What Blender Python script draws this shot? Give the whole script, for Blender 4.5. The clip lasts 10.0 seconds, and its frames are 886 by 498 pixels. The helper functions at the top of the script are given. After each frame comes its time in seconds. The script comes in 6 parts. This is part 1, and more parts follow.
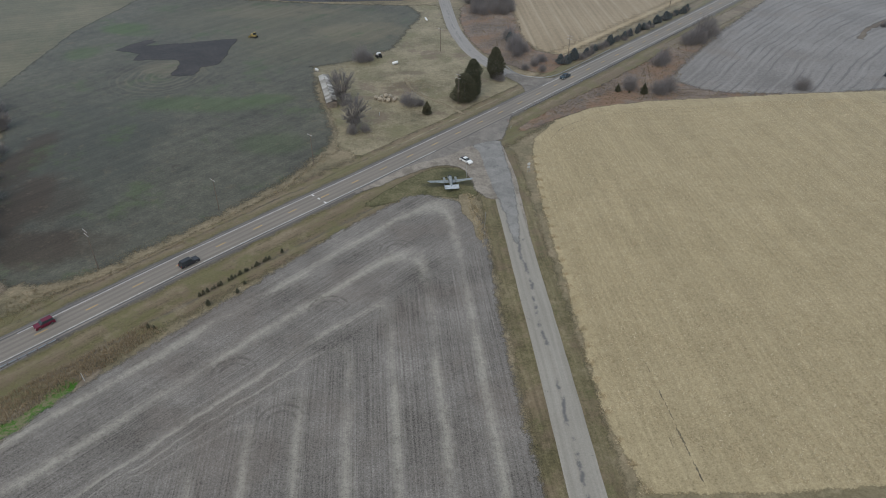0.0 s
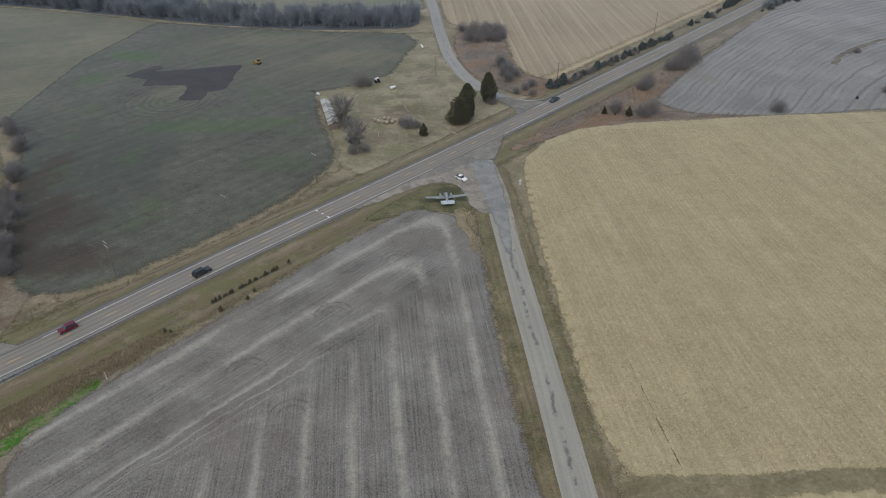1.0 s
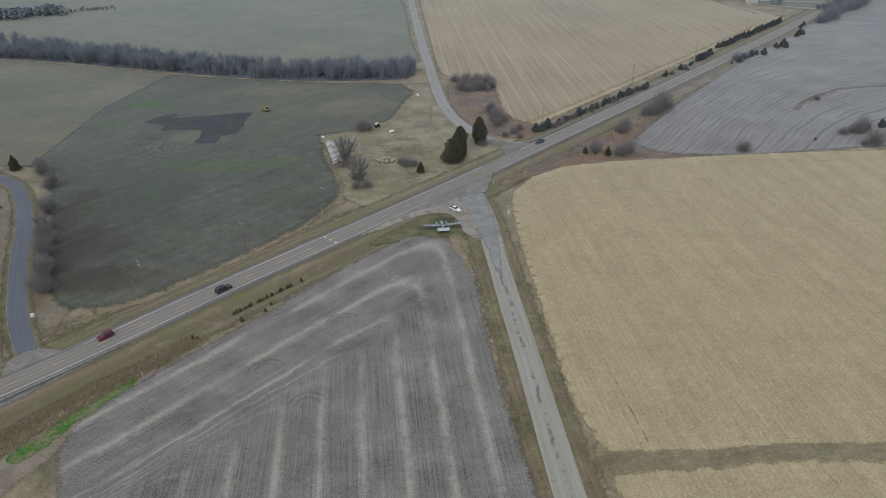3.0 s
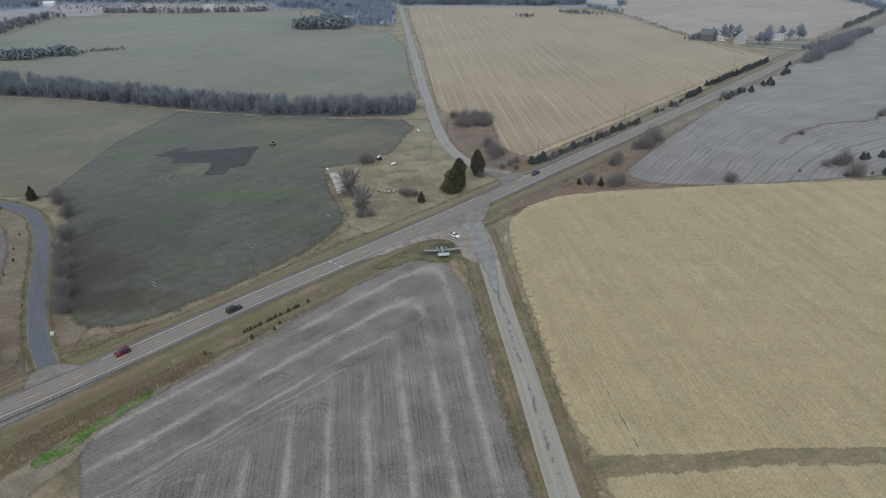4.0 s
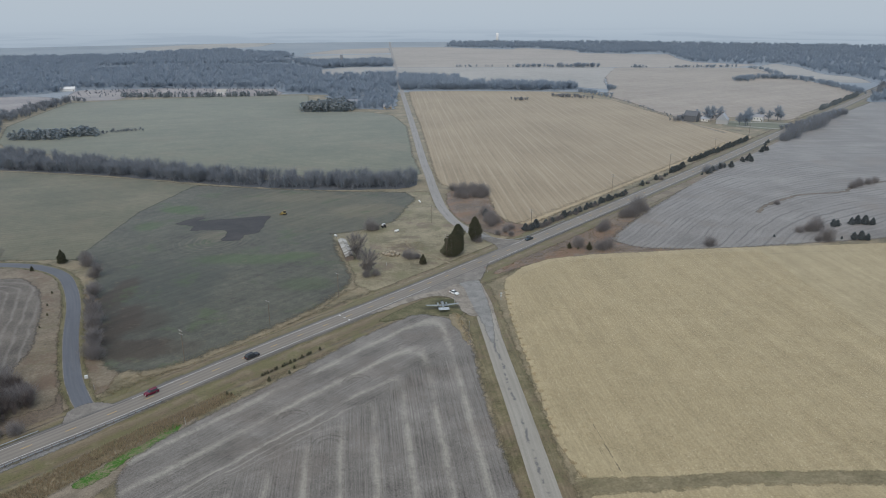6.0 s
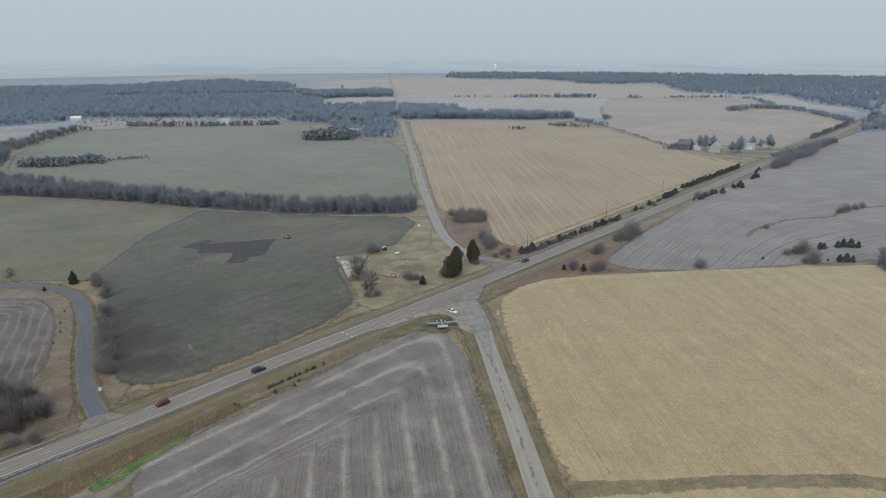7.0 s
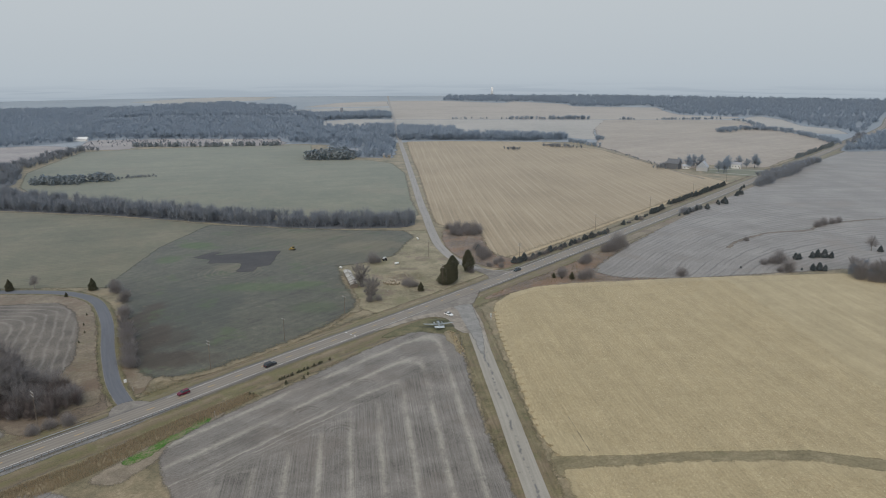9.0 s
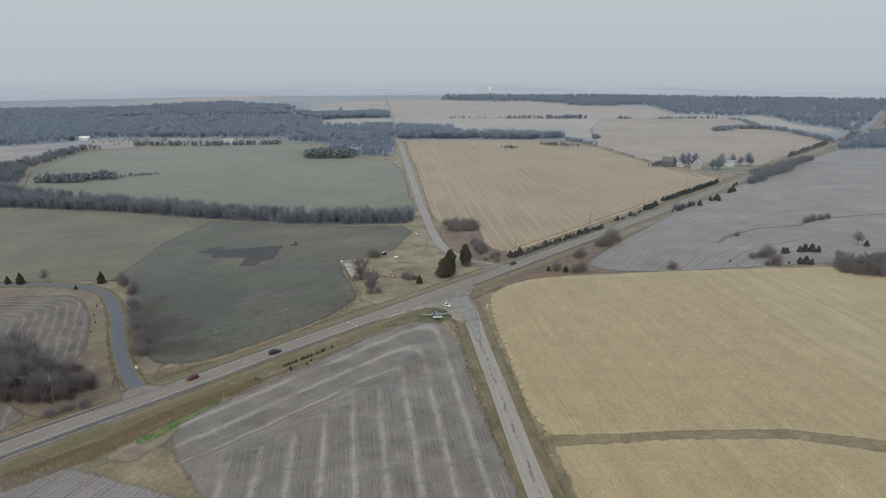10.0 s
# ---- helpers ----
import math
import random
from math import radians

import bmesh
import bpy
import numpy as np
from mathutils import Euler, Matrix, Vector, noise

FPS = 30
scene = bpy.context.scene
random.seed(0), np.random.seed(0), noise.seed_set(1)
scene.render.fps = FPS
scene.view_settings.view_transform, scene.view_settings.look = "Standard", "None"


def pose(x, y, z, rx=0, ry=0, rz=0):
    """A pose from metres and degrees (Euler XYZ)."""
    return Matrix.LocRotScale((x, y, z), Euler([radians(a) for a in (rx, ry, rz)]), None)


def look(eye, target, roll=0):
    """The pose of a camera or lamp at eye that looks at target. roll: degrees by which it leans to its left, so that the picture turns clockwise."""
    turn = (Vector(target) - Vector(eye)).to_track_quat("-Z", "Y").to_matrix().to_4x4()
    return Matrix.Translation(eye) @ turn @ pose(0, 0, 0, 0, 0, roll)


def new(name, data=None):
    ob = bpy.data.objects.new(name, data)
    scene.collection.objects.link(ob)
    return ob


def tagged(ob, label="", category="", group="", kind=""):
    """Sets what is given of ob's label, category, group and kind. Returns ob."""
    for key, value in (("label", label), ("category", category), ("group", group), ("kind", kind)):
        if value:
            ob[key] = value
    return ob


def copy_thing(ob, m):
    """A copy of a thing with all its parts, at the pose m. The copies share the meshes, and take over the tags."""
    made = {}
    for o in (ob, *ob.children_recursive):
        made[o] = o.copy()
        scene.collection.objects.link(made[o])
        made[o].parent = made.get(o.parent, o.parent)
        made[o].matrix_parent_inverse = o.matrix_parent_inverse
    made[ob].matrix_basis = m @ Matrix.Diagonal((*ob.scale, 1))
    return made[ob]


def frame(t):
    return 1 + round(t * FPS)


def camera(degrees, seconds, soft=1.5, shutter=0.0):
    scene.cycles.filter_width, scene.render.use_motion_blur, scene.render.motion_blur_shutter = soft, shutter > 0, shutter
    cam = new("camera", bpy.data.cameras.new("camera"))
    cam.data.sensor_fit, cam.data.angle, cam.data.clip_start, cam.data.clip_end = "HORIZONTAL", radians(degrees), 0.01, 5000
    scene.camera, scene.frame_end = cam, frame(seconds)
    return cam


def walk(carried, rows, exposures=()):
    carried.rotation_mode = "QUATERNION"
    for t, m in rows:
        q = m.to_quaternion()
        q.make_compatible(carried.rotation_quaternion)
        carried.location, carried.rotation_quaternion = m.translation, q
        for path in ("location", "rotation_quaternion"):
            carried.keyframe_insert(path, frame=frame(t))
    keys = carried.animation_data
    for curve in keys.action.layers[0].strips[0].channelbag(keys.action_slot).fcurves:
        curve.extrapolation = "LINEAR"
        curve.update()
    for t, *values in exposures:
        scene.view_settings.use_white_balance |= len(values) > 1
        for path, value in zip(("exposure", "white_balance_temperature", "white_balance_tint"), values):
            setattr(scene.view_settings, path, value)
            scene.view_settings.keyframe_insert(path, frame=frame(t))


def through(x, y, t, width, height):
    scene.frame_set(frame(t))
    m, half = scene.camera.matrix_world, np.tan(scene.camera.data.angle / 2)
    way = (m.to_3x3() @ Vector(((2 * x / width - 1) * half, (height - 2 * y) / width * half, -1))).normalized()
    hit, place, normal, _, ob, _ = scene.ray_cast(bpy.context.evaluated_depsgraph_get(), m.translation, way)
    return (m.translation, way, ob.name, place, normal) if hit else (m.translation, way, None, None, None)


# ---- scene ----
cam = camera(64.8, 10.0, soft=1.0)
METRES, EYE, TILT, LEAN, TURN = 130.0, 110.4, 0.0, 0.0, 0.0
ROWS = [
    (0.0, 0.0, 0.0, 0.0, -0.06, -35.0, 0.09),
    (0.5, -0.0026, -0.05, 0.015, -0.32, -34.0, 0.06),
    (1.0, -0.0047, -0.1001, 0.0298, -0.54, -32.97, 0.04),
    (1.5, -0.0071, -0.1501, 0.0414, -0.78, -31.92, 0.07),
    (2.0, -0.009, -0.1997, 0.0482, -0.94, -30.87, 0.09),
    (3.5, -0.0196, -0.3471, 0.0606, -1.27, -27.22, -0.02),
    (4.0, -0.0225, -0.3967, 0.0629, -1.32, -25.5, 0.01),
    (4.5, -0.025, -0.4462, 0.065, -1.34, -23.8, 0.04),
    (5.0, -0.027, -0.4962, 0.0672, -1.36, -22.1, 0.05),
    (5.5, -0.029, -0.5465, 0.0695, -1.39, -20.43, 0.08),
    (7.0, -0.0323, -0.6973, 0.0727, -1.48, -16.62, 0.05),
    (7.5, -0.0328, -0.7465, 0.073, -1.53, -15.5, 0.04),
    (8.0, -0.0335, -0.7962, 0.0725, -1.57, -14.78, 0.02),
    (8.5, -0.0339, -0.8449, 0.0726, -1.62, -14.8, 0.03),
    (9.0, -0.0345, -0.8941, 0.073, -1.68, -14.82, 0.03),
    (9.5, -0.0347, -0.9429, 0.0729, -1.74, -14.84, 0.05),
    (10.0, -0.0341, -0.9921, 0.0729, -1.8, -14.85, 0.05),
]
walk(cam, [(t, pose(0, 0, EYE, TILT, LEAN, TURN) @ pose(METRES * x, METRES * y, METRES * z, 90 + pitch, roll, yaw)) for t, x, y, z, yaw, pitch, roll in ROWS],
     exposures=[(0.0, 0.02, 6270, 10), (2.0, 0.05, 6240, 10), (4.0, 0.08, 6210, 10), (5.5, 0.12, 6220, 10), (7.5, 0.14, 6470, 10), (10.0, 0.12, 6590, 10)])

# ---- sky and light: overcast, hazy winter day ----
world = bpy.data.worlds.new("overcast_sky")
scene.world = world
world.use_nodes = True
wn = world.node_tree.nodes
wl = world.node_tree.links
wn.clear()
sky = wn.new("ShaderNodeTexSky")
sky.sky_type = "NISHITA"
sky.sun_disc = False
sky.sun_elevation = radians(42)
sky.sun_rotation = radians(200)
sky.dust_density = 6.0
sky.air_density = 1.5
bg_sky = wn.new("ShaderNodeBackground")
bg_sky.inputs["Strength"].default_value = 0.05
bg_cloud = wn.new("ShaderNodeBackground")
bg_cloud.inputs["Color"].default_value = (0.81, 0.93, 1.06, 1)
bg_cloud.inputs["Strength"].default_value = 0.44
add = wn.new("ShaderNodeAddShader")
wout = wn.new("ShaderNodeOutputWorld")
wl.new(sky.outputs[0], bg_sky.inputs["Color"])
wl.new(bg_sky.outputs[0], add.inputs[0])
wl.new(bg_cloud.outputs[0], add.inputs[1])
wl.new(add.outputs[0], wout.inputs["Surface"])

sun_data = bpy.data.lights.new("sun", "SUN")
sun_data.energy = 0.65
sun_data.angle = radians(30)
sun_data.color = (1.0, 0.97, 0.93)
sun = new("sun", sun_data)
sun.matrix_world = look((0, 0, 300), (60, 140, 0))


# ---- material helpers ----
class Nodes:
    """A short hand for building node materials."""

    def __init__(self, name):
        self.mat = bpy.data.materials.new(name)
        self.mat.use_nodes = True
        self.nt = self.mat.node_tree
        self.nt.nodes.clear()
        self.out = self.nt.nodes.new("ShaderNodeOutputMaterial")
        self.bsdf = self.nt.nodes.new("ShaderNodeBsdfPrincipled")
        self.nt.links.new(self.bsdf.outputs[0], self.out.inputs["Surface"])
        self.pos = self.nt.nodes.new("ShaderNodeNewGeometry").outputs["Position"]

    def put(self, node, key, value):
        if hasattr(value, "is_output"):
            self.nt.links.new(value, node.inputs[key])
        elif value is not None:
            node.inputs[key].default_value = value

    def math(self, op, a, b=0.0, c=0.0):
        n = self.nt.nodes.new("ShaderNodeMath")
        n.operation = op
        for i, v in enumerate((a, b, c)):
            self.put(n, i, v)
        return n.outputs[0]

    def noise(self, scale, detail=4.0, rough=0.6, vector=None, distortion=0.0):
        n = self.nt.nodes.new("ShaderNodeTexNoise")
        self.put(n, "Vector", vector or self.pos)
        self.put(n, "Scale", scale)
        self.put(n, "Detail", detail)
        self.put(n, "Roughness", rough)
        self.put(n, "Distortion", distortion)
        return n.outputs["Fac"]

    def along(self, angle, vector=None):
        """The coordinate in metres in the direction of that angle."""
        n = self.nt.nodes.new("ShaderNodeVectorMath")
        n.operation = "DOT_PRODUCT"
        self.put(n, 0, vector or self.pos)
        n.inputs[1].default_value = (math.cos(radians(angle)), math.sin(radians(angle)), 0)
        return n.outputs["Value"]

    def stretched(self, angle, long, short, vector=None):
        """Coordinates turned by the angle, scaled down lengthwise."""
        a, b = self.along(angle, vector), self.along(angle + 90, vector)
        n = self.nt.nodes.new("ShaderNodeCombineXYZ")
        self.put(n, 0, self.math("MULTIPLY", a, 1.0 / long))
        self.put(n, 1, self.math("MULTIPLY", b, 1.0 / short))
        return n.outputs[0]

    def ramp(self, fac, stops):
        n = self.nt.nodes.new("ShaderNodeValToRGB")
        els = n.color_ramp.elements
        while len(els) < len(stops):
            els.new(0.5)
        for e, (p, c) in zip(els, stops):
            e.position = p
            e.color = (*c, 1) if len(c) == 3 else c
        self.put(n, "Fac", fac)
        return n.outputs["Color"]

    def step(self, fac, low, high, to_low=0.0, to_high=1.0):
        n = self.nt.nodes.new("ShaderNodeMapRange")
        n.interpolation_type = "SMOOTHSTEP"
        self.put(n, "Value", fac)
        for k, v in (("From Min", low), ("From Max", high), ("To Min", to_low), ("To Max", to_high)):
            n.inputs[k].default_value = v
        return n.outputs["Result"]

    def mix(self, fac, a, b, blend="MIX"):
        n = self.nt.nodes.new("ShaderNodeMix")
        n.data_type = "RGBA"
        n.blend_type = blend
        self.put(n, 0, fac)
        self.put(n, 6, a if hasattr(a, "is_output") else (*a, 1))
        self.put(n, 7, b if hasattr(b, "is_output") else (*b, 1))
        return n.outputs[2]

    def done(self, color, rough=0.9, bump=None, height=0.05, metal=0.0, spec=0.3, sheen=0.0, sheen_color=(0.8, 0.9, 1.0), feather=False):
        self.put(self.bsdf, "Base Color", color if hasattr(color, "is_output") else (*color, 1))
        self.put(self.bsdf, "Roughness", rough)
        self.put(self.bsdf, "Metallic", metal)
        self.put(self.bsdf, "Specular IOR Level", spec)
        if sheen:
            self.put(self.bsdf, "Sheen Weight", sheen)
            self.put(self.bsdf, "Sheen Roughness", 0.35)
            self.put(self.bsdf, "Sheen Tint", (*sheen_color, 1))
        if bump is not None:
            n = self.nt.nodes.new("ShaderNodeBump")
            n.inputs["Strength"].default_value = 0.6
            n.inputs["Distance"].default_value = height
            self.put(n, "Height", bump)
            self.nt.links.new(n.outputs[0], self.bsdf.inputs["Normal"])
        if feather:
            self.thin_out()
        return self.mat

    def thin_out(self):
        """Lets the cover thin out raggedly towards the rim of its sheet (attribute fade: 0 inside, 1 at the rim)."""
        rim = self.nt.nodes.new("ShaderNodeAttribute")
        rim.attribute_name = "fade"
        rag = self.math("ADD", self.math("MULTIPLY", self.noise(0.3, 4, 0.7), 0.45), self.math("MULTIPLY", self.noise(2.2, 5, 0.85), 0.55))
        swing = self.math("MULTIPLY", self.math("SUBTRACT", rag, 0.5), self.step(rim.outputs["Fac"], 0.0, 0.3, 0.0, 3.2))
        bare = self.step(self.math("ADD", swing, rim.outputs["Fac"]), 0.2, 0.85)
        mixer, clear = self.nt.nodes.new("ShaderNodeMixShader"), self.nt.nodes.new("ShaderNodeBsdfTransparent")
        self.put(mixer, 0, bare)
        self.nt.links.new(self.bsdf.outputs[0], mixer.inputs[1])
        self.nt.links.new(clear.outputs[0], mixer.inputs[2])
        self.nt.links.new(mixer.outputs[0], self.out.inputs["Surface"])


# bluish sheen on ground and foliage imitates haze building up with distance
HAZE_SHEEN = 0.28
HAZE_BLUE = (0.55, 0.78, 1.0)


def earth(name, colours, patch=40.0, grain=0.8, rows=None, row_depth=0.25, sheen=HAZE_SHEEN, bump=0.08, big_share=0.28, spots=(), mid_share=0.18, spread=0.16, regular=0.12, flecks=(), sheen_color=(0.8, 0.9, 1.0), swirl=None):
    """Ground cover with large patches, fine grain, straight rows (angle, spacing) and ragged spots (x, y, rx, ry, colour, amount)."""
    m = Nodes(name)
    big = m.noise(1.0 / patch, 5, 0.6)
    mid = m.noise(7.0 / patch, 5, 0.65)
    fine = m.noise(1.0 / grain, 5, 0.75)
    speck = m.noise(3.1 / grain, 4, 0.85)
    rest = (1.0 - big_share - mid_share) * 0.5
    fac = m.math("ADD", m.math("MULTIPLY", big, big_share), m.math("ADD", m.math("MULTIPLY", mid, mid_share), m.math("ADD", m.math("MULTIPLY", fine, rest), m.math("MULTIPLY", speck, rest))))
    n = len(colours)
    col = m.ramp(fac, [(0.5 - spread / 2 + spread * i / (n - 1), c) for i, c in enumerate(colours)])
    for x, y, rx, ry, colour, amount in spots:
        dx = m.math("DIVIDE", m.math("SUBTRACT", m.along(0), x), rx)
        dy = m.math("DIVIDE", m.math("SUBTRACT", m.along(90), y), ry)
        r = m.math("SQRT", m.math("ADD", m.math("MULTIPLY", dx, dx), m.math("MULTIPLY", dy, dy)))
        r = m.math("ADD", r, m.math("MULTIPLY", m.math("SUBTRACT", m.noise(0.09, 6, 0.75), 0.5), 1.6))
        col = m.mix(m.step(r, 0.55, 1.15, amount, 0.0), col, m.mix(fine, tuple(c * 0.6 for c in colour), tuple(c * 1.4 for c in colour)))
    for colour, scale, low, high, amount in flecks:
        col = m.mix(m.step(m.noise(scale, 6, 0.75), low, high, 0.0, amount), col, m.mix(fine, tuple(c * 0.6 for c in colour), tuple(c * 1.4 for c in colour)))
    if swirl:
        # sowing lines that circle a wet spot
        dx, dy = m.math("SUBTRACT", m.along(0), swirl[0]), m.math("SUBTRACT", m.along(90), swirl[1])
        r = m.math("ADD", m.math("SQRT", m.math("ADD", m.math("MULTIPLY", dx, dx), m.math("MULTIPLY", dy, dy))), m.math("MULTIPLY", m.noise(0.05, 3, 0.5), 9.0))
        lines = m.step(m.math("ADD", m.math("SINE", m.math("MULTIPLY", r, 2 * math.pi / 3.1)), m.math("MULTIPLY", fine, 0.8)), 0.5, 1.3)
        col = m.mix(m.math("MULTIPLY", lines, m.step(r, swirl[2] * 0.5, swirl[2], 0.45, 0.0)), col, (0.16, 0.145, 0.105))
    height = fine
    if rows:
        angle, spacing = rows
        wob = m.math("MULTIPLY", m.noise(0.02, 3, 0.5), spacing * 0.5)
        wave = m.math("SINE", m.math("MULTIPLY", m.math("ADD", m.along(angle + 90), wob), 2 * math.pi / spacing))
        strips = m.noise(1.0, 4, 0.65, vector=m.stretched(angle, spacing * 60, spacing * 2.5))
        lines = m.math("ADD", m.math("MULTIPLY", wave, regular), strips)
        strong = m.step(lines, 0.32, 0.68, 1.0 - row_depth, 1.0 + row_depth * 0.6)
        grey = m.nt.nodes.new("ShaderNodeCombineXYZ")
        for i in range(3):
            m.put(grey, i, strong)
        col = m.mix(1.0, col, grey.outputs[0], "MULTIPLY")
    return m.done(col, 0.95, height, bump, spec=0.2, sheen=sheen, sheen_color=sheen_color, feather=True)


def plain(name, colour, rough=0.6, metal=0.0, vary=0.15, scale=3.0, spec=0.4, sheen=0.0):
    m = Nodes(name)
    f = m.noise(scale, 4, 0.65)
    dark = tuple(c * (1 - vary) for c in colour)
    light = tuple(min(1, c * (1 + vary)) for c in colour)
    return m.done(m.ramp(f, [(0.3, dark), (0.7, light)]), rough, f, 0.01, metal, spec, sheen)


# ---- materials: land ----
HIGHWAY_ANGLE, SIDE_ANGLE = 48.3, 95.5
dry_grass = earth("dry_grass", [(0.11, 0.096, 0.06), (0.175, 0.15, 0.092), (0.24, 0.196, 0.125), (0.33, 0.275, 0.185)], 14, 0.7, big_share=0.36)
mown_verge = earth("mown_verge", [(0.082, 0.072, 0.038), (0.138, 0.12, 0.062), (0.188, 0.16, 0.09), (0.265, 0.218, 0.14)], 12, 0.6, (SIDE_ANGLE, 0.55), 0.22, regular=0.0,
                   flecks=(((0.11, 0.13, 0.05), 0.09, 0.54, 0.66, 0.45), ((0.19, 0.142, 0.095), 0.055, 0.46, 0.6, 0.7), ((0.27, 0.225, 0.15), 0.14, 0.58, 0.68, 0.5)))
lawn_grass = earth("lawn_grass", [(0.07, 0.066, 0.03), (0.115, 0.105, 0.048), (0.155, 0.135, 0.07), (0.22, 0.185, 0.11)], 7, 0.6)
bare_dirt = earth("bare_dirt", [(0.14, 0.115, 0.085), (0.21, 0.175, 0.13), (0.29, 0.245, 0.185)], 5, 0.5)
dull_gravel = earth("dull_gravel", [(0.12, 0.118, 0.115), (0.18, 0.175, 0.168), (0.26, 0.25, 0.235)], 6, 0.5)
# blue-grey haze is painted into this farthest ground colour
haze_land = earth("haze_land", [(0.15, 0.173, 0.2), (0.17, 0.193, 0.218), (0.192, 0.212, 0.234), (0.215, 0.23, 0.246)], 300, 30, big_share=0.5, sheen=0.5)
SPARSE, LUSH, STRAW = (0.062, 0.048, 0.036), (0.07, 0.105, 0.04), (0.2, 0.17, 0.11)
green_crop = earth("green_crop", [(0.052, 0.049, 0.043), (0.085, 0.084, 0.067), (0.107, 0.106, 0.081), (0.16, 0.148, 0.115)], 30, 0.7, (50, 1.5), 0.14, regular=0.02, mid_share=0.2, big_share=0.2, spread=0.17, swirl=(-120, 287, 34),
                   flecks=(((0.075, 0.105, 0.045), 0.045, 0.53, 0.66, 0.55), ((0.15, 0.125, 0.085), 0.16, 0.56, 0.68, 0.55), ((0.055, 0.045, 0.038), 0.11, 0.58, 0.68, 0.5)),
                   spots=((-128, 215, 34, 62, (0.062, 0.067, 0.056), 0.6), (-62, 345, 52, 50, (0.125, 0.116, 0.075), 0.5), (-112, 372, 50, 30, (0.115, 0.11, 0.072), 0.45), (-128, 178, 9, 26, SPARSE, 0.85), (-112, 158, 15, 11, SPARSE, 0.8), (-141, 210, 8, 24, SPARSE, 0.8), (-118, 182, 10, 14, SPARSE, 0.5), (-98, 160, 12, 7, SPARSE, 0.4),
                          (-160, 352, 14, 9, LUSH, 0.8), (-166, 315, 9, 10, LUSH, 0.6),
                          (-96, 257, 30, 9, LUSH, 0.55), (-70, 262, 12, 6, LUSH, 0.55), (-150, 345, 12, 6, LUSH, 0.5), (-60, 222, 14, 10, LUSH, 0.35),
                          (-118, 296, 16, 10, STRAW, 0.35), (-40, 345, 26, 18, STRAW, 0.4), (-90, 380, 40, 14, STRAW, 0.3)))
pale_green_crop = earth("pale_green_crop", [(0.092, 0.09, 0.056), (0.12, 0.115, 0.071), (0.148, 0.137, 0.086), (0.19, 0.166, 0.108)], 45, 1.2, (20, 4.0), 0.1, sheen=0.33,
                        flecks=(((0.165, 0.14, 0.088), 0.03, 0.5, 0.64, 0.55), ((0.09, 0.105, 0.055), 0.035, 0.55, 0.68, 0.4)))
far_green_crop = earth("far_green_crop", [(0.118, 0.122, 0.08), (0.142, 0.143, 0.094), (0.168, 0.165, 0.108), (0.205, 0.192, 0.13)], 120, 4.0, (15, 6.0), 0.1, sheen=0.38,
                       flecks=(((0.185, 0.165, 0.11), 0.012, 0.52, 0.62, 0.5),))
corn_stubble = earth("corn_stubble", [(0.107, 0.085, 0.046), (0.315, 0.258, 0.15), (0.42, 0.345, 0.206), (0.6, 0.513, 0.348)], 14, 0.36, (SIDE_ANGLE, 1.52), 0.1, regular=0.07, big_share=0.1, mid_share=0.1, spread=0.24)
# next two stubble colours are paled and flattened as painted haze
hazed_stubble = earth("hazed_stubble", [(0.25, 0.21, 0.168), (0.295, 0.252, 0.207), (0.33, 0.282, 0.233), (0.36, 0.315, 0.265)], 160, 9.0, (10, 9.0), 0.08, sheen=0.36)
hazed_pale_stubble = earth("hazed_pale_stubble", [(0.25, 0.229, 0.2), (0.298, 0.274, 0.24), (0.335, 0.308, 0.272), (0.365, 0.336, 0.298)], 160, 9.0, sheen=0.36)
lane_stubble = earth("lane_stubble", [(0.23, 0.188, 0.142), (0.275, 0.226, 0.174), (0.312, 0.258, 0.202), (0.35, 0.295, 0.235)], 120, 6.0, (35, 8.0), 0.1, sheen=0.36)
pink_stubble = earth("pink_stubble", [(0.19, 0.168, 0.16), (0.24, 0.21, 0.198), (0.285, 0.25, 0.232), (0.33, 0.295, 0.27)], 60, 6.0, (20, 14.0), 0.14, sheen=0.36)
soil_line_dark = earth("soil_line_dark", [(0.06, 0.052, 0.042), (0.1, 0.085, 0.062), (0.19, 0.16, 0.105), (0.3, 0.26, 0.17)], 3, 0.5)
dark_soil = earth("dark_soil", [(0.03, 0.027, 0.027), (0.045, 0.04, 0.039), (0.065, 0.057, 0.053)], 12, 0.8, (30, 1.5), 0.15)
waterway_grass = earth("waterway_grass", [(0.14, 0.118, 0.068), (0.21, 0.178, 0.105), (0.275, 0.232, 0.145)], 9, 0.8, (12, 2.2), 0.12, regular=0.0, flecks=(((0.33, 0.28, 0.18), 0.12, 0.5, 0.64, 0.6), ((0.13, 0.13, 0.06), 0.08, 0.56, 0.66, 0.5)))
brown_scrub = earth("brown_scrub", [(0.078, 0.06, 0.045), (0.145, 0.113, 0.082), (0.21, 0.168, 0.12)], 12, 1.0)
fresh_grass = earth("fresh_grass", [(0.03, 0.1, 0.008), (0.05, 0.14, 0.012), (0.17, 0.16, 0.09), (0.22, 0.185, 0.125)], 4, 1.3)
pale_grass = earth("pale_grass", [(0.15, 0.125, 0.075), (0.225, 0.185, 0.118), (0.3, 0.25, 0.165)], 8, 0.8)
# dark litter colour with a bluish haze tint painted in
haze_tinted_wood_floor = earth("haze_tinted_wood_floor", [(0.055, 0.06, 0.068), (0.075, 0.08, 0.09), (0.1, 0.105, 0.115)], 20, 2.0, sheen=0.25)


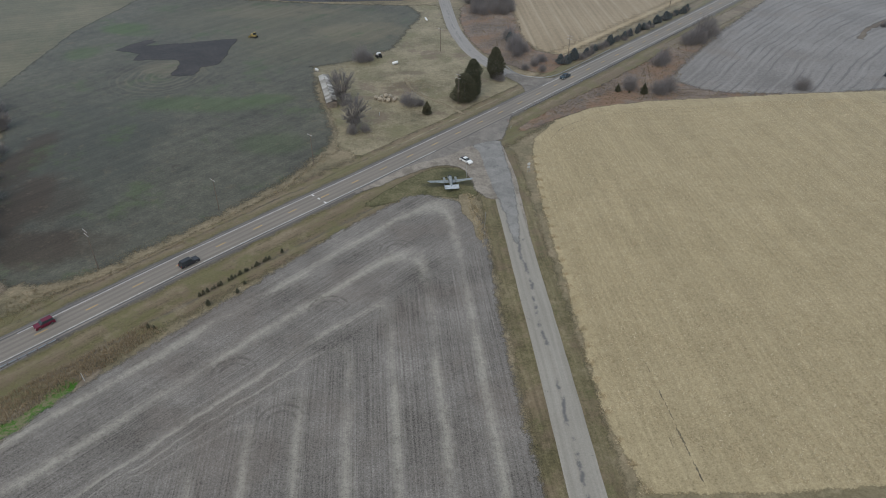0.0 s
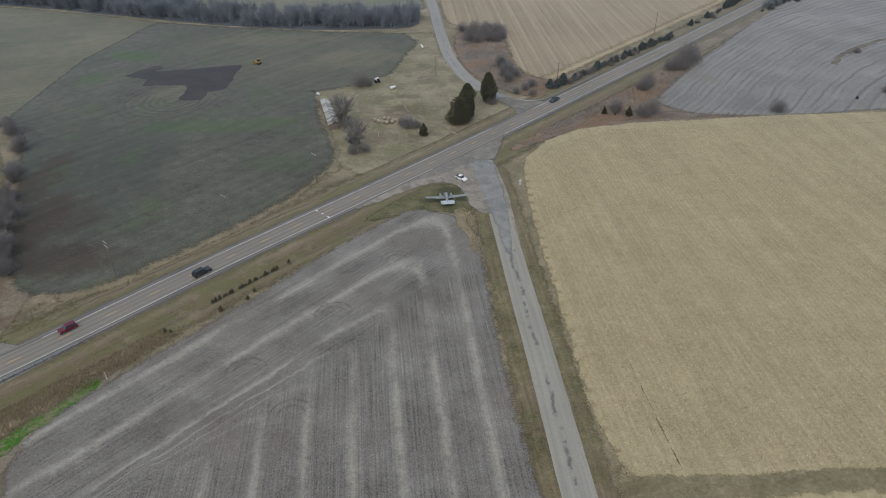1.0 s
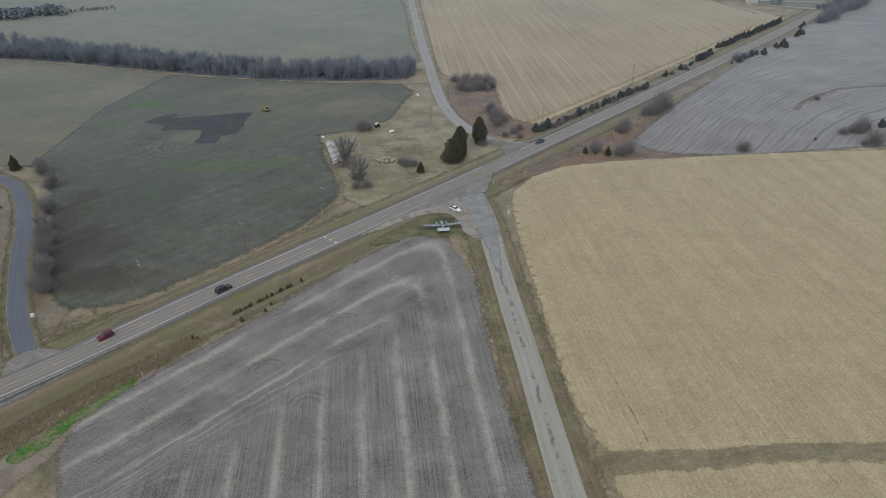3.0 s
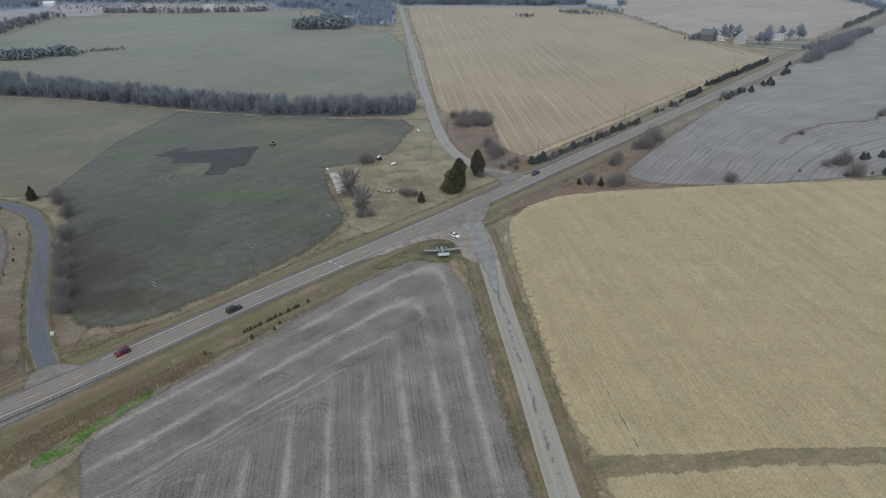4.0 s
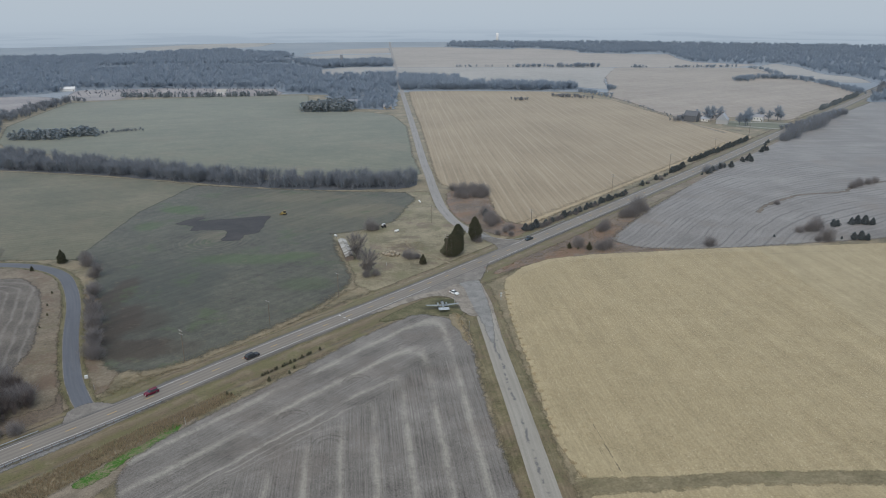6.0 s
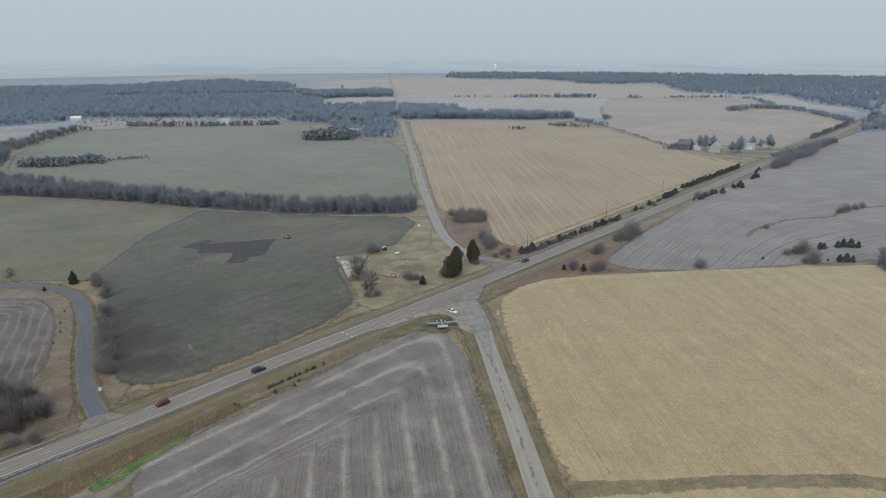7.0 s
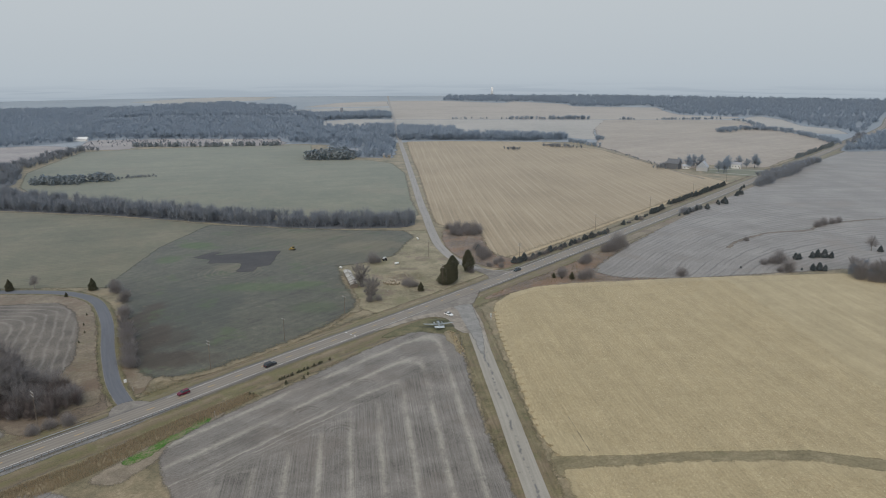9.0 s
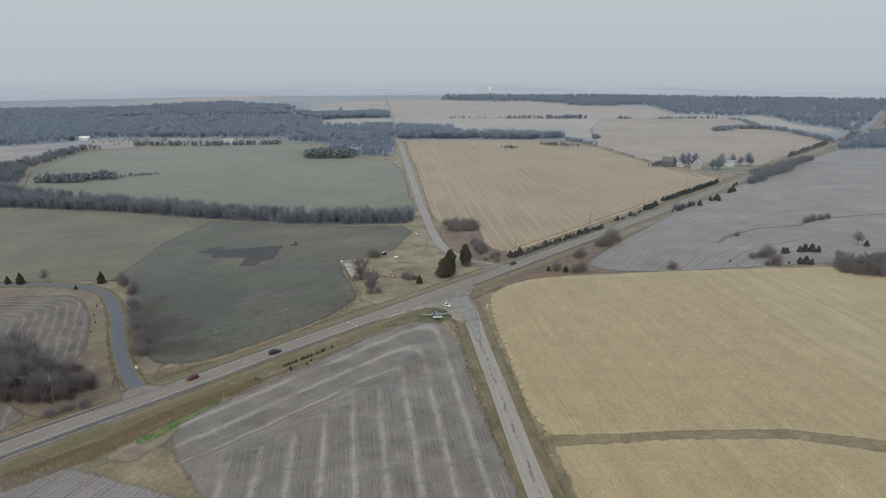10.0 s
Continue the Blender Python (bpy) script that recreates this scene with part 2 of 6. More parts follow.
def ridged_field():
    """Grey tilled bean ground with dark winding ridges."""
    m = Nodes("ridged_ground")
    # ridges run with the highway at first and bend level further in
    x = m.math("MINIMUM", m.math("SUBTRACT", m.along(0), 115.0), 245.0)
    curve = m.math("SUBTRACT", m.math("MULTIPLY", x, 1.43), m.math("MULTIPLY", m.math("MULTIPLY", x, x), 0.00285))
    wander = m.math("ADD", m.math("MULTIPLY", m.noise(0.011, 3, 0.5), 20.0), m.math("MULTIPLY", m.noise(0.06, 4, 0.6), 3.5))
    across = m.math("ADD", m.math("SUBTRACT", m.along(90), curve), wander)
    flow = m.nt.nodes.new("ShaderNodeCombineXYZ")
    m.put(flow, 0, m.math("MULTIPLY", m.along(HIGHWAY_ANGLE), 0.014))
    m.put(flow, 1, m.math("MULTIPLY", across, 0.2))
    grooves = m.noise(1.0, 3, 0.6, vector=flow.outputs[0])
    wave = m.math("ADD", m.math("MULTIPLY", m.math("SINE", m.math("MULTIPLY", across, 2 * math.pi / 4.9)), 0.7), m.math("MULTIPLY", m.math("SUBTRACT", grooves, 0.5), 3.6))
    broken = m.noise(0.03, 4, 0.65)
    line = m.math("MULTIPLY", m.step(m.math("ADD", wave, m.math("MULTIPLY", m.noise(0.4, 5, 0.8), 0.8)), 0.85, 1.25), m.step(broken, 0.34, 0.54, 0.25, 1.0))
    fine = m.noise(0.9, 5, 0.8)
    fac = m.math("ADD", m.math("MULTIPLY", m.noise(0.03, 5), 0.4), m.math("MULTIPLY", fine, 0.6))
    base = m.ramp(fac, [(0.4, (0.152, 0.138, 0.124)), (0.5, (0.208, 0.191, 0.174)), (0.6, (0.27, 0.251, 0.231))])
    crest = m.math("MULTIPLY", m.step(m.math("ADD", wave, m.math("MULTIPLY", fine, 0.8)), 0.2, -0.7), 0.3)
    base = m.mix(crest, base, (0.325, 0.305, 0.282))
    col = m.mix(m.math("MULTIPLY", m.math("MULTIPLY", line, 0.66), m.step(fine, 0.32, 0.58, 0.4, 1.0)), base, (0.098, 0.088, 0.082))
    col = m.mix(m.step(m.noise(0.02, 5, 0.6), 0.54, 0.68, 0.0, 0.5), col, (0.2, 0.168, 0.14))
    return m.done(col, 0.95, m.math("ADD", fine, line), 0.1, spec=0.2, sheen=0.36, feather=True)


def bean_stubble():
    """Grey bean stubble: pale straw windrows along the two sides of the field, fine drilled rows between."""
    m = Nodes("bean_stubble")
    wob = m.math("MULTIPLY", m.math("SUBTRACT", m.noise(0.05, 3), 0.5), 2.6)
    # distance inward from the highway side and from the side road
    dh = m.math("MULTIPLY_ADD", m.along(HIGHWAY_ANGLE + 90), -0.86, 130.5 * 0.86 + 0.9)
    ds = m.math("SUBTRACT", 24.8, m.along(SIDE_ANGLE - 90))
    head = m.math("SMOOTH_MIN", dh, ds, 20.0)
    headland = m.step(m.math("ADD", dh, m.math("MULTIPLY", wob, 2.4)), 24.0, 34.0, 1.0, 0.0)
    s = m.math("ADD", m.math("ADD", m.math("MULTIPLY", head, headland),
                             m.math("MULTIPLY", ds, m.math("SUBTRACT", 1.0, headland))), wob)
    cell = m.math("FRACT", m.math("ADD", m.math("DIVIDE", m.math("SUBTRACT", s, 5.6), 9.8), 10.5))
    off = m.math("ABSOLUTE", m.math("SUBTRACT", cell, 0.5))
    fade = m.math("MAXIMUM", headland, m.step(dh, 27.0, 46.0, 0.2, 1.0))
    ragged = m.noise(0.8, 6, 0.8)
    streak = m.step(m.math("ADD", off, m.math("MULTIPLY", ragged, 0.46)), 0.17, 0.45, 1.0, 0.0)
    streak = m.math("MULTIPLY", streak, m.math("MULTIPLY", fade, m.step(m.noise(0.07, 5, 0.7), 0.33, 0.56, 0.15, 1.0)))
    rows_a = m.noise(1.0, 3, 0.6, vector=m.stretched(SIDE_ANGLE, 30, 0.42))
    rows_b = m.noise(1.0, 3, 0.6, vector=m.stretched(HIGHWAY_ANGLE, 30, 0.42))
    rows = m.math("ADD", m.math("MULTIPLY", rows_b, headland), m.math("MULTIPLY", rows_a, m.math("SUBTRACT", 1.0, headland)))
    fine = m.noise(3.2, 5, 0.8)
    fac = m.math("ADD", m.math("MULTIPLY", rows, 0.24), m.math("ADD", m.math("MULTIPLY", fine, 0.5), m.math("MULTIPLY", m.noise(0.06, 5, 0.65), 0.26)))
    base = m.ramp(fac, [(0.41, (0.07, 0.063, 0.055)), (0.465, (0.15, 0.137, 0.121)), (0.535, (0.208, 0.192, 0.172)), (0.6, (0.31, 0.288, 0.257))])
    base = m.mix(m.step(m.noise(0.028, 5, 0.65), 0.48, 0.62, 0.0, 0.36), base, m.mix(fine, (0.105, 0.085, 0.07), (0.24, 0.205, 0.175)))
    col = m.mix(m.math("MULTIPLY", streak, m.step(fine, 0.28, 0.58, 0.18, 0.74)), base, (0.43, 0.405, 0.34))
    # dark wheel arcs where the machines turned
    for cx, cy in ((-28, 132), (-12.5, 157), (-46, 110), (-33, 96)):
        away = m.nt.nodes.new("ShaderNodeVectorMath")
        away.operation = "DISTANCE"
        m.put(away, 0, m.pos)
        away.inputs[1].default_value = (cx, cy, 0.1)
        wide = m.math("ABSOLUTE", m.math("SUBTRACT", m.math("ABSOLUTE", m.math("SUBTRACT", away.outputs["Value"], 4.0)), 0.9))
        arc = m.math("MULTIPLY", m.step(wide, 0.1, 0.5, 1.0, 0.0), m.step(m.math("SUBTRACT", m.along(HIGHWAY_ANGLE + 60), cx * math.cos(radians(HIGHWAY_ANGLE + 60)) + cy * math.sin(radians(HIGHWAY_ANGLE + 60))), -1.5, 2.5))
        col = m.mix(m.math("MULTIPLY", m.math("MULTIPLY", arc, m.step(ragged, 0.35, 0.6)), 0.6), col, (0.085, 0.076, 0.066))
    return m.done(col, 0.95, m.math("ADD", fine, rows), 0.08, spec=0.2, sheen=HAZE_SHEEN, feather=True)



def verge_bands():
    """Roadside grass in bands that follow the road: gravel, mown grass, rough grass, ditch line."""
    m = Nodes("roadside_grass")
    sep = m.nt.nodes.new("ShaderNodeSeparateXYZ")
    m.put(sep, 0, m.nt.nodes.new("ShaderNodeUVMap").outputs[0])
    wob = m.math("MULTIPLY", m.math("SUBTRACT", m.noise(0.09, 5, 0.7), 0.5), 5.0)
    u = m.math("DIVIDE", m.math("ADD", m.math("ADD", sep.outputs[1], wob), 22.0), 38.0)
    olive, rough, tan, dark, grit = (0.14, 0.122, 0.06), (0.165, 0.13, 0.083), (0.225, 0.18, 0.118), (0.12, 0.102, 0.076), (0.125, 0.112, 0.094)
    stops = [(-22, olive), (-18.5, rough), (-16.6, (0.2, 0.165, 0.1)), (-15.8, dark), (-15.0, rough), (-13, olive), (-10.5, rough), (-8.5, tan), (-6.8, olive), (-5.6, grit),
             (5.2, grit), (5.9, olive), (8.6, tan), (9.2, dark), (9.8, tan), (12.5, rough), (15.5, tan)]
    col = m.ramp(u, [((k + 22) / 38, c) for k, c in stops])
    lens = m.nt.nodes.new("ShaderNodeCombineXYZ")
    m.put(lens, 0, m.math("MULTIPLY", sep.outputs[0], 0.12))
    m.put(lens, 1, m.math("MULTIPLY", sep.outputs[1], 1.3))
    streaks = m.noise(1.0, 4, 0.7, vector=lens.outputs[0])
    fine = m.noise(1.6, 5, 0.8)
    grey = m.ramp(m.math("ADD", m.math("MULTIPLY", streaks, 0.5), m.math("MULTIPLY", fine, 0.5)), [(0.38, (0.55, 0.55, 0.55)), (0.5, (1, 1, 1)), (0.62, (1.0, 1.0, 1.0))])
    col = m.mix(1.0, col, grey, "MULTIPLY")
    col = m.mix(m.step(fine, 0.56, 0.7, 0.0, 0.6), col, (0.3, 0.25, 0.16))
    far_off = m.step(m.math("ABSOLUTE", sep.outputs[1]), 6.0, 8.0)
    for colour, scale, low, high, amount in (((0.175, 0.13, 0.09), 0.045, 0.5, 0.62, 0.6), ((0.27, 0.222, 0.15), 0.08, 0.54, 0.66, 0.6), ((0.135, 0.13, 0.055), 0.05, 0.46, 0.6, 0.7), ((0.085, 0.07, 0.055), 0.3, 0.58, 0.7, 0.6)):
        patch = m.math("MULTIPLY", m.step(m.noise(scale, 6, 0.75), low, high, 0.0, amount), far_off)
        col = m.mix(patch, col, m.mix(fine, tuple(c * 0.65 for c in colour), tuple(c * 1.35 for c in colour)))
    return m.done(col, 0.95, fine, 0.08, spec=0.2, sheen=HAZE_SHEEN, feather=True)


def drilled_stubble():
    """Tan stubble with thin pale combine lines."""
    m = Nodes("far_stubble")
    wob = m.math("MULTIPLY", m.noise(0.03, 4, 0.6), 2.2)
    cell = m.math("FRACT", m.math("DIVIDE", m.math("ADD", m.along(3), m.math("ADD", wob, 900.0)), 9.2))
    off = m.math("ABSOLUTE", m.math("SUBTRACT", cell, 0.5))
    fine = m.noise(0.55, 5, 0.8)
    pale = m.math("MULTIPLY", m.step(m.math("ADD", off, m.math("MULTIPLY", fine, 0.16)), 0.08, 0.2, 1.0, 0.0), m.step(m.noise(0.025, 4, 0.6), 0.36, 0.6, 0.3, 1.0))
    thin = m.noise(1.0, 3, 0.6, vector=m.stretched(-87, 120, 1.6))
    fac = m.math("ADD", m.math("MULTIPLY", fine, 0.4), m.math("ADD", m.math("MULTIPLY", thin, 0.35), m.math("MULTIPLY", m.noise(0.012, 5, 0.6), 0.25)))
    base = m.ramp(fac, [(0.4, (0.235, 0.185, 0.118)), (0.5, (0.305, 0.242, 0.158)), (0.6, (0.37, 0.3, 0.2))])
    return m.done(m.mix(m.math("MULTIPLY", pale, 0.6), base, (0.41, 0.345, 0.248)), 0.95, fine, 0.08, spec=0.2, sheen=0.25, feather=True)


roadside_grass = verge_bands()
far_stubble = drilled_stubble()
WEEDS, WORN = (0.13, 0.1, 0.07), (0.3, 0.26, 0.185)
yard_grass = earth("yard_grass", [(0.12, 0.104, 0.062), (0.195, 0.17, 0.105), (0.26, 0.225, 0.145), (0.345, 0.295, 0.198)], 14, 0.7, big_share=0.32,
                   spots=((-17, 276, 6, 4, WEEDS, 0.8), (-22, 272, 4, 3, WEEDS, 0.7), (-13, 290, 7, 3, WEEDS, 0.6), (-11, 266, 5, 4, WORN, 0.75), (-28, 262, 9, 5, WORN, 0.35), (-36, 247, 7, 6, WORN, 0.3), (8, 262, 9, 5, (0.15, 0.125, 0.08), 0.5)),
                   flecks=(((0.15, 0.142, 0.07), 0.04, 0.48, 0.62, 0.6), ((0.165, 0.12, 0.09), 0.05, 0.53, 0.63, 0.65), ((0.31, 0.262, 0.18), 0.09, 0.54, 0.66, 0.65), ((0.105, 0.09, 0.066), 0.22, 0.58, 0.7, 0.45)))
reddish_scrub = earth("reddish_scrub", [(0.075, 0.06, 0.05), (0.14, 0.108, 0.085), (0.2, 0.155, 0.12), (0.26, 0.215, 0.165)], 12, 0.9,
                      flecks=(((0.21, 0.13, 0.08), 0.05, 0.46, 0.58, 0.85), ((0.1, 0.095, 0.085), 0.09, 0.55, 0.66, 0.6)))
bend_grass = earth("bend_grass", [(0.105, 0.086, 0.06), (0.16, 0.13, 0.09), (0.21, 0.172, 0.122), (0.275, 0.23, 0.168)], 12, 0.8, flecks=(((0.15, 0.102, 0.07), 0.05, 0.48, 0.6, 0.7), ((0.24, 0.203, 0.135), 0.07, 0.54, 0.66, 0.6), ((0.14, 0.128, 0.07), 0.04, 0.55, 0.66, 0.5)))
# first spot is lush grass; the other two paint shadow below the wings
wing_shade_lawn = earth("wing_shade_lawn", [(0.05, 0.05, 0.022), (0.09, 0.088, 0.038), (0.14, 0.125, 0.065), (0.2, 0.172, 0.1)], 7, 0.6,
                  spots=((4, 200, 6, 3.2, (0.045, 0.05, 0.022), 0.7), (-2, 193, 4.5, 1.8, (0.05, 0.05, 0.03), 0.7), (8, 194, 3, 1.8, (0.05, 0.05, 0.03), 0.6)))
# far wood floor painted the blue of hazy tree crowns
haze_floor = earth("hazed_far_wood_floor", [(0.16, 0.186, 0.215), (0.17, 0.196, 0.226), (0.18, 0.206, 0.236)], 60, 8.0, sheen=0.4)
ridged_ground = ridged_field()


def contour_field():
    """Grey stubble with pale strips that follow the two outer sides of the field round its corner."""
    m = Nodes("contour_stubble")
    a = radians(200.6)
    east = m.math("SUBTRACT", m.along(200.6), -152 * math.cos(a) + 145 * math.sin(a))
    north = m.math("SUBTRACT", 230.0, m.along(90))
    wob = m.math("MULTIPLY", m.math("SUBTRACT", m.noise(0.06, 4), 0.5), 5.0)
    s = m.math("ADD", m.math("SMOOTH_MIN", east, north, 14.0), wob)
    off = m.math("ABSOLUTE", m.math("SUBTRACT", m.math("FRACT", m.math("DIVIDE", m.math("ADD", s, 60.0), 4.6)), 0.5))
    fine = m.noise(1.6, 5, 0.8)
    streak = m.step(m.math("ADD", off, m.math("MULTIPLY", fine, 0.4)), 0.16, 0.46, 1.0, 0.0)
    base = m.ramp(m.math("ADD", m.math("MULTIPLY", fine, 0.6), m.math("MULTIPLY", m.noise(0.08, 5), 0.4)), [(0.4, (0.085, 0.074, 0.062)), (0.5, (0.14, 0.123, 0.104)), (0.6, (0.2, 0.177, 0.15))])
    return m.done(m.mix(m.math("MULTIPLY", m.math("MULTIPLY", streak, 0.5), m.step(m.noise(0.12, 5, 0.75), 0.38, 0.6, 0.3, 1.0)), base, (0.32, 0.295, 0.258)), 0.95, fine, 0.08, spec=0.2, sheen=HAZE_SHEEN * 0.7, feather=True)


contour_ground = contour_field()
headland_stubble = earth("headland_stubble", [(0.24, 0.187, 0.115), (0.33, 0.262, 0.165), (0.39, 0.315, 0.205), (0.44, 0.37, 0.255)], 30, 1.2, (HIGHWAY_ANGLE, 4.0), 0.16, sheen=0.18)
bean_ground = bean_stubble()


# ---- materials: roads ----
def asphalt(name, colours, crack=0.0, tracks=0.0, grain=3.0, half=3.6, lane=True):
    """Worn road surface; UV holds metres along and across."""
    m = Nodes(name)
    uv = m.nt.nodes.new("ShaderNodeUVMap").outputs[0]
    sep = m.nt.nodes.new("ShaderNodeSeparateXYZ")
    m.put(sep, 0, uv)
    fine = m.noise(grain, 5, 0.7)
    scl = m.nt.nodes.new("ShaderNodeCombineXYZ")
    m.put(scl, 0, m.math("MULTIPLY", sep.outputs[0], 0.03))
    m.put(scl, 1, m.math("MULTIPLY", sep.outputs[1], 1.1))
    lanes = m.noise(1.0, 3, 0.6, vector=scl.outputs[0]) if lane else m.noise(0.25, 5, 0.65, distortion=0.6)
    fac = m.math("ADD", m.math("MULTIPLY", fine, 0.4), m.math("ADD", m.math("MULTIPLY", lanes, 0.4), m.math("MULTIPLY", m.noise(0.05, 4), 0.2)))
    n = len(colours)
    col = m.ramp(fac, [((0.36 if lane else 0.43) + (0.28 if lane else 0.14) * i / (n - 1), c) for i, c in enumerate(colours)])
    if tracks:
        a = m.math("ABSOLUTE", m.math("SUBTRACT", m.math("ABSOLUTE", sep.outputs[1]), half * 0.5))
        w = m.math("ABSOLUTE", m.math("SUBTRACT", a, 0.85))
        col = m.mix(m.step(w, 0.15, 0.55, tracks, 0.0), col, tuple(c * 0.62 for c in colours[0]))
    if crack:
        wig = m.math("ADD", sep.outputs[1], m.math("MULTIPLY", m.math("SUBTRACT", m.noise(0.05, 5, 0.7), 0.5), 6.0))
        seam = m.step(m.math("ABSOLUTE", m.math("ADD", wig, -0.2)), 0.1, 0.7, 1.0, 0.0)
        blot = m.step(m.noise(0.13, 6, 0.8), 0.46, 0.56)
        patch = m.step(m.noise(0.3, 4, 0.7), 0.64, 0.7)
        dark = m.math("MAXIMUM", m.math("MULTIPLY", seam, blot), m.math("MULTIPLY", patch, 0.7))
        col = m.mix(m.math("MULTIPLY", dark, crack), col, (0.1, 0.1, 0.105))
    return m.done(col, 0.85, fine, 0.01, spec=0.3, sheen=HAZE_SHEEN * 0.6, feather=True)


highway_asphalt = asphalt("highway_asphalt", [(0.185, 0.166, 0.141), (0.232, 0.208, 0.178), (0.28, 0.25, 0.214)], 0.0, 0.3)
shoulder_asphalt = asphalt("shoulder_asphalt", [(0.085, 0.08, 0.077), (0.125, 0.118, 0.112), (0.175, 0.165, 0.155)], 0.0)
side_asphalt = asphalt("chip_seal", [(0.238, 0.221, 0.186), (0.298, 0.277, 0.236), (0.358, 0.335, 0.288)], 0.8)
apron_asphalt = asphalt("apron_asphalt", [(0.145, 0.131, 0.114), (0.195, 0.177, 0.155), (0.25, 0.228, 0.2)], 0.35, lane=False)
mouth_asphalt = asphalt("mouth_asphalt", [(0.178, 0.173, 0.163), (0.236, 0.229, 0.214), (0.295, 0.285, 0.264)], 0.85, lane=False)
blue_asphalt = asphalt("blue_asphalt", [(0.085, 0.092, 0.106), (0.115, 0.122, 0.138), (0.145, 0.15, 0.165)], 0.3)
north_asphalt = asphalt("north_road_asphalt", [(0.225, 0.212, 0.195), (0.28, 0.265, 0.245), (0.335, 0.318, 0.297)], 0.4)
gravel = asphalt("gravel", [(0.175, 0.152, 0.124), (0.25, 0.22, 0.182), (0.325, 0.29, 0.243)], 0.0, grain=2.0, lane=False)
white_line = plain("white_road_paint", (0.68, 0.68, 0.66), 0.7, vary=0.25, scale=1.5)
yellow_line = plain("yellow_road_paint", (0.55, 0.36, 0.1), 0.7, vary=0.25, scale=1.5)

# ---- materials: things ----
bark = plain("grey_bark", (0.22, 0.2, 0.185), 0.95, vary=0.35, scale=2.0)
galvanised = plain("galvanised_steel", (0.42, 0.44, 0.46), 0.45, 0.6, 0.2)
pole_wood = plain("weathered_pole_wood", (0.17, 0.14, 0.115), 0.9, vary=0.3, scale=4)
pale_wood = plain("pale_crossarm_wood", (0.4, 0.39, 0.37), 0.85, vary=0.25, scale=4)
wing_grey = plain("dull_wing_metal", (0.27, 0.3, 0.305), 0.5, 0.25, 0.25, 1.2)
orange_plastic = plain("orange_plastic", (0.55, 0.16, 0.05), 0.5)
silver_skin = plain("bare_aluminium", (0.52, 0.55, 0.56), 0.42, 0.35, 0.25, 1.2)
cowl_grey = plain("dull_cowling_metal", (0.3, 0.33, 0.34), 0.5, 0.5, 0.2, 2)
rubber = plain("black_rubber", (0.03, 0.03, 0.03), 0.85)
glass_dark = plain("tinted_glass", (0.03, 0.035, 0.04), 0.08, vary=0.05, spec=0.8)
white_paint = plain("white_paint", (0.78, 0.79, 0.78), 0.3, vary=0.04)
red_paint = plain("dark_red_paint", (0.13, 0.015, 0.035), 0.25, vary=0.06)
black_paint = plain("black_paint", (0.035, 0.037, 0.042), 0.25, vary=0.1)
teal_paint = plain("blue_black_paint", (0.04, 0.06, 0.075), 0.25, vary=0.1)
lamp_glass = plain("lamp_glass", (0.75, 0.75, 0.72), 0.15)
tail_red = plain("tail_lamp_red", (0.35, 0.02, 0.02), 0.2)
chrome = plain("chrome", (0.6, 0.6, 0.6), 0.2, 0.9)
digger_yellow = plain("machine_yellow", (0.31, 0.24, 0.09), 0.5, vary=0.25)
bale_straw = plain("weathered_bale", (0.34, 0.3, 0.235), 0.95, vary=0.4, scale=2.5)

def aged_roof():
    """Weathered roof sheets that differ from one to the next, with rusty stains."""
    m = Nodes("weathered_roof_sheet")
    rnd = m.nt.nodes.new("ShaderNodeObjectInfo").outputs["Random"]
    f = m.math("ADD", m.math("MULTIPLY", rnd, 0.35), m.math("MULTIPLY", m.noise(1.3, 6, 0.8), 0.65))
    return m.done(m.ramp(f, [(0.3, (0.2, 0.185, 0.165)), (0.5, (0.38, 0.37, 0.34)), (0.7, (0.5, 0.49, 0.46))]), 0.8, f, 0.02, 0.1)


roof_tin = aged_roof()
shed_wall = plain("old_board_wall", (0.2, 0.17, 0.14), 0.9, vary=0.35, scale=1.2)
shingle_grey = plain("grey_shingle", (0.3, 0.31, 0.33), 0.85, vary=0.2, scale=1.0)
siding_white = plain("white_siding", (0.66, 0.67, 0.67), 0.6, vary=0.06)
siding_tan = plain("tan_siding", (0.42, 0.36, 0.28), 0.7, vary=0.1)


def foliage(name, colours, sheen=0.0, through=0.0):
    """Leaves or twigs, each a little different; part of the light passes through the crown."""
    m = Nodes(name)
    rnd = m.nt.nodes.new("ShaderNodeObjectInfo").outputs["Random"]
    isl = m.nt.nodes.new("ShaderNodeNewGeometry").outputs["Random Per Island"]
    f = m.math("ADD", m.math("MULTIPLY", isl, 0.7), m.math("MULTIPLY", rnd, 0.3))
    n = len(colours)
    col = m.ramp(f, [(i / (n - 1), c) for i, c in enumerate(colours)])
    m.done(col, 1.0, spec=0.04, sheen=sheen, sheen_color=HAZE_BLUE)
    if through:
        glow, mixer = m.nt.nodes.new("ShaderNodeBsdfTranslucent"), m.nt.nodes.new("ShaderNodeMixShader")
        m.put(glow, "Color", col)
        m.put(mixer, 0, through)
        m.nt.links.new(m.bsdf.outputs[0], mixer.inputs[1])
        m.nt.links.new(glow.outputs[0], mixer.inputs[2])
        m.nt.links.new(mixer.outputs[0], m.out.inputs["Surface"])
    return m.mat


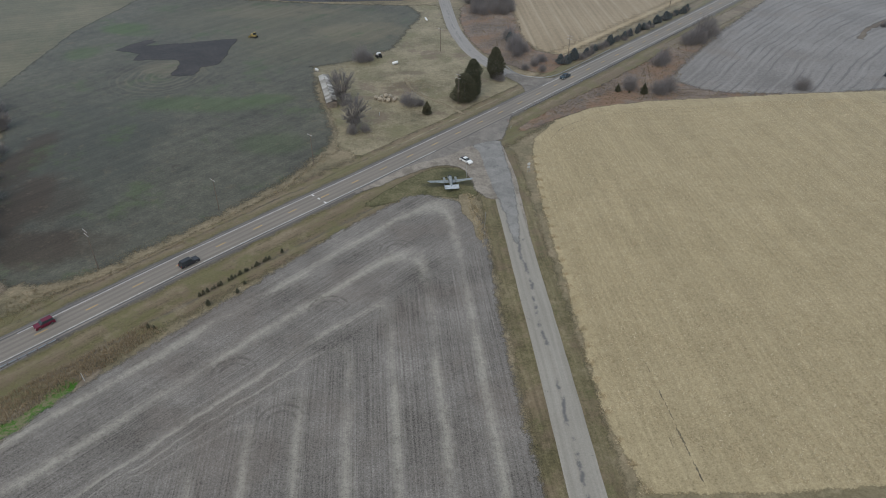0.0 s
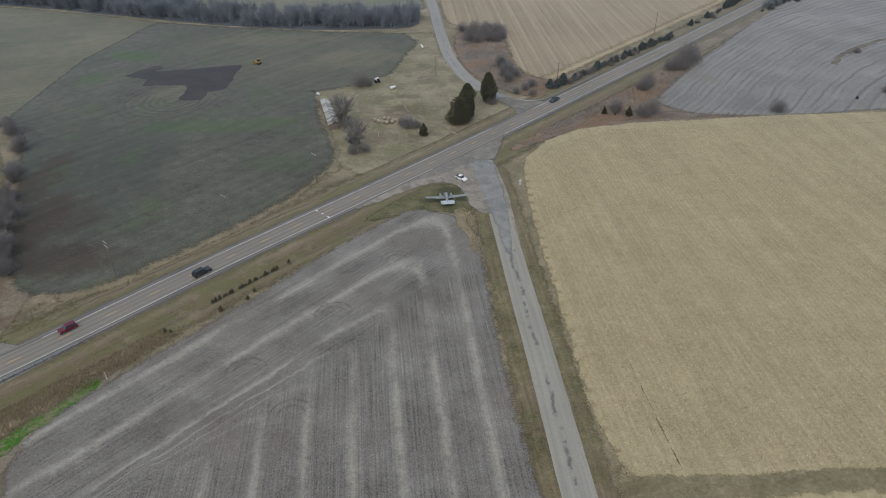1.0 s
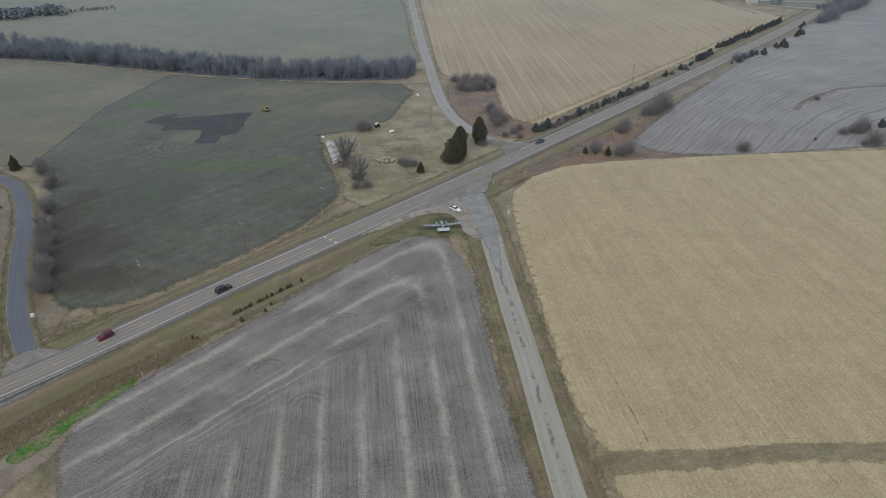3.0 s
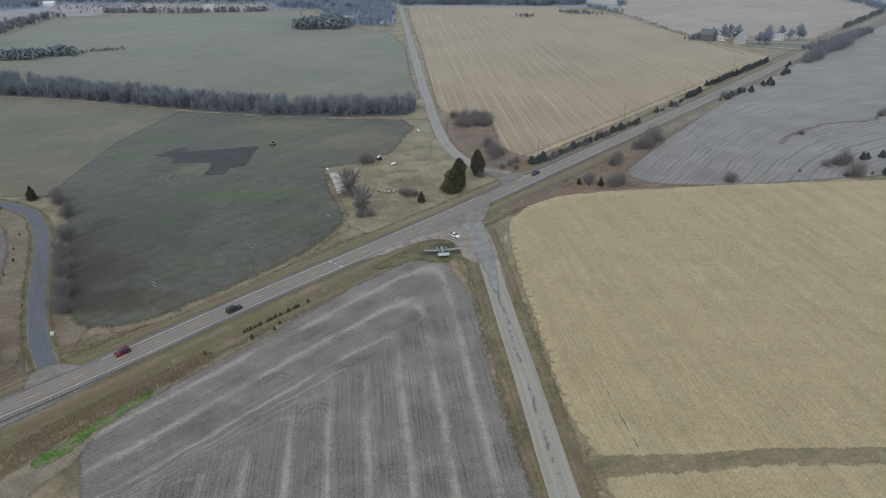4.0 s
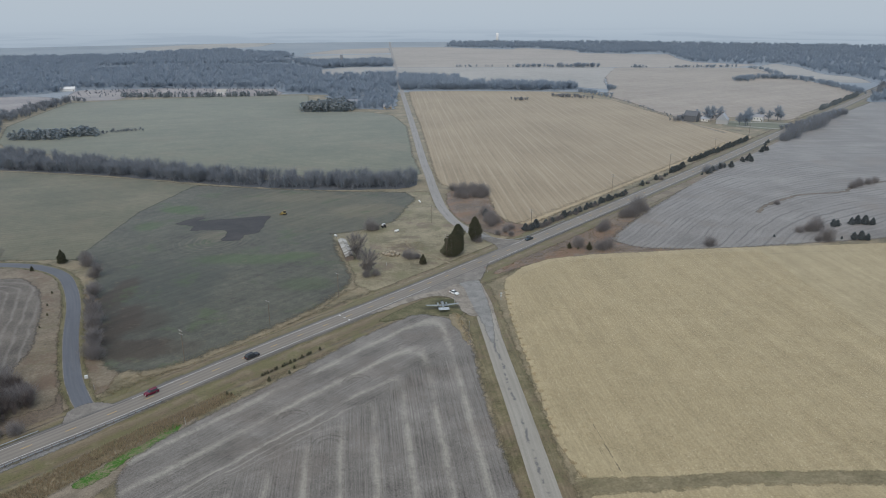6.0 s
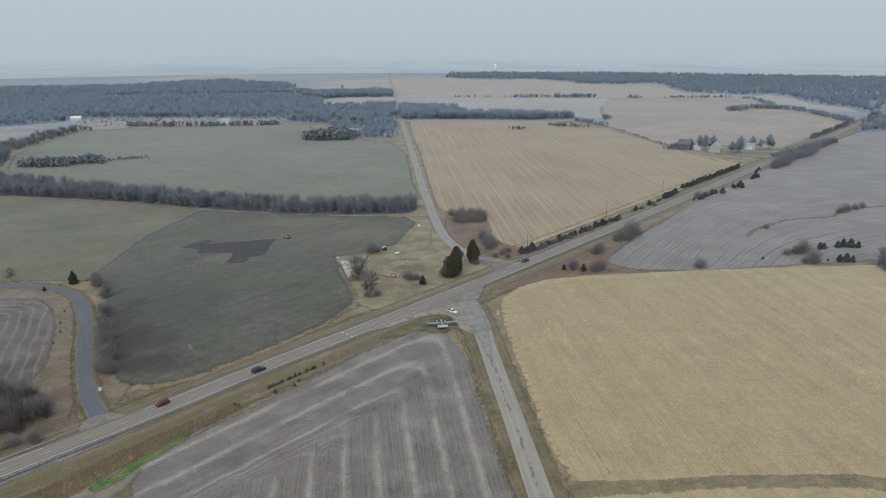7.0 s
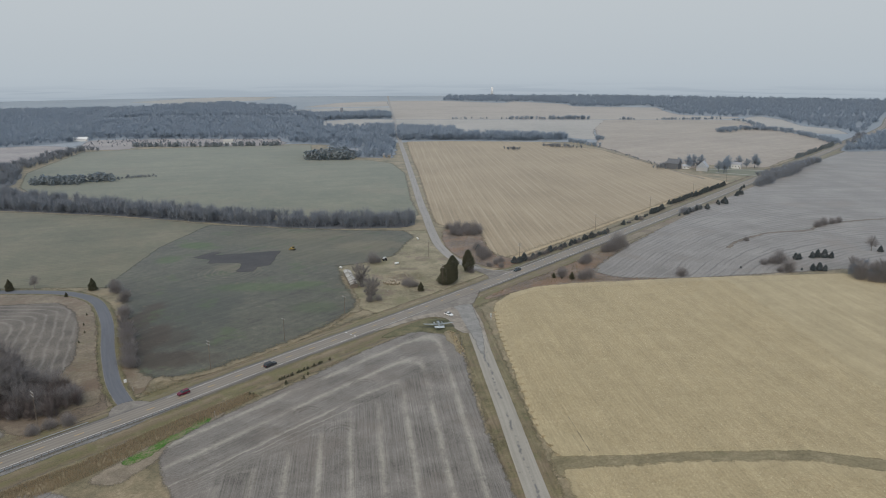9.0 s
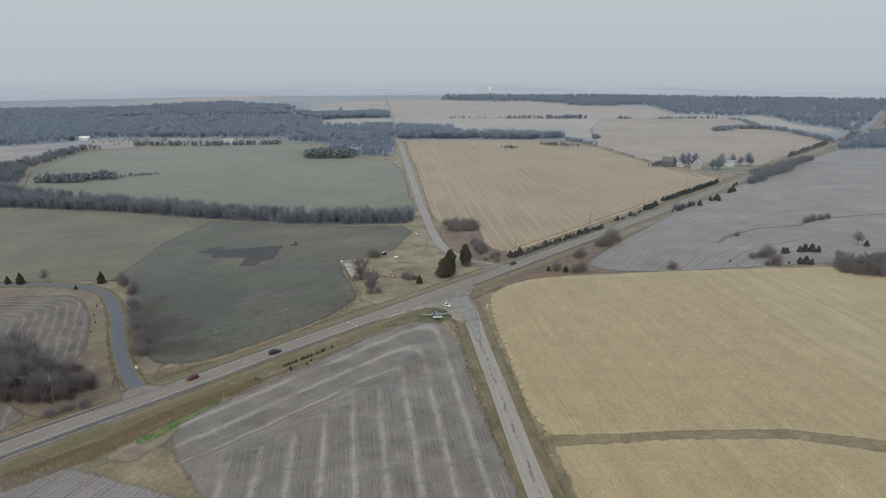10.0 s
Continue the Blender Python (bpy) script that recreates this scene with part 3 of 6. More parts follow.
cedar_leaf = foliage("cedar_foliage", [(0.118, 0.126, 0.09), (0.15, 0.156, 0.108), (0.185, 0.166, 0.115)], 0.0, 0.45)
# two cedar leaf copies paled and blued: haze put into the leaf colour
haze_hedge_leaf = foliage("hazed_roadside_cedar_foliage", [(0.108, 0.122, 0.122), (0.122, 0.136, 0.136), (0.138, 0.152, 0.15)], 0.9, 0.15)
haze_cedar_leaf = foliage("hazed_distant_cedar_foliage", [(0.2, 0.225, 0.238), (0.21, 0.236, 0.25), (0.222, 0.248, 0.262)], 1.0)
creek_twig = foliage("dark_thicket_twigs", [(0.125, 0.106, 0.102), (0.165, 0.142, 0.135), (0.215, 0.188, 0.178)], 0.0, 0.3)
twig = foliage("bare_twigs", [(0.21, 0.196, 0.195), (0.265, 0.25, 0.248), (0.33, 0.312, 0.31)], 0.0, 0.35)
# next two twig colours have distance haze painted in, bluer and paler further off
haze_wood_twig = foliage("hazed_woodland_twigs", [(0.225, 0.238, 0.262), (0.24, 0.254, 0.278), (0.256, 0.27, 0.295)], 1.0, 0.3)
haze_far_twig = foliage("hazed_far_woodland_twigs", [(0.33, 0.383, 0.445), (0.336, 0.389, 0.451), (0.342, 0.395, 0.457)], 0.5, 0.5)
straw = foliage("straw_stalks", [(0.14, 0.11, 0.06), (0.42, 0.34, 0.21), (0.78, 0.7, 0.52)])
reed = foliage("brown_reeds", [(0.27, 0.212, 0.14), (0.38, 0.305, 0.205), (0.5, 0.415, 0.29)], 0.0, 0.4)
grass_tuft = foliage("dry_tufts", [(0.2, 0.158, 0.098), (0.28, 0.228, 0.145), (0.36, 0.3, 0.2)], 0.0, 0.4)


# ---- mesh helpers ----
def mesh_of(name, verts, faces, material, smooth=False):
    me = bpy.data.meshes.new(name)
    me.from_pydata(verts, [], faces)
    me.update()
    me.materials.append(material)
    if smooth:
        me.polygons.foreach_set("use_smooth", [True] * len(me.polygons))
    return me


def part(name, bm, material, parent=None, label="", smooth=False):
    """Links a bmesh as one mesh object under a thing or a part."""
    me = bpy.data.meshes.new(name)
    bm.to_mesh(me)
    bm.free()
    me.materials.append(material)
    if smooth:
        me.polygons.foreach_set("use_smooth", [True] * len(me.polygons))
    ob = new(name, me)
    ob.parent = parent
    if label:
        tagged(ob, label)
    return ob


def box(bm, size, at=(0, 0, 0), turn=None, bevel=0.0):
    """A box of that size centred at that place, with rounded edges."""
    m = Matrix.Translation(at) @ (turn or Matrix.Identity(4)) @ Matrix.Diagonal((*size, 1))
    r = bmesh.ops.create_cube(bm, size=1.0, matrix=m)
    if bevel:
        edges = list({e for v in r["verts"] for e in v.link_edges})
        bmesh.ops.bevel(bm, geom=edges, offset=bevel, segments=2, affect="EDGES", profile=0.6)
    return bm


def tube(bm, a, b, r1, r2=None, sides=8):
    """A tapered round bar from a to b."""
    a, b = Vector(a), Vector(b)
    d = b - a
    m = Matrix.Translation((a + b) / 2) @ d.to_track_quat("Z", "Y").to_matrix().to_4x4()
    bmesh.ops.create_cone(bm, cap_ends=True, segments=sides, radius1=r1, radius2=r1 if r2 is None else r2, depth=d.length, matrix=m)
    return bm


def spline(points, step=4.0):
    """A smooth line through the points, in even steps."""
    p = [Vector((x, y, 0)) for x, y in points]
    p = [2 * p[0] - p[1]] + p + [2 * p[-1] - p[-2]]
    out = []
    for i in range(1, len(p) - 2):
        n = max(1, int((p[i + 1] - p[i]).length / step))
        for k in range(n):
            t = k / n
            a, b, c, d = p[i - 1], p[i], p[i + 1], p[i + 2]
            out.append(0.5 * ((2 * b) + (c - a) * t + (2 * a - 5 * b + 4 * c - d) * t * t + (3 * b - a - 3 * c + d) * t ** 3))
    out.append(p[-2])
    return out


def normals(line):
    res = []
    for i in range(len(line)):
        d = line[min(i + 1, len(line) - 1)] - line[max(i - 1, 0)]
        res.append(Vector((-d.y, d.x, 0)).normalized())
    return res


def ribbon(name, line, profile, material, wobble=0.0, seed=0, taper=0, ragged=False):
    """A strip along a line; the profile lists (offset to the left, height). ragged: its two sides thin out."""
    rnd = random.Random(seed)
    nrm = normals(line)
    verts, faces, uvs = [], [], []
    run = 0.0
    k = len(profile)
    inner = profile[-1][0]
    for i, (p, n) in enumerate(zip(line, nrm)):
        thin = min(1.0, (len(line) - 1 - i) / taper) if taper else 1.0
        run += (p - line[i - 1]).length if i else 0
        for j, (o, z) in enumerate(profile):
            edge = rnd.uniform(-wobble, wobble) if j in (0, k - 1) else 0
            q = p + n * (inner + (o - inner) * thin + edge)
            verts.append((q.x, q.y, z))
            uvs.append((run, o))
    for i in range(len(line) - 1):
        for j in range(k - 1):
            a = i * k + j
            faces.append((a + 1, a, a + k, a + k + 1))
    me = mesh_of(name, verts, faces, material)
    layer = me.uv_layers.new(name="UVMap")
    for loop in me.loops:
        layer.data[loop.index].uv = uvs[loop.vertex_index]
    if ragged:
        rim = me.attributes.new("fade", "FLOAT", "POINT")
        rim.data.foreach_set("value", [1.0 if i % k in (0, k - 1) else 0.0 for i in range(len(verts))])
    return new(name, me)


def sheet(name, outline, z, material, soft=0.0, seed=1, step=4.0, smooth=True, rim=0.0):
    """A flat piece of land with a slightly ragged edge and a skirt into the ground; its cover thins out over the width rim."""
    rnd = random.Random(seed)
    if smooth:
        pts = []
        loop = [Vector((x, y, 0)) for x, y in outline]
        for i, a in enumerate(loop):
            b = loop[(i + 1) % len(loop)]
            n = max(1, min(160, int((b - a).length / step)))
            pts += [a.lerp(b, k / n) for k in range(n)]
        for _ in range(2):
            pts = [(pts[i - 1] + 2 * pts[i] + pts[(i + 1) % len(pts)]) / 4 for i in range(len(pts))]
    else:
        pts = [Vector((x, y, 0)) for x, y in outline]
    bm = bmesh.new()
    fade = bm.verts.layers.float.new("fade")
    wave = [noise.noise_vector(Vector((p.x * 0.23, p.y * 0.23, seed))) * soft * 1.6 for p in pts]
    edge = [Vector((p.x + w.x + rnd.uniform(-soft, soft) * 0.35, p.y + w.y + rnd.uniform(-soft, soft) * 0.35, z)) for p, w in zip(pts, wave)]
    n = len(edge)
    turn = 1 if sum(a.x * b.y - b.x * a.y for a, b in zip(edge, edge[1:] + edge[:1])) > 0 else -1
    if rim:
        top = [bm.verts.new(e) for e in edge]
        f = bm.faces.new(top)
        low = []
        for i in range(n):
            d = edge[(i + 2) % n] - edge[i - 2]
            low.append(bm.verts.new(edge[i] - Vector((-d.y, d.x, 0)).normalized() * turn * rim * 0.65 - Vector((0, 0, 0.02))))
            low[-1][fade] = 1.0
        for i in range(n):
            j = (i + 1) % n
            bm.faces.new((top[i], low[i], low[j], top[j]))
    else:
        top = [bm.verts.new(e) for e in edge]
        f = bm.faces.new(top)
        low = [bm.verts.new((v.co.x, v.co.y, -0.1)) for v in top]
        for i in range(n):
            j = (i + 1) % n
            bm.faces.new((top[i], low[i], low[j], top[j]))
    bmesh.ops.recalc_face_normals(bm, faces=bm.faces[:])
    bmesh.ops.triangulate(bm, faces=[f])
    layer = bm.loops.layers.uv.new("UVMap")
    for face in bm.faces:
        for l in face.loops:
            l[layer].uv = (l.vert.co.y, l.vert.co.x)
    return part(name, bm, material)


def land(name, outline, z, material, label, soft=0.3, step=1.0, rim=4.0):
    return tagged(sheet(name, outline, z, material, soft, len(name), step, rim=rim), label, "field", kind="structure")


# ---- ground and fields ----
bm = bmesh.new()
bmesh.ops.create_circle(bm, cap_ends=True, segments=96, radius=2750, matrix=Matrix.Translation((0, 0, -0.02)))
ground = tagged(part("ground", bm, dry_grass), "dry tan winter grassland reaching the hazy horizon", "ground", kind="structure")

land("field_beans", [(17, 78), (14, 103), (12, 134), (11, 163), (8.5, 175.5), (3, 182.5), (-7, 186), (-15, 180), (-30, 163.5), (-45, 144),
                     (-64, 121), (-79, 103), (-86, 91), (-87, 82), (-80, 68), (-71, 55), (-62, 40), (-50, 10), (-46, -60), (-60, -260), (46, -260), (32, -100), (26, 10)],
     0.10, bean_ground, "grey harvested bean field with pale straw windrows")
land("field_corn", [(38, 80), (34, 99), (33, 131), (31, 179), (31, 209), (33, 225), (43, 241), (58, 252), (81, 258), (149, 266),
                    (243, 272), (262, 264), (330, 232), (420, 190), (420, 0), (240, 30), (178, 58), (146, 73), (119, 81), (81, 81.5), (60, 80)],
     0.12, corn_stubble, "tan harvested corn field covered with stubble", rim=2.6)
land("field_corn_south", [(39, 71), (59, 72), (80, 74), (117, 73), (142, 64), (173, 49), (236, 20), (420, -12), (420, -220), (50, -220), (43, 0)],
     0.12, corn_stubble, "tan corn stubble beyond a grassed waterway", rim=4.0)
land("grassed_waterway", [(37, 81), (60, 81.5), (81, 82.5), (119, 82), (147, 74), (179, 59), (242, 31), (240, 18), (172, 47), (141, 62), (116, 71), (80, 72), (59, 70), (37, 69)],
     0.09, waterway_grass, "brown grass waterway crossing the corn stubble", rim=5.0)
land("field_winter_green", [(-42, 229), (-44, 217), (-52, 199), (-66, 180), (-91, 152), (-103, 144), (-114, 145), (-124, 158), (-138, 190), (-152, 222),
                            (-163, 246), (-180, 262), (-181, 346), (-168, 412), (-112, 400), (-68, 392), (-20, 388), (-14, 372), (-20, 350), (-26, 322),
                            (-45, 305), (-60, 299), (-57, 283), (-54, 268)],
     0.08, green_crop, "dark green winter crop field with thin patches", 0.5, rim=8.0)
land("field_pale_green", [(-172, 260), (-172, 346), (-158, 410), (-210, 431), (-263, 447), (-315, 459), (-369, 470), (-520, 500), (-700, 470), (-700, 262), (-420, 258), (-240, 260)],
     0.07, pale_green_crop, "pale green pasture with worn tan patches", step=4.0, rim=5.0)
land("field_far_green", [(-10, 445), (-18, 517), (-27, 675), (-45, 757), (-75, 785), (-149, 793), (-178, 965), (-303, 955), (-427, 912), (-482, 885), (-466, 772), (-452, 686), (-408, 593), (-386, 566), (-297, 515), (-182, 472), (-120, 450), (-76, 444)],
     0.07, far_green_crop, "grey-green winter wheat field behind the wood", step=4, rim=7.0)
land("field_far_corn", [(2, 504), (5, 445), (8, 416), (16, 404), (40, 397), (41, 335), (48, 316), (60, 320), (103, 370), (190, 470), (316, 600), (287, 690), (279, 727), (252, 890), (184, 1000), (40, 1015), (-27, 1010), (-19, 850), (-6, 661)],
     0.08, far_stubble, "tan stubble field with straight drilled rows", step=4, rim=7.0)
land("field_ridged", [(98, 283), (136, 338), (197, 418), (260, 500), (369, 622), (582, 843), (760, 1040), (980, 1040), (980, 420), (420, 300), (300, 292), (243, 283), (146, 268), (110, 270)],
     0.08, ridged_ground, "grey tilled field with dark winding ridges", step=4, rim=7.0)
land("field_creek_bend", [(-227, 228), (-195, 232), (-180, 218), (-168, 196), (-153, 160), (-151, 141), (-162, 137), (-181, 146), (-230, 150), (-330, 180), (-330, 230)],
     0.08, contour_ground, "small grey field with pale curving strips inside the road bend", rim=4.0)
land("field_corner", [(-158, 108), (-146, 97), (-150, 86), (-190, 60), (-230, 90)], 0.08, contour_ground, "small grey tilled field beside the highway")
land("field_south", [(-74, 46), (-99, 57), (-113, 63), (-135, 58), (-170, 20), (-190, -260), (-72, -260), (-56, -60), (-60, 10)], 0.08, ridged_ground, "grey bean ground beyond a grass waterway")
land("tilled_patch", [(-152, 319), (-148, 326), (-142, 334), (-138, 331), (-142, 325), (-134, 326), (-124, 328), (-115, 331), (-100, 335), (-99.5, 312), (-100, 301), (-107, 297), (-107, 288), (-112, 286.5), (-117, 289), (-115.5, 296), (-117, 305), (-122, 308), (-132, 307), (-139, 306), (-138, 314), (-143, 317)],
     0.10, dark_soil, "freshly tilled dark soil patch", 0.5, 1.0, 1.6)
land("fresh_grass_strip", [(-99, 80), (-92, 91), (-87, 98), (-82, 107), (-79, 108.5), (-80, 104), (-86, 95), (-90, 88), (-95, 79)], 0.05, fresh_grass, "bright green wet grass strip", 0.8, 0.7, 1.8)
land("scrub_corner", [(12, 392), (38, 390), (39, 340), (41, 318), (49, 312), (55, 311), (52, 300), (46, 290), (36, 294), (26, 305), (19, 318), (13, 338), (10, 370)], 0.05, reddish_scrub, "reddish brown scrub beside the country road", 1.0, 2.0, 4.0)
land("scrub_bank", [(28, 232), (33, 240), (45, 254), (60, 268), (90, 300), (118, 336), (126, 332), (106, 300), (97, 286), (98, 277), (112, 269), (146, 266.5), (148, 264), (80, 259.6), (57, 253.6), (42, 243.5)], 0.05, reddish_scrub, "reddish brown scrub along the field corner", 0.6, 2.0)
land("farmyard", [(-36, 222), (-25, 212), (-10, 226), (10, 248), (28, 268), (32, 276), (30, 283), (20, 294), (10, 316), (2, 345), (-5, 390), (-20, 389), (-14, 372), (-20, 350), (-26, 322), (-45, 305), (-60, 299), (-56, 283), (-52, 268), (-41, 232)], 0.035, yard_grass, "rough olive and tan grass of an old farmyard", 1.0, 2.0, 6.0)
land("creek_bank", [(-122, 112), (-135, 145), (-150, 180), (-163, 212), (-152, 222), (-138, 190), (-124, 158), (-114, 146), (-112, 130)], 0.03, bend_grass, "brown brushy bank beside the blacktop")
land("bend_bottom", [(-330, 246.5), (-205, 246.5), (-190, 241.5), (-179, 232), (-170, 217), (-160, 197), (-148, 170), (-136, 144), (-124, 120), (-136, 112), (-152, 116), (-170, 130), (-230, 140), (-330, 170)], 0.055, bend_grass, "reddish brown dry grass inside the road bend", 0.8, 2.0, 3.0)
land("creek_bank_west", [(-118, 112), (-134, 142), (-150, 175), (-160, 200), (-168, 196), (-152, 158), (-150, 140), (-165, 132), (-158, 110), (-140, 98)], 0.04, brown_scrub, "brown brushy creek bottom")
land("field_edge_strip", [(-44, 217), (-52, 198), (-66, 179), (-91, 151), (-103, 143), (-102, 139), (-90, 146), (-64, 176), (-50, 195), (-42, 214)], 0.06, pale_grass, "pale straw grass along the field edge", 0.3, rim=5.0)
land("worn_track", [(-43, 229), (-55, 268), (-58, 283), (-54, 284), (-50, 268), (-40, 232), (-38, 216), (-43, 215)], 0.06, pale_grass, "pale grass track beside the crop", 0.3, rim=5.0)
def far_field(outline, material, label="pale harvested field under painted haze"):
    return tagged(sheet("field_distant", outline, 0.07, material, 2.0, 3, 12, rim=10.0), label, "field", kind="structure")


far_field([(-50, 1240), (50, 1212), (150, 1130), (240, 1070), (282, 1030), (300, 1150), (330, 1250), (400, 1452), (-62, 1470)], hazed_pale_stubble)
far_field([(-72, 1482), (200, 1476), (660, 1455), (740, 1515), (625, 1600), (632, 1744), (665, 1894), (540, 1925), (435, 1962), (440, 2080), (297, 2255), (206, 2190), (62, 2300), (-112, 2300)], hazed_stubble)
far_field([(262, 945), (277, 863), (286, 761), (304, 694), (345, 742), (400, 702), (480, 795), (550, 862), (628, 950), (650, 1030), (656, 1090), (655, 1160), (642, 1212), (688, 1432), (405, 1452), (335, 1250), (287, 1030)], lane_stubble)
far_field([(668, 1168), (705, 1120), (752, 1112), (778, 1215), (750, 1268), (792, 1440), (790, 1545), (695, 1440), (648, 1210)], hazed_pale_stubble)
far_field([(-195, 1253), (-218, 1420), (-165, 1482), (-73, 1478), (-65, 1286), (-123, 1275)], hazed_pale_stubble)
far_field([(-375, 1721), (-339, 1835), (-223, 1907), (-100, 1928), (-88, 1687), (-180, 1629), (-263, 1633)], hazed_pale_stubble)
far_field([(-348, 1945), (-270, 2180), (-126, 2280), (-106, 1990), (-212, 1964)], hazed_stubble)
far_field([(-716, 1489), (-613, 1553), (-594, 1500), (-676, 1439)], hazed_pale_stubble)
far_field([(-522, 1535), (-349, 1582), (-341, 1520), (-511, 1492)], hazed_pale_stubble)
far_field([(-961, 2247), (-850, 2474), (-725, 2650), (-560, 2640), (-560, 2400), (-640, 2250), (-795, 2138)], hazed_pale_stubble)
far_field([(-520, 744), (-506, 800), (-512, 870), (-512, 925), (-560, 962), (-690, 960), (-790, 880), (-720, 740)], pink_stubble, "pinkish brown rough field in the haze")
far_field([(-498, 919), (-432, 919), (-441, 955), (-329, 957), (-219, 968), (-232, 1050), (-363, 1072), (-543, 1044), (-519, 964)], pink_stubble, "brown plantation ground of young trees")

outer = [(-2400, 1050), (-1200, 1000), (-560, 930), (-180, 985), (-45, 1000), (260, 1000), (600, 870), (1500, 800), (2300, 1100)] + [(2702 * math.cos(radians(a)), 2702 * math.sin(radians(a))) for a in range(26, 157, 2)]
tagged(sheet("distant_land", outer, 0.03, haze_land, 8.0, 12, 60), "distant farmland painted blue-grey like haze", "ground", kind="structure")
tagged(ribbon("field_ditch", spline([(201, 333), (210, 346), (220, 355), (242, 371), (255, 377), (283, 383), (296, 395), (314, 406), (342, 415), (374, 421), (520, 440)], 3), [(-1.8, 0.09), (-0.7, 0.12), (0.7, 0.12), (1.8, 0.09)], brown_scrub, 1.0, 13, ragged=True), "grassy drain winding through the tilled field", "ditch", kind="structure")

# ---- roads ----
HIGHWAY = spline([(-300, -110), (-215, -10), (-140, 76), (-101, 116.5), (-65, 156), (-22, 201), (21, 247), (82, 314), (132, 369), (259, 511),
                  (374, 642), (577, 870), (892, 1235), (1159, 1600), (1900, 2500)], 5)
SIDE = spline([(52, -240), (38, -100), (31, 20), (28.4, 50), (26.4, 80), (24.5, 112), (22.1, 148), (20.3, 175), (18.6, 200), (17.0, 216)], 4)
NORTH = spline([(43, 270), (37, 278), (30.5, 286), (22.5, 297), (14, 314.5), (9, 333), (5.2, 354), (1, 399), (-2.5, 447), (-7, 504), (-17, 662), (-30, 858), (-37, 961), (-50, 1164), (-63, 1404), (-82, 1719), (-113, 2228), (-150, 2900)], 5)
BEND = spline([(-107, 112.5), (-113, 118.5), (-121.5, 130.5), (-128.5, 142.5), (-141, 168), (-155, 200), (-167, 222), (-177, 236), (-189, 245), (-205, 250.5), (-242, 252), (-330, 250), (-600, 245)], 3)

verge = tagged(ribbon("verge_highway", HIGHWAY, [(-22, 0.02), (-16.6, 0.03), (-15.6, -0.01), (-14.6, 0.03), (-9, 0.06), (-5.2, 0.2), (5.2, 0.2), (8.6, 0.06), (9.2, 0.0), (9.8, 0.05), (15.5, 0.02)], roadside_grass, 0.6, 1, ragged=True), "mown olive grass verge along the highway", "verge", kind="structure")
tagged(ribbon("verge_side_road", [p for p in SIDE if p.y < 226], [(-8.5, 0.03), (-6, 0.05), (-3.4, 0.12), (3.4, 0.12), (6, 0.05), (10.5, 0.03)], mown_verge, 0.5, 2, ragged=True), "mown olive grass verge along the side road", "verge", kind="structure")
highway = tagged(ribbon("highway", HIGHWAY, [(-5.6, 0.1), (-4.6, 0.26), (0, 0.32), (4.6, 0.26), (5.6, 0.1)], highway_asphalt), "two-lane highway of worn brownish grey asphalt", "road", kind="structure")
for s in (-1, 1):
    sh = ribbon("shoulder", HIGHWAY, sorted([(s * 3.85, 0.285), (s * 5.3, 0.2)]), shoulder_asphalt, 0.15, 5)
    sh.location.z = 0.01
    sh.parent = highway
side_road = tagged(ribbon("side_road", SIDE, [(-3.5, 0.12), (-3.3, 0.2), (0, 0.24), (3.3, 0.2), (3.6, 0.12)], side_asphalt, 0.05, 3), "grey chip-sealed side road with dark patched cracks", "road", kind="structure")
tagged(ribbon("north_road", NORTH, [(-3.2, 0.05), (-2.9, 0.16), (0, 0.2), (2.9, 0.16), (3.2, 0.05)], north_asphalt, 0.06, 4), "grey country road running north", "road", kind="structure")
tagged(ribbon("bend_gravel_edge", BEND, [(-3.2, 0.05), (-2.6, 0.1), (2.6, 0.1), (3.2, 0.05)], gravel, 0.12, 6, ragged=True), "pale gravel edge of the blacktop road", "road", kind="structure")
tagged(ribbon("bend_verge", BEND, [(-6.2, 0.03), (-3, 0.07), (3, 0.07), (5.6, 0.03)], lawn_grass, 0.7, 22, ragged=True), "olive mown verge along the blacktop", "verge", kind="structure")
tagged(ribbon("rough_verge", [p for p in HIGHWAY if 96 < p.x < 430], [(-17.5, 0.06), (-15, 0.075), (-9.5, 0.085), (-7.2, 0.1)], bend_grass, 1.2, 25, 6, ragged=True), "rough brown grass between highway and tilled field", "verge", kind="structure")
tagged(ribbon("stubble_headland", [p for p in HIGHWAY if 66 < p.x < 300], [(16, 0.1), (21, 0.11), (27, 0.1)], headland_stubble, 0.9, 23, 6, ragged=True), "pale stubble headland beside the roadside cedars", "field", kind="structure")
near_edge = [p for p in HIGHWAY if -170 < p.x < -86]
tagged(ribbon("gravel_bank", near_edge, [(-8.4, 0.09), (-7, 0.17), (-5.1, 0.235)], dull_gravel, 0.3, 21, 8, ragged=True), "blue-grey gravel bank below the guard rail", "bank", kind="structure")
land("straw_strip", [(5, 187), (8, 187), (8.4, 179), (10.4, 171), (11.4, 162), (10.2, 162), (8.6, 171), (6, 177)], 0.115, pale_grass, "pale straw laid along the field corner", 0.25, 0.8, 0.9)
land("bare_bank", [(-104, 70), (-98, 81), (-92, 91), (-86, 100), (-80, 108), (-76, 112), (-77.5, 107), (-84, 96), (-88, 88), (-90, 80), (-97, 68)], 0.035, bare_dirt, "bare tan dirt beside the ditch", 0.5)
tagged(ribbon("bend_road", BEND, [(-2.75, 0.1), (-2.6, 0.17), (0, 0.21), (2.6, 0.17), (2.75, 0.1)], blue_asphalt), "newer blue-black asphalt road bending away", "road", kind="structure")
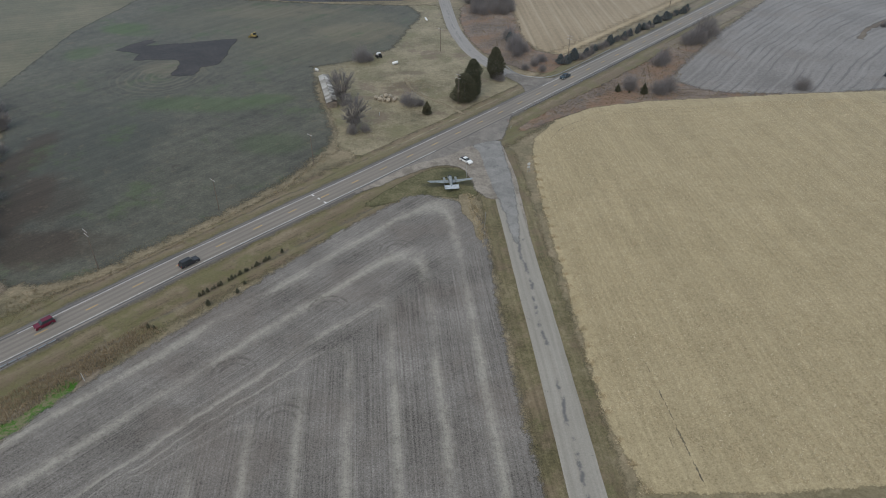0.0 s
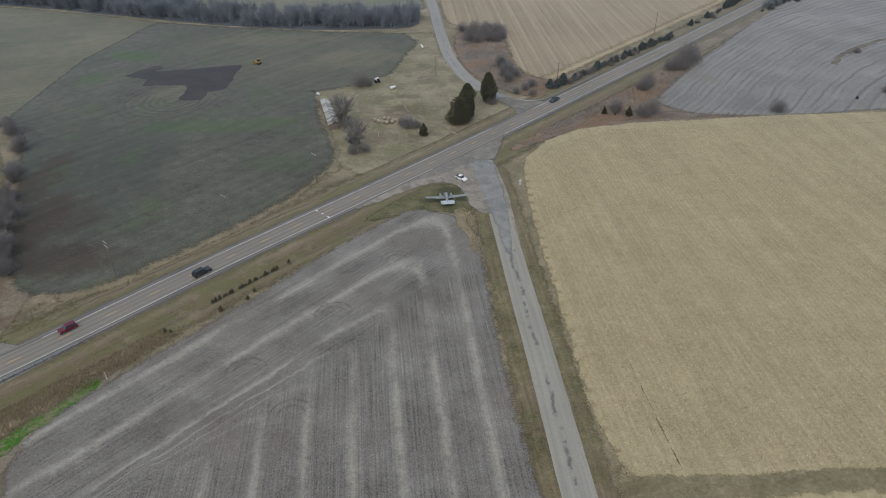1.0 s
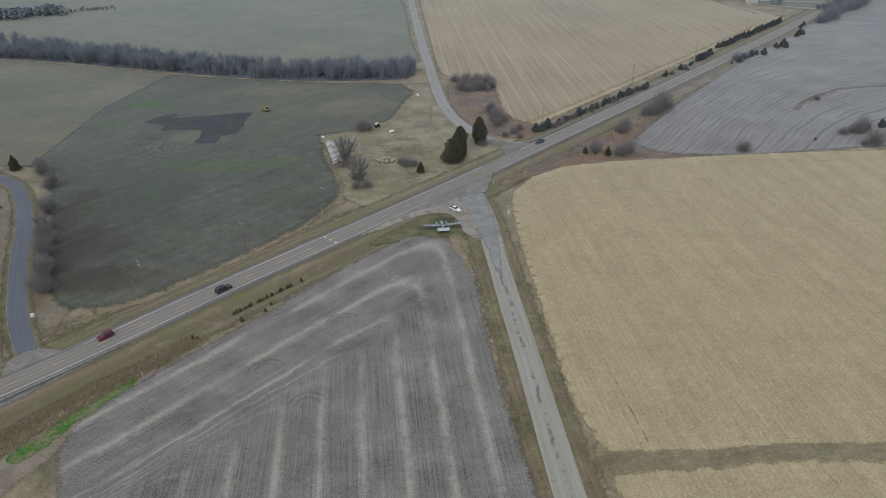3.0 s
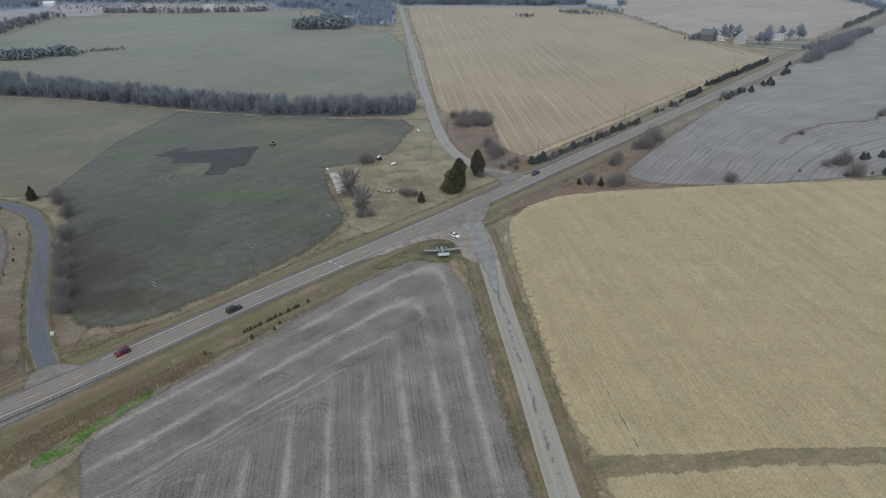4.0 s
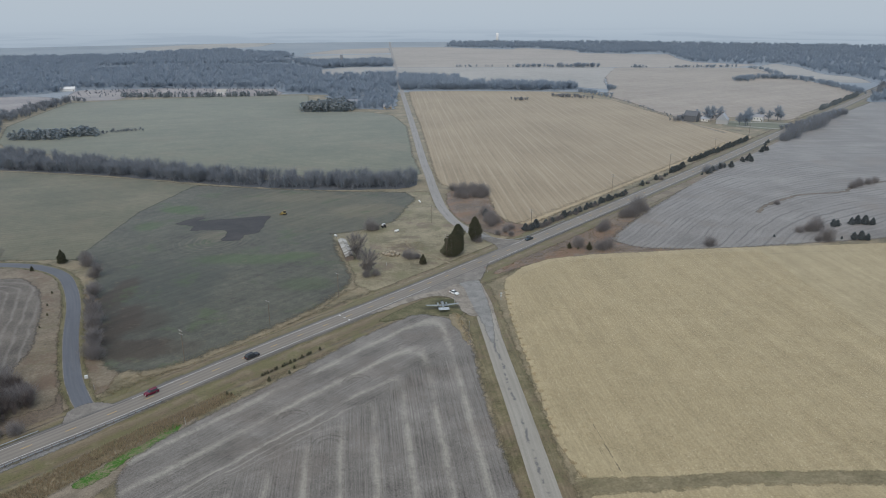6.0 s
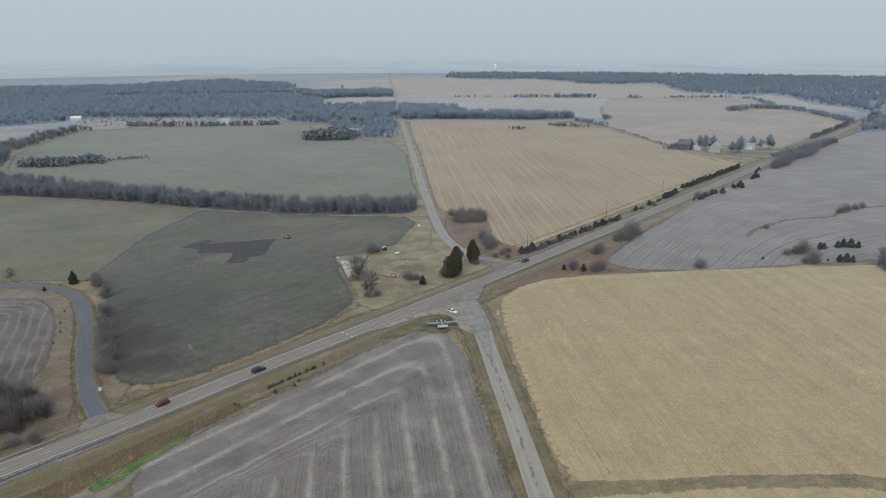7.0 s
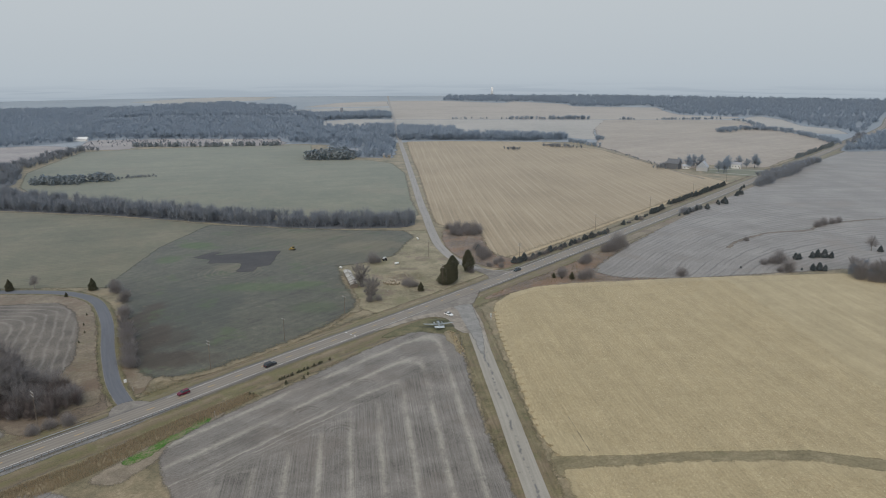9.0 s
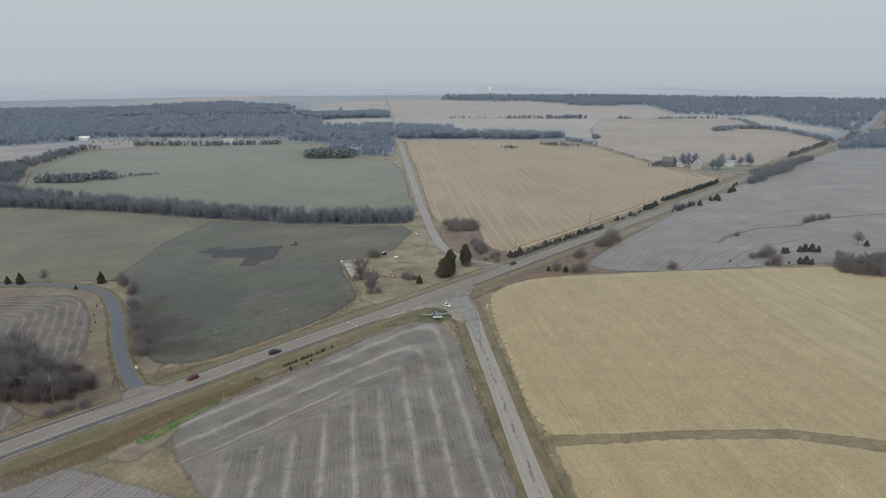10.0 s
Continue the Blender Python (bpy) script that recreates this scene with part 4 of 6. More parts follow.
tagged(sheet("bend_apron", [(-117.5, 115.5), (-115, 119.5), (-111, 121), (-107, 120.5), (-101, 118.5), (-104, 114), (-109, 109), (-114, 104), (-115.5, 110)], 0.23, apron_asphalt, 0.2, 4, 2, rim=1.2), "cracked asphalt apron at the blacktop", "road", kind="structure")
tagged(sheet("junction_apron", [(-28, 187), (-18, 197.8), (-3, 213.8), (9, 226.5), (21, 240), (26, 248), (23.5, 238), (20.5, 226), (12, 221), (3, 213.5), (-5, 207.5), (-15, 201), (-22, 193.5)], 0.245, apron_asphalt, 0.15, 5, 1, rim=2.4), "dark brownish asphalt junction apron", "road", kind="structure")
tagged(sheet("road_mouth", [(10.5, 220), (15, 222.5), (19.6, 224), (20.2, 216), (21.0, 205), (21.5, 197), (21.8, 189), (21.7, 180), (21.3, 170), (20.7, 160), (19.9, 166), (19.0, 175), (18.0, 182), (16.8, 187), (16.0, 191), (15.4, 196), (14.2, 203), (13.6, 210), (12.6, 216)], 0.255, mouth_asphalt, 0.2, 9, 1, rim=1.8), "cracked blue-grey asphalt at the mouth of the side road", "road", kind="structure")
tagged(sheet("gravel_shoulder", [(20.6, 222), (21.6, 213), (22.9, 203), (23.6, 195), (23.9, 184), (24.3, 170), (24.6, 158), (24.0, 158), (23.4, 172), (22.7, 186), (22.0, 197), (20.6, 214)], 0.2, gravel, 0.12, 10, 2, rim=0.5), "pale gravel shoulder of the side road", "road", kind="structure")
tagged(sheet("pull_off", [(-26, 189), (-15, 202), (-6, 208), (3, 213), (10.5, 220.5), (13.0, 216), (14.4, 208), (15.2, 197), (15.6, 189), (17, 183.5), (15, 184.6), (12, 187), (10.6, 191), (9.8, 197), (8.2, 202.5), (5.5, 205.6), (2, 206.7), (-3, 206), (-9, 202.5), (-17, 195.5)], 0.25, gravel, 0.25, 6, 1.5, rim=2.4), "pale gravel pull-off round the grass island", "road", kind="structure")
# southern runs are wash-outs; those from y 226 on are added headland lines
for run, wide in (([(45.2, 113), (45.5, 110)], 0.1), ([(46.0, 105), (46.4, 101), (46.9, 96.5)], 0.16), ([(47.0, 95.5), (47.3, 92), (47.8, 87.5)], 0.24), ([(47.9, 86.6), (48.2, 84), (48.5, 81.6)], 0.18), ([(44.8, 92), (45.0, 89.6)], 0.08), ([(50.6, 90), (50.9, 87)], 0.08), ([(38.5, 226), (44, 235), (52, 241.5)], 0.16), ([(64, 247), (90, 251), (122, 254)], 0.1), ([(172, 257), (200, 260), (226, 260)], 0.18), ([(44, 229), (50, 236), (60, 241)], 0.1)):
    tagged(ribbon("soil_line", spline(run, 0.35), [(-wide * 0.6, 0.128), (wide * 0.6, 0.128)], soil_line_dark, wide * 0.9, int(run[0][1])), "dark washed-out soil and headland lines in the stubble", "field", kind="structure")
tagged(sheet("north_apron", [(33, 267), (34, 272), (32, 278), (27, 284.5), (26.5, 289), (32, 288), (37.5, 283.2), (45, 282.6), (51, 284.2), (44, 276.5)], 0.215, apron_asphalt, 0.2, 7, 2, rim=1.0), "asphalt apron at the country road", "road", kind="structure")
tagged(ribbon("farm_lane", spline([(258, 950), (272, 829), (287, 690), (300, 622)], 10), [(-3, 0.1), (0, 0.14), (3, 0.1)], gravel, 0.5, 8, ragged=True), "pale gravel farm lane", "road", kind="structure")
tagged(ribbon("field_drive", spline([(9.5, 245.5), (7, 248.5), (2, 254.2), (-3, 260), (-8, 265), (-13, 273), (-16, 284)], 2), [(-0.9, 0.05), (-0.5, 0.06), (0.5, 0.06), (0.9, 0.05)], pale_grass, 0.3, 9, ragged=True), "faint gravel drive into the farmyard", "road", kind="structure")


def line_piece(line, a, b, offset, half, lift):
    """Vertices of a painted strip between two distances along a line."""
    run, out = 0.0, []
    nrm = normals(line)
    for i in range(1, len(line)):
        seg = (line[i] - line[i - 1]).length
        for cut in (a, b):
            if run <= cut < run + seg:
                t = (cut - run) / seg
                out.append((cut, line[i - 1].lerp(line[i], t), nrm[i]))
        if a < run + seg < b:
            out.append((run + seg, line[i], nrm[i]))
        run += seg
    out.sort(key=lambda q: q[0])
    verts, faces = [], []
    for _, p, n in out:
        for o in (offset - half, offset + half):
            z = 0.32 - abs(o) * 0.06 / 4.6 + lift
            verts.append((p.x + n.x * o, p.y + n.y * o, z))
    for i in range(len(out) - 1):
        faces.append((2 * i + 1, 2 * i, 2 * i + 2, 2 * i + 3))
    return verts, faces


def distance_at(line, x):
    run = 0.0
    for i in range(1, len(line)):
        if line[i].x >= x:
            return run
        run += (line[i] - line[i - 1]).length
    return run


START = distance_at(HIGHWAY, -215)
END = distance_at(HIGHWAY, 900)
gaps = {1: ((-118, -97), (24, 47)), -1: ((-3, 24),)}
for side, holes in gaps.items():
    at = -290.0
    for x0, x1 in (*holes, (1100, 1100)):
        v, f = line_piece(HIGHWAY, distance_at(HIGHWAY, at), distance_at(HIGHWAY, x0), side * 3.65, 0.075, 0.018)
        ob = new("edge_line", mesh_of("edge_line", v, f, white_line))
        ob.parent = highway
        at = x1
d = START
while d < END:
    v, f = line_piece(HIGHWAY, d, d + 3.05, 0.0, 0.11, 0.014)
    ob = new("centre_dash", mesh_of("centre_dash", v, f, yellow_line))
    ob.parent = highway
    d += 12.2
for o in (-3.0, 0.0, 3.0):
    s0 = distance_at(HIGHWAY, -38) + 3.0
    v, f = line_piece(HIGHWAY, s0, s0 + 0.45, o, 0.55, 0.018)
    ob = new("painted_mark", mesh_of("painted_mark", v, f, white_line))
    ob.parent = highway

# ---- far haze: plain backdrop of sky and distance ----
m = Nodes("hazy_distance")
sep = m.nt.nodes.new("ShaderNodeSeparateXYZ")
m.put(sep, 0, m.pos)
wisp = m.math("MULTIPLY", m.math("SUBTRACT", m.noise(0.004, 4, 0.6, vector=m.stretched(0, 6, 1)), 0.5), 20.0)
tint = m.ramp(m.math("DIVIDE", m.math("ADD", sep.outputs[2], wisp), 460.0),
              [(0.0, (0.34, 0.398, 0.458)), (0.04, (0.36, 0.418, 0.476)), (0.09, (0.39, 0.447, 0.502)), (0.18, (0.412, 0.468, 0.518)), (0.32, (0.425, 0.477, 0.522)),
               (0.56, (0.445, 0.494, 0.534)), (0.8, (0.46, 0.506, 0.542)), (1.0, (0.475, 0.518, 0.55))])
squeezed = m.nt.nodes.new("ShaderNodeCombineXYZ")
m.put(squeezed, 0, m.math("MULTIPLY", m.along(0), 0.0022))
m.put(squeezed, 1, m.math("MULTIPLY", m.along(90), 0.0022))
m.put(squeezed, 2, m.math("MULTIPLY", sep.outputs[2], 0.06))
bands = m.math("MULTIPLY", m.step(m.noise(1.0, 4, 0.55, vector=squeezed.outputs[0]), 0.46, 0.56, 0.0, 0.55), m.step(sep.outputs[2], 14.0, 62.0, 1.0, 0.0))
tint = m.mix(bands, tint, (0.3, 0.355, 0.418))
em = m.nt.nodes.new("ShaderNodeEmission")
m.put(em, "Color", tint)
m.nt.links.new(em.outputs[0], m.out.inputs["Surface"])
RING = 2700
ring = [(RING * math.cos(a * math.pi / 48), RING * math.sin(a * math.pi / 48)) for a in range(96)]
verts = [(x, y, z) for z in (-5.0, 460.0) for x, y in ring]
faces = [(i, 96 + i, 96 + (i + 1) % 96, (i + 1) % 96) for i in range(96)]
tagged(new("backdrop", mesh_of("backdrop", verts, faces, m.mat)), "hazy grey sky above the distant horizon", "sky", kind="structure")


# ---- trees ----
def sliver(verts, faces, a, b, w, rnd):
    """A thin twig blade from a to b."""
    d = b - a
    s = d.cross(Vector((rnd.uniform(-1, 1), rnd.uniform(-1, 1), rnd.uniform(-1, 1))))
    if s.length < 1e-4:
        s = Vector((1, 0, 0))
    s = s.normalized() * w
    i = len(verts)
    verts += [tuple(a - s), tuple(a + s), tuple(b)]
    faces.append((i, i + 1, i + 2))


def limb(verts, faces, a, b, r1, r2, sides=5):
    """A tapered limb as an open prism."""
    d = (b - a).normalized()
    u = d.orthogonal().normalized()
    v = d.cross(u)
    i = len(verts)
    for p, r in ((a, r1), (b, r2)):
        for k in range(sides):
            t = 2 * math.pi * k / sides
            verts.append(tuple(p + (u * math.cos(t) + v * math.sin(t)) * r))
    for k in range(sides):
        k2 = (k + 1) % sides
        faces.append((i + k, i + k2, i + sides + k2, i + sides + k))


def cedar(name, seed, height, width, label, clumps=520, leaf=None, blunt=0.7):
    """An evergreen: a trunk and a ragged cone of small leaf sprays."""
    rnd = random.Random(seed)
    verts, faces = [], []
    lobes = [(rnd.uniform(0, 2 * math.pi), rnd.uniform(0.05, 0.9), rnd.uniform(0.6, 1.45)) for _ in range(9)]
    for _ in range(clumps):
        h = rnd.random() ** 1.25
        a = rnd.uniform(0, 2 * math.pi)
        r = width / 2 * (1 - h) ** blunt * (0.55 + 0.45 * min(1, h * 7))
        for la, lh, lk in lobes:
            near = math.cos(a - la) * 0.5 + 0.5
            r *= 1 + (lk - 1) * near * max(0, 1 - abs(h - lh) * 5.5)
        r *= 0.12 + 0.93 * rnd.random() ** 0.45
        p = Vector((math.cos(a) * r, math.sin(a) * r, 0.04 * height + h * height * 0.96))
        out = Vector((math.cos(a), math.sin(a), rnd.uniform(0.0, 0.9))).normalized()
        size = min(0.012 * height + 0.25, 0.1 * height) * rnd.uniform(0.6, 1.35)
        for _ in range(2):
            e = (out + Vector((rnd.gauss(0, 0.7), rnd.gauss(0, 0.7), rnd.gauss(0, 0.5)))).normalized()
            s = e.cross(Vector((rnd.gauss(0, 1), rnd.gauss(0, 1), rnd.gauss(0, 1)))).normalized()
            i = len(verts)
            verts += [tuple(p - e * size * 0.4), tuple(p + s * size * 0.42), tuple(p + e * size), tuple(p - s * size * 0.42)]
            faces.append((i, i + 1, i + 2, i + 3))
    base = new(name)
    bm = bmesh.new()
    tube(bm, (0, 0, -0.1), (0, 0, height * 0.8), height * 0.022, 0.02, 6)
    part("trunk", bm, bark, base)
    c = new("crown", mesh_of("crown", verts, faces, leaf or cedar_leaf))
    c.parent = base
    tagged(c, "dense dark green foliage")
    return tagged(base, label, "tree")


def spot(x, y, turn=0.0, s=1.0, z=0.03, tall=1.0):
    return Matrix.Translation((x, y, z)) @ Matrix.Rotation(turn, 4, "Z") @ Matrix.Diagonal((s, s, s * tall, 1))


rng = random.Random(11)
# the two large cedars and the small one by the highway
big_a = cedar("cedar_tree", 3, 11.0, 10.5, "broad dark cedar with a ragged crown", 4600, None, 0.36)
big_a.matrix_basis = spot(8.5, 260)
big_b = cedar("cedar_tree", 4, 15.0, 8.0, "tall dark cedar with a ragged crown", 4600, None, 0.42)
big_b.matrix_basis = spot(12, 265)
big_c = cedar("cedar_tree", 5, 13.5, 8.0, "tall dark cedar beside the country road", 4200, None, 0.42)
big_c.matrix_basis = spot(22, 283)
hedge_seeds = [cedar("cedar_tree", 20 + i, 4.8, 4.3, "dark cedar in the roadside hedge row", 1500, haze_hedge_leaf, (0.55, 0.75, 0.65)[i]) for i in range(3)]
lone = [(-6, 247.5, 0.85), (71, 269, 0.65), (81, 266.5, 0.85), (75.5, 267.5, 0.25), (-186, 254, 1.35), (-231, 254, 1.3), (-238, 254, 0.95), (-195, 243, 0.5),
        (224, 302, 0.5), (231, 303, 0.95), (234, 304, 0.8), (244, 307, 0.9), (248, 308, 1.1), (252, 307, 1.15), (256, 306, 0.9), (229, 279, 0.9), (233, 279, 1.05), (236, 278, 0.8), (223, 280, 0.35), (188, 285, 0.3),
        (297, 320, 0.9), (211, 297, 0.4), (32, 330, 1.0)]
near_cedar = cedar("cedar_tree", 26, 6.0, 4.8, "small dark cedar standing alone in dry grass", 2000, None, 0.85)
near_cedar.matrix_basis = spot(*lone[0][:2], 1.0, lone[0][2])
for i, (x, y, s) in enumerate(lone[1:]):
    c = copy_thing(near_cedar if y < 330 and x < 100 else hedge_seeds[i % 3], spot(x, y, rng.uniform(0, 6), s))
    tagged(c, "small dark cedar standing alone in dry grass")
hedge = [(53 + (131 - 53) * k / 45, 300 + (380 - 300) * k / 45) for k in range(46)]
hedge += [(151, 406), (155, 410), (166, 422), (170, 427), (175, 432), (179, 437), (190, 455), (194, 459), (198, 463)]
hedge += [(214 + (304 - 214) * k / 53, 484 + (582 - 484) * k / 53) for k in range(54)]
hedge += [(257, 482), (261, 487), (264, 484), (290, 522), (294, 527), (299, 531), (311, 558), (317, 566), (238, 462), (232, 463), (223, 455), (219, 449), (213, 443)]
hedge += [(262, 489), (258, 486), (296, 530), (230, 461), (226, 457), (206, 436), (210, 440), (268, 497), (302, 540)]
hedge += [(184 + 16 * k / 13, 444 + 19 * k / 13) for k in range(14)]
far_hedge = [(486 + 136 * k / 29, 786 + 150 * k / 29) for k in range(30)]
for i, (x, y) in enumerate(hedge):
    s = rng.uniform(0.75, 1.15) if y > 440 and x > 180 else rng.choice((0.45, 0.6, 0.75, 0.85, 1.05)) * rng.uniform(0.85, 1.15)
    m = spot(x + rng.uniform(-1, 1), y + rng.uniform(-1, 1), rng.uniform(0, 6), s)
    if i < 3:
        hedge_seeds[i].matrix_basis = m
        tagged(hedge_seeds[i], group="roadside cedars")
    else:
        tagged(copy_thing(hedge_seeds[i % 3], m), "dark cedar in the roadside hedge row", group="roadside cedars")

# distant cedars use the leaf copy with most haze painted in
far_cedar = cedar("cedar_tree", 24, 5.4, 5.4, "cedar along the distant highway, paled with haze blue", 900, haze_cedar_leaf, 0.65)
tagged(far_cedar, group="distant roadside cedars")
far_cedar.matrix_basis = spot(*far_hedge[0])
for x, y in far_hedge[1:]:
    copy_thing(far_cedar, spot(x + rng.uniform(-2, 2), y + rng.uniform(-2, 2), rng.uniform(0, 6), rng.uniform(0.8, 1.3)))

# bare trees and shrubs


def crowned_tree(seed, height, width, low, points, twigs_each, stems, label, spray=None, wood_mat=None):
    """A leafless tree: stems forking to points all through the crown, each with a spray of fine twigs."""
    rnd = random.Random(seed)
    wood, twigs = ([], []), ([], [])
    feet = [Vector((rnd.uniform(-.4, .4) * (stems - 1) * .3, rnd.uniform(-.4, .4) * (stems - 1) * .3, -.1)) for _ in range(stems)]
    forks = []
    for f in feet:
        lean = Vector((rnd.gauss(0, .16), rnd.gauss(0, .16), 1)) if stems > 1 else Vector((0, 0, 1))
        top = f + lean.normalized() * height * (low + .12)
        limb(*wood, f, top, height * (.026 if stems == 1 else .012), height * (.017 if stems == 1 else .009), 6)
        forks.append(top)
    for k in range(points):
        a, e = rnd.uniform(0, 2 * math.pi), rnd.uniform(0, 1)
        z = low + (1 - low) * e * .9
        reach = width / 2 * (math.sin(math.pi * min(1, .16 + .78 * e)) if stems == 1 else .3 + .7 * math.sin(math.pi * min(1, .08 + .72 * e))) * rnd.uniform(.3, 1.0)
        p = Vector((math.cos(a) * reach, math.sin(a) * reach, z * height))
        f = min(forks, key=lambda q: (q - p).length + rnd.uniform(0, 1.5))
        bend = f.lerp(p, .5) + Vector((-p.x * .08, -p.y * .08, height * .03)) + Vector((rnd.gauss(0, .2), rnd.gauss(0, .2), 0))
        limb(*wood, f, bend, .07, .045, 4)
        limb(*wood, bend, p, .045, .018, 4)
        out = Vector((p.x * .6, p.y * .6, height * (.3 if stems == 1 else .6))).normalized()
        for _ in range(twigs_each):
            q = bend.lerp(p, rnd.uniform(.3, 1.05))
            d = (out + Vector((rnd.gauss(0, .62), rnd.gauss(0, .62), rnd.gauss(.1, .45)))).normalized()
            sliver(*twigs, q, q + d * height * rnd.uniform(.06, .15), .028, rnd)
    base = new("bare_tree")
    new("trunk", mesh_of("trunk", *wood, wood_mat or bark)).parent = base
    c = new("crown", mesh_of("crown", *twigs, spray or twig))
    c.parent = base
    tagged(c, "crown of fine bare twigs")
    return tagged(base, label, "tree")


tree_a = crowned_tree(31, 13.5, 12.5, .1, 110, 60, 7, "bare multi-stemmed tree with upswept branches")
tree_a.matrix_basis = spot(-32, 235, 0, 1.0)
tree_b = crowned_tree(32, 14, 13, .12, 110, 60, 5, "bare multi-stemmed tree beside the old shed")
tree_b.matrix_basis = spot(-39.5, 258, 1.0)
tree_c = crowned_tree(33, 16, 15, .25, 110, 32, 1, "large bare tree with a wide grey crown")
tree_c.matrix_basis = spot(-158, 117)


# farmstead tree wears the haze-painted twig colours on crown and trunk
shade_tree = crowned_tree(36, 16, 14, .2, 110, 46, 1, "large bare shade tree round a farmstead", haze_far_twig, haze_wood_twig)
shade_tree.matrix_basis = spot(330, 712, 0, 1.0)


def thicket(seed, height, width, label, spray=None):
    """A dense leafless shrub: many stems and a rounded haze of twigs."""
    rnd = random.Random(seed)
    wood, twigs = ([], []), ([], [])
    for _ in range(26):
        a, r = rnd.uniform(0, 2 * math.pi), width * 0.2 * rnd.random() ** 0.5
        p = Vector((math.cos(a) * r, math.sin(a) * r, -0.1))
        q = Vector((math.cos(a) * r * 2.1, math.sin(a) * r * 2.1, height * rnd.uniform(0.5, 0.8)))
        limb(*wood, p, q, 0.06, 0.02, 4)
    for _ in range(2200):
        a, e = rnd.uniform(0, 2 * math.pi), math.asin(rnd.uniform(0.05, 1))
        k = rnd.uniform(0.2, 0.95) ** 0.8 * (1 + 0.22 * math.sin(3 * a + seed) * math.cos(2 * e) + 0.12 * math.sin(7 * a + 5 * e))
        p = Vector((math.cos(a) * math.cos(e) * width / 2 * k, math.sin(a) * math.cos(e) * width / 2 * k, math.sin(e) * height * k * 0.92))
        d = Vector((p.x * 0.5, p.y * 0.5, height * 0.35)).normalized() + Vector((rnd.gauss(0, .35), rnd.gauss(0, .35), rnd.gauss(0, .3)))
        sliver(*twigs, p, p + d.normalized() * height * rnd.uniform(0.12, 0.36), 0.026, rnd)
    base = new("bare_shrub")
    new("trunk", mesh_of("trunk", *wood, bark)).parent = base
    c = new("crown", mesh_of("crown", *twigs, spray or twig))
    c.parent = base
    tagged(c, "rounded haze of fine bare twigs")
    return tagged(base, label, "shrub")


shrub_a = thicket(34, 5.4, 7.0, "grey leafless shrub with dense twigs")
shrub_a.matrix_basis = spot(-12.5, 255, 0, 1.1)
shrub_b = thicket(35, 6.8, 7.0, "grey leafless shrub with dense twigs")
shrub_b.matrix_basis = spot(-36, 303, 0, 1.15)
shrub_c = thicket(37, 5.2, 7.0, "grey leafless shrub beside the distant highway", haze_wood_twig)
shrub_c.matrix_basis = spot(352, 593, 0, 1.6)
for x, y, s in ((-166, 119, 1.1), (-172, 130, 1.15), (-160, 133, 0.95), (-181, 141, 1.2), (-150, 128, 0.7), (-190, 125, 1.1), (-178, 112, 1.0), (-200, 136, 1.1), (-163, 126, 1.1), (-169, 140, 1.1), (-176, 122, 1.1), (-186, 134, 1.1), (-192, 146, 1.1), (-155, 125, .8),
                (292, 322, 0.75), (-219, 257, 0.5), (-173, 251, 0.5)):
    tagged(copy_thing(tree_c, spot(x, y, rng.uniform(0, 6), s * rng.uniform(0.9, 1.1))), "large bare tree with a wide grey crown")
for x, y, s in ((-150, 208, .5), (-144, 193, .55), (-139, 184, .6), (-134, 173, .65), (-128, 160, .65), (-126, 156, .5), (-160, 235, .5)):
    tagged(copy_thing(tree_b, spot(x, y, rng.uniform(0, 6), s)), "small bare tree on the brushy bank")
for x, y in ((248, 262), (256, 258), (264, 254), (272, 251), (281, 247), (290, 243), (300, 240), (310, 236), (258, 266), (270, 262), (284, 257), (298, 250), (250, 272), (322, 234), (262, 260), (276, 256), (292, 248), (306, 244), (316, 240), (334, 230), (346, 226)):
    tagged(copy_thing(tree_b, spot(x, y, rng.uniform(0, 6), rng.uniform(0.65, 1.0))), "bare tree in a thicket at the field corner")
yard_shrubs = [(-8.5, 256, .6), (-33, 305, .6), (-28, 232, .5), (-33, 231, .5), (-38, 255, .5), (-44, 254, .5), (24, 281, .8), (-15, 258, .5)]
corner_shrubs = [(147, 270, .9), (76, 270, .8), (88, 267, 1.0), (91, 270, .8), (95, 299, 1.1), (99, 302, .8), (121, 328, 1.3), (126, 335, 1.6), (117, 326, 1.0), (133, 340, .6)]
bank_shrubs = [(-161, 234, 1.0), (-171, 249, .9), (-153, 215, .9), (-150, 208, .5), (-145, 196, .5), (-139, 183, 1.0), (-137, 178, .6), (-131, 165, .8), (-127, 155, 1.1), (-125, 151, .8)]
scrub_shrubs = [(15, 394, .9), (18, 385, 1.0), (17, 377, .9), (22, 391, 1.2), (23, 381, 1.0), (22, 373, .8), (27, 387, 1.2), (28, 377, .9), (29, 396, 1.0), (33, 384, 1.1), (33, 374, .9), (36, 379, .8), (36, 390, .9), (31, 333, .9), (34, 326, .9), (32, 318, 1.0), (36, 316, .9), (34, 310, .8), (44, 303, .8), (40, 298, .6), (36, 294, .5), (42, 291, .5)]
creek_shrubs = [(-142, 119, 1.0), (-138, 121, 1.0), (-146, 122, 1.2), (-150, 118, 1.1), (-140, 112, .9), (-147, 110, .8), (-132, 101, .7), (-126, 104, .6), (-135, 97, .7), (-133, 119, 1.1), (-136, 126, 1.1), (-144, 129, 1.1)]
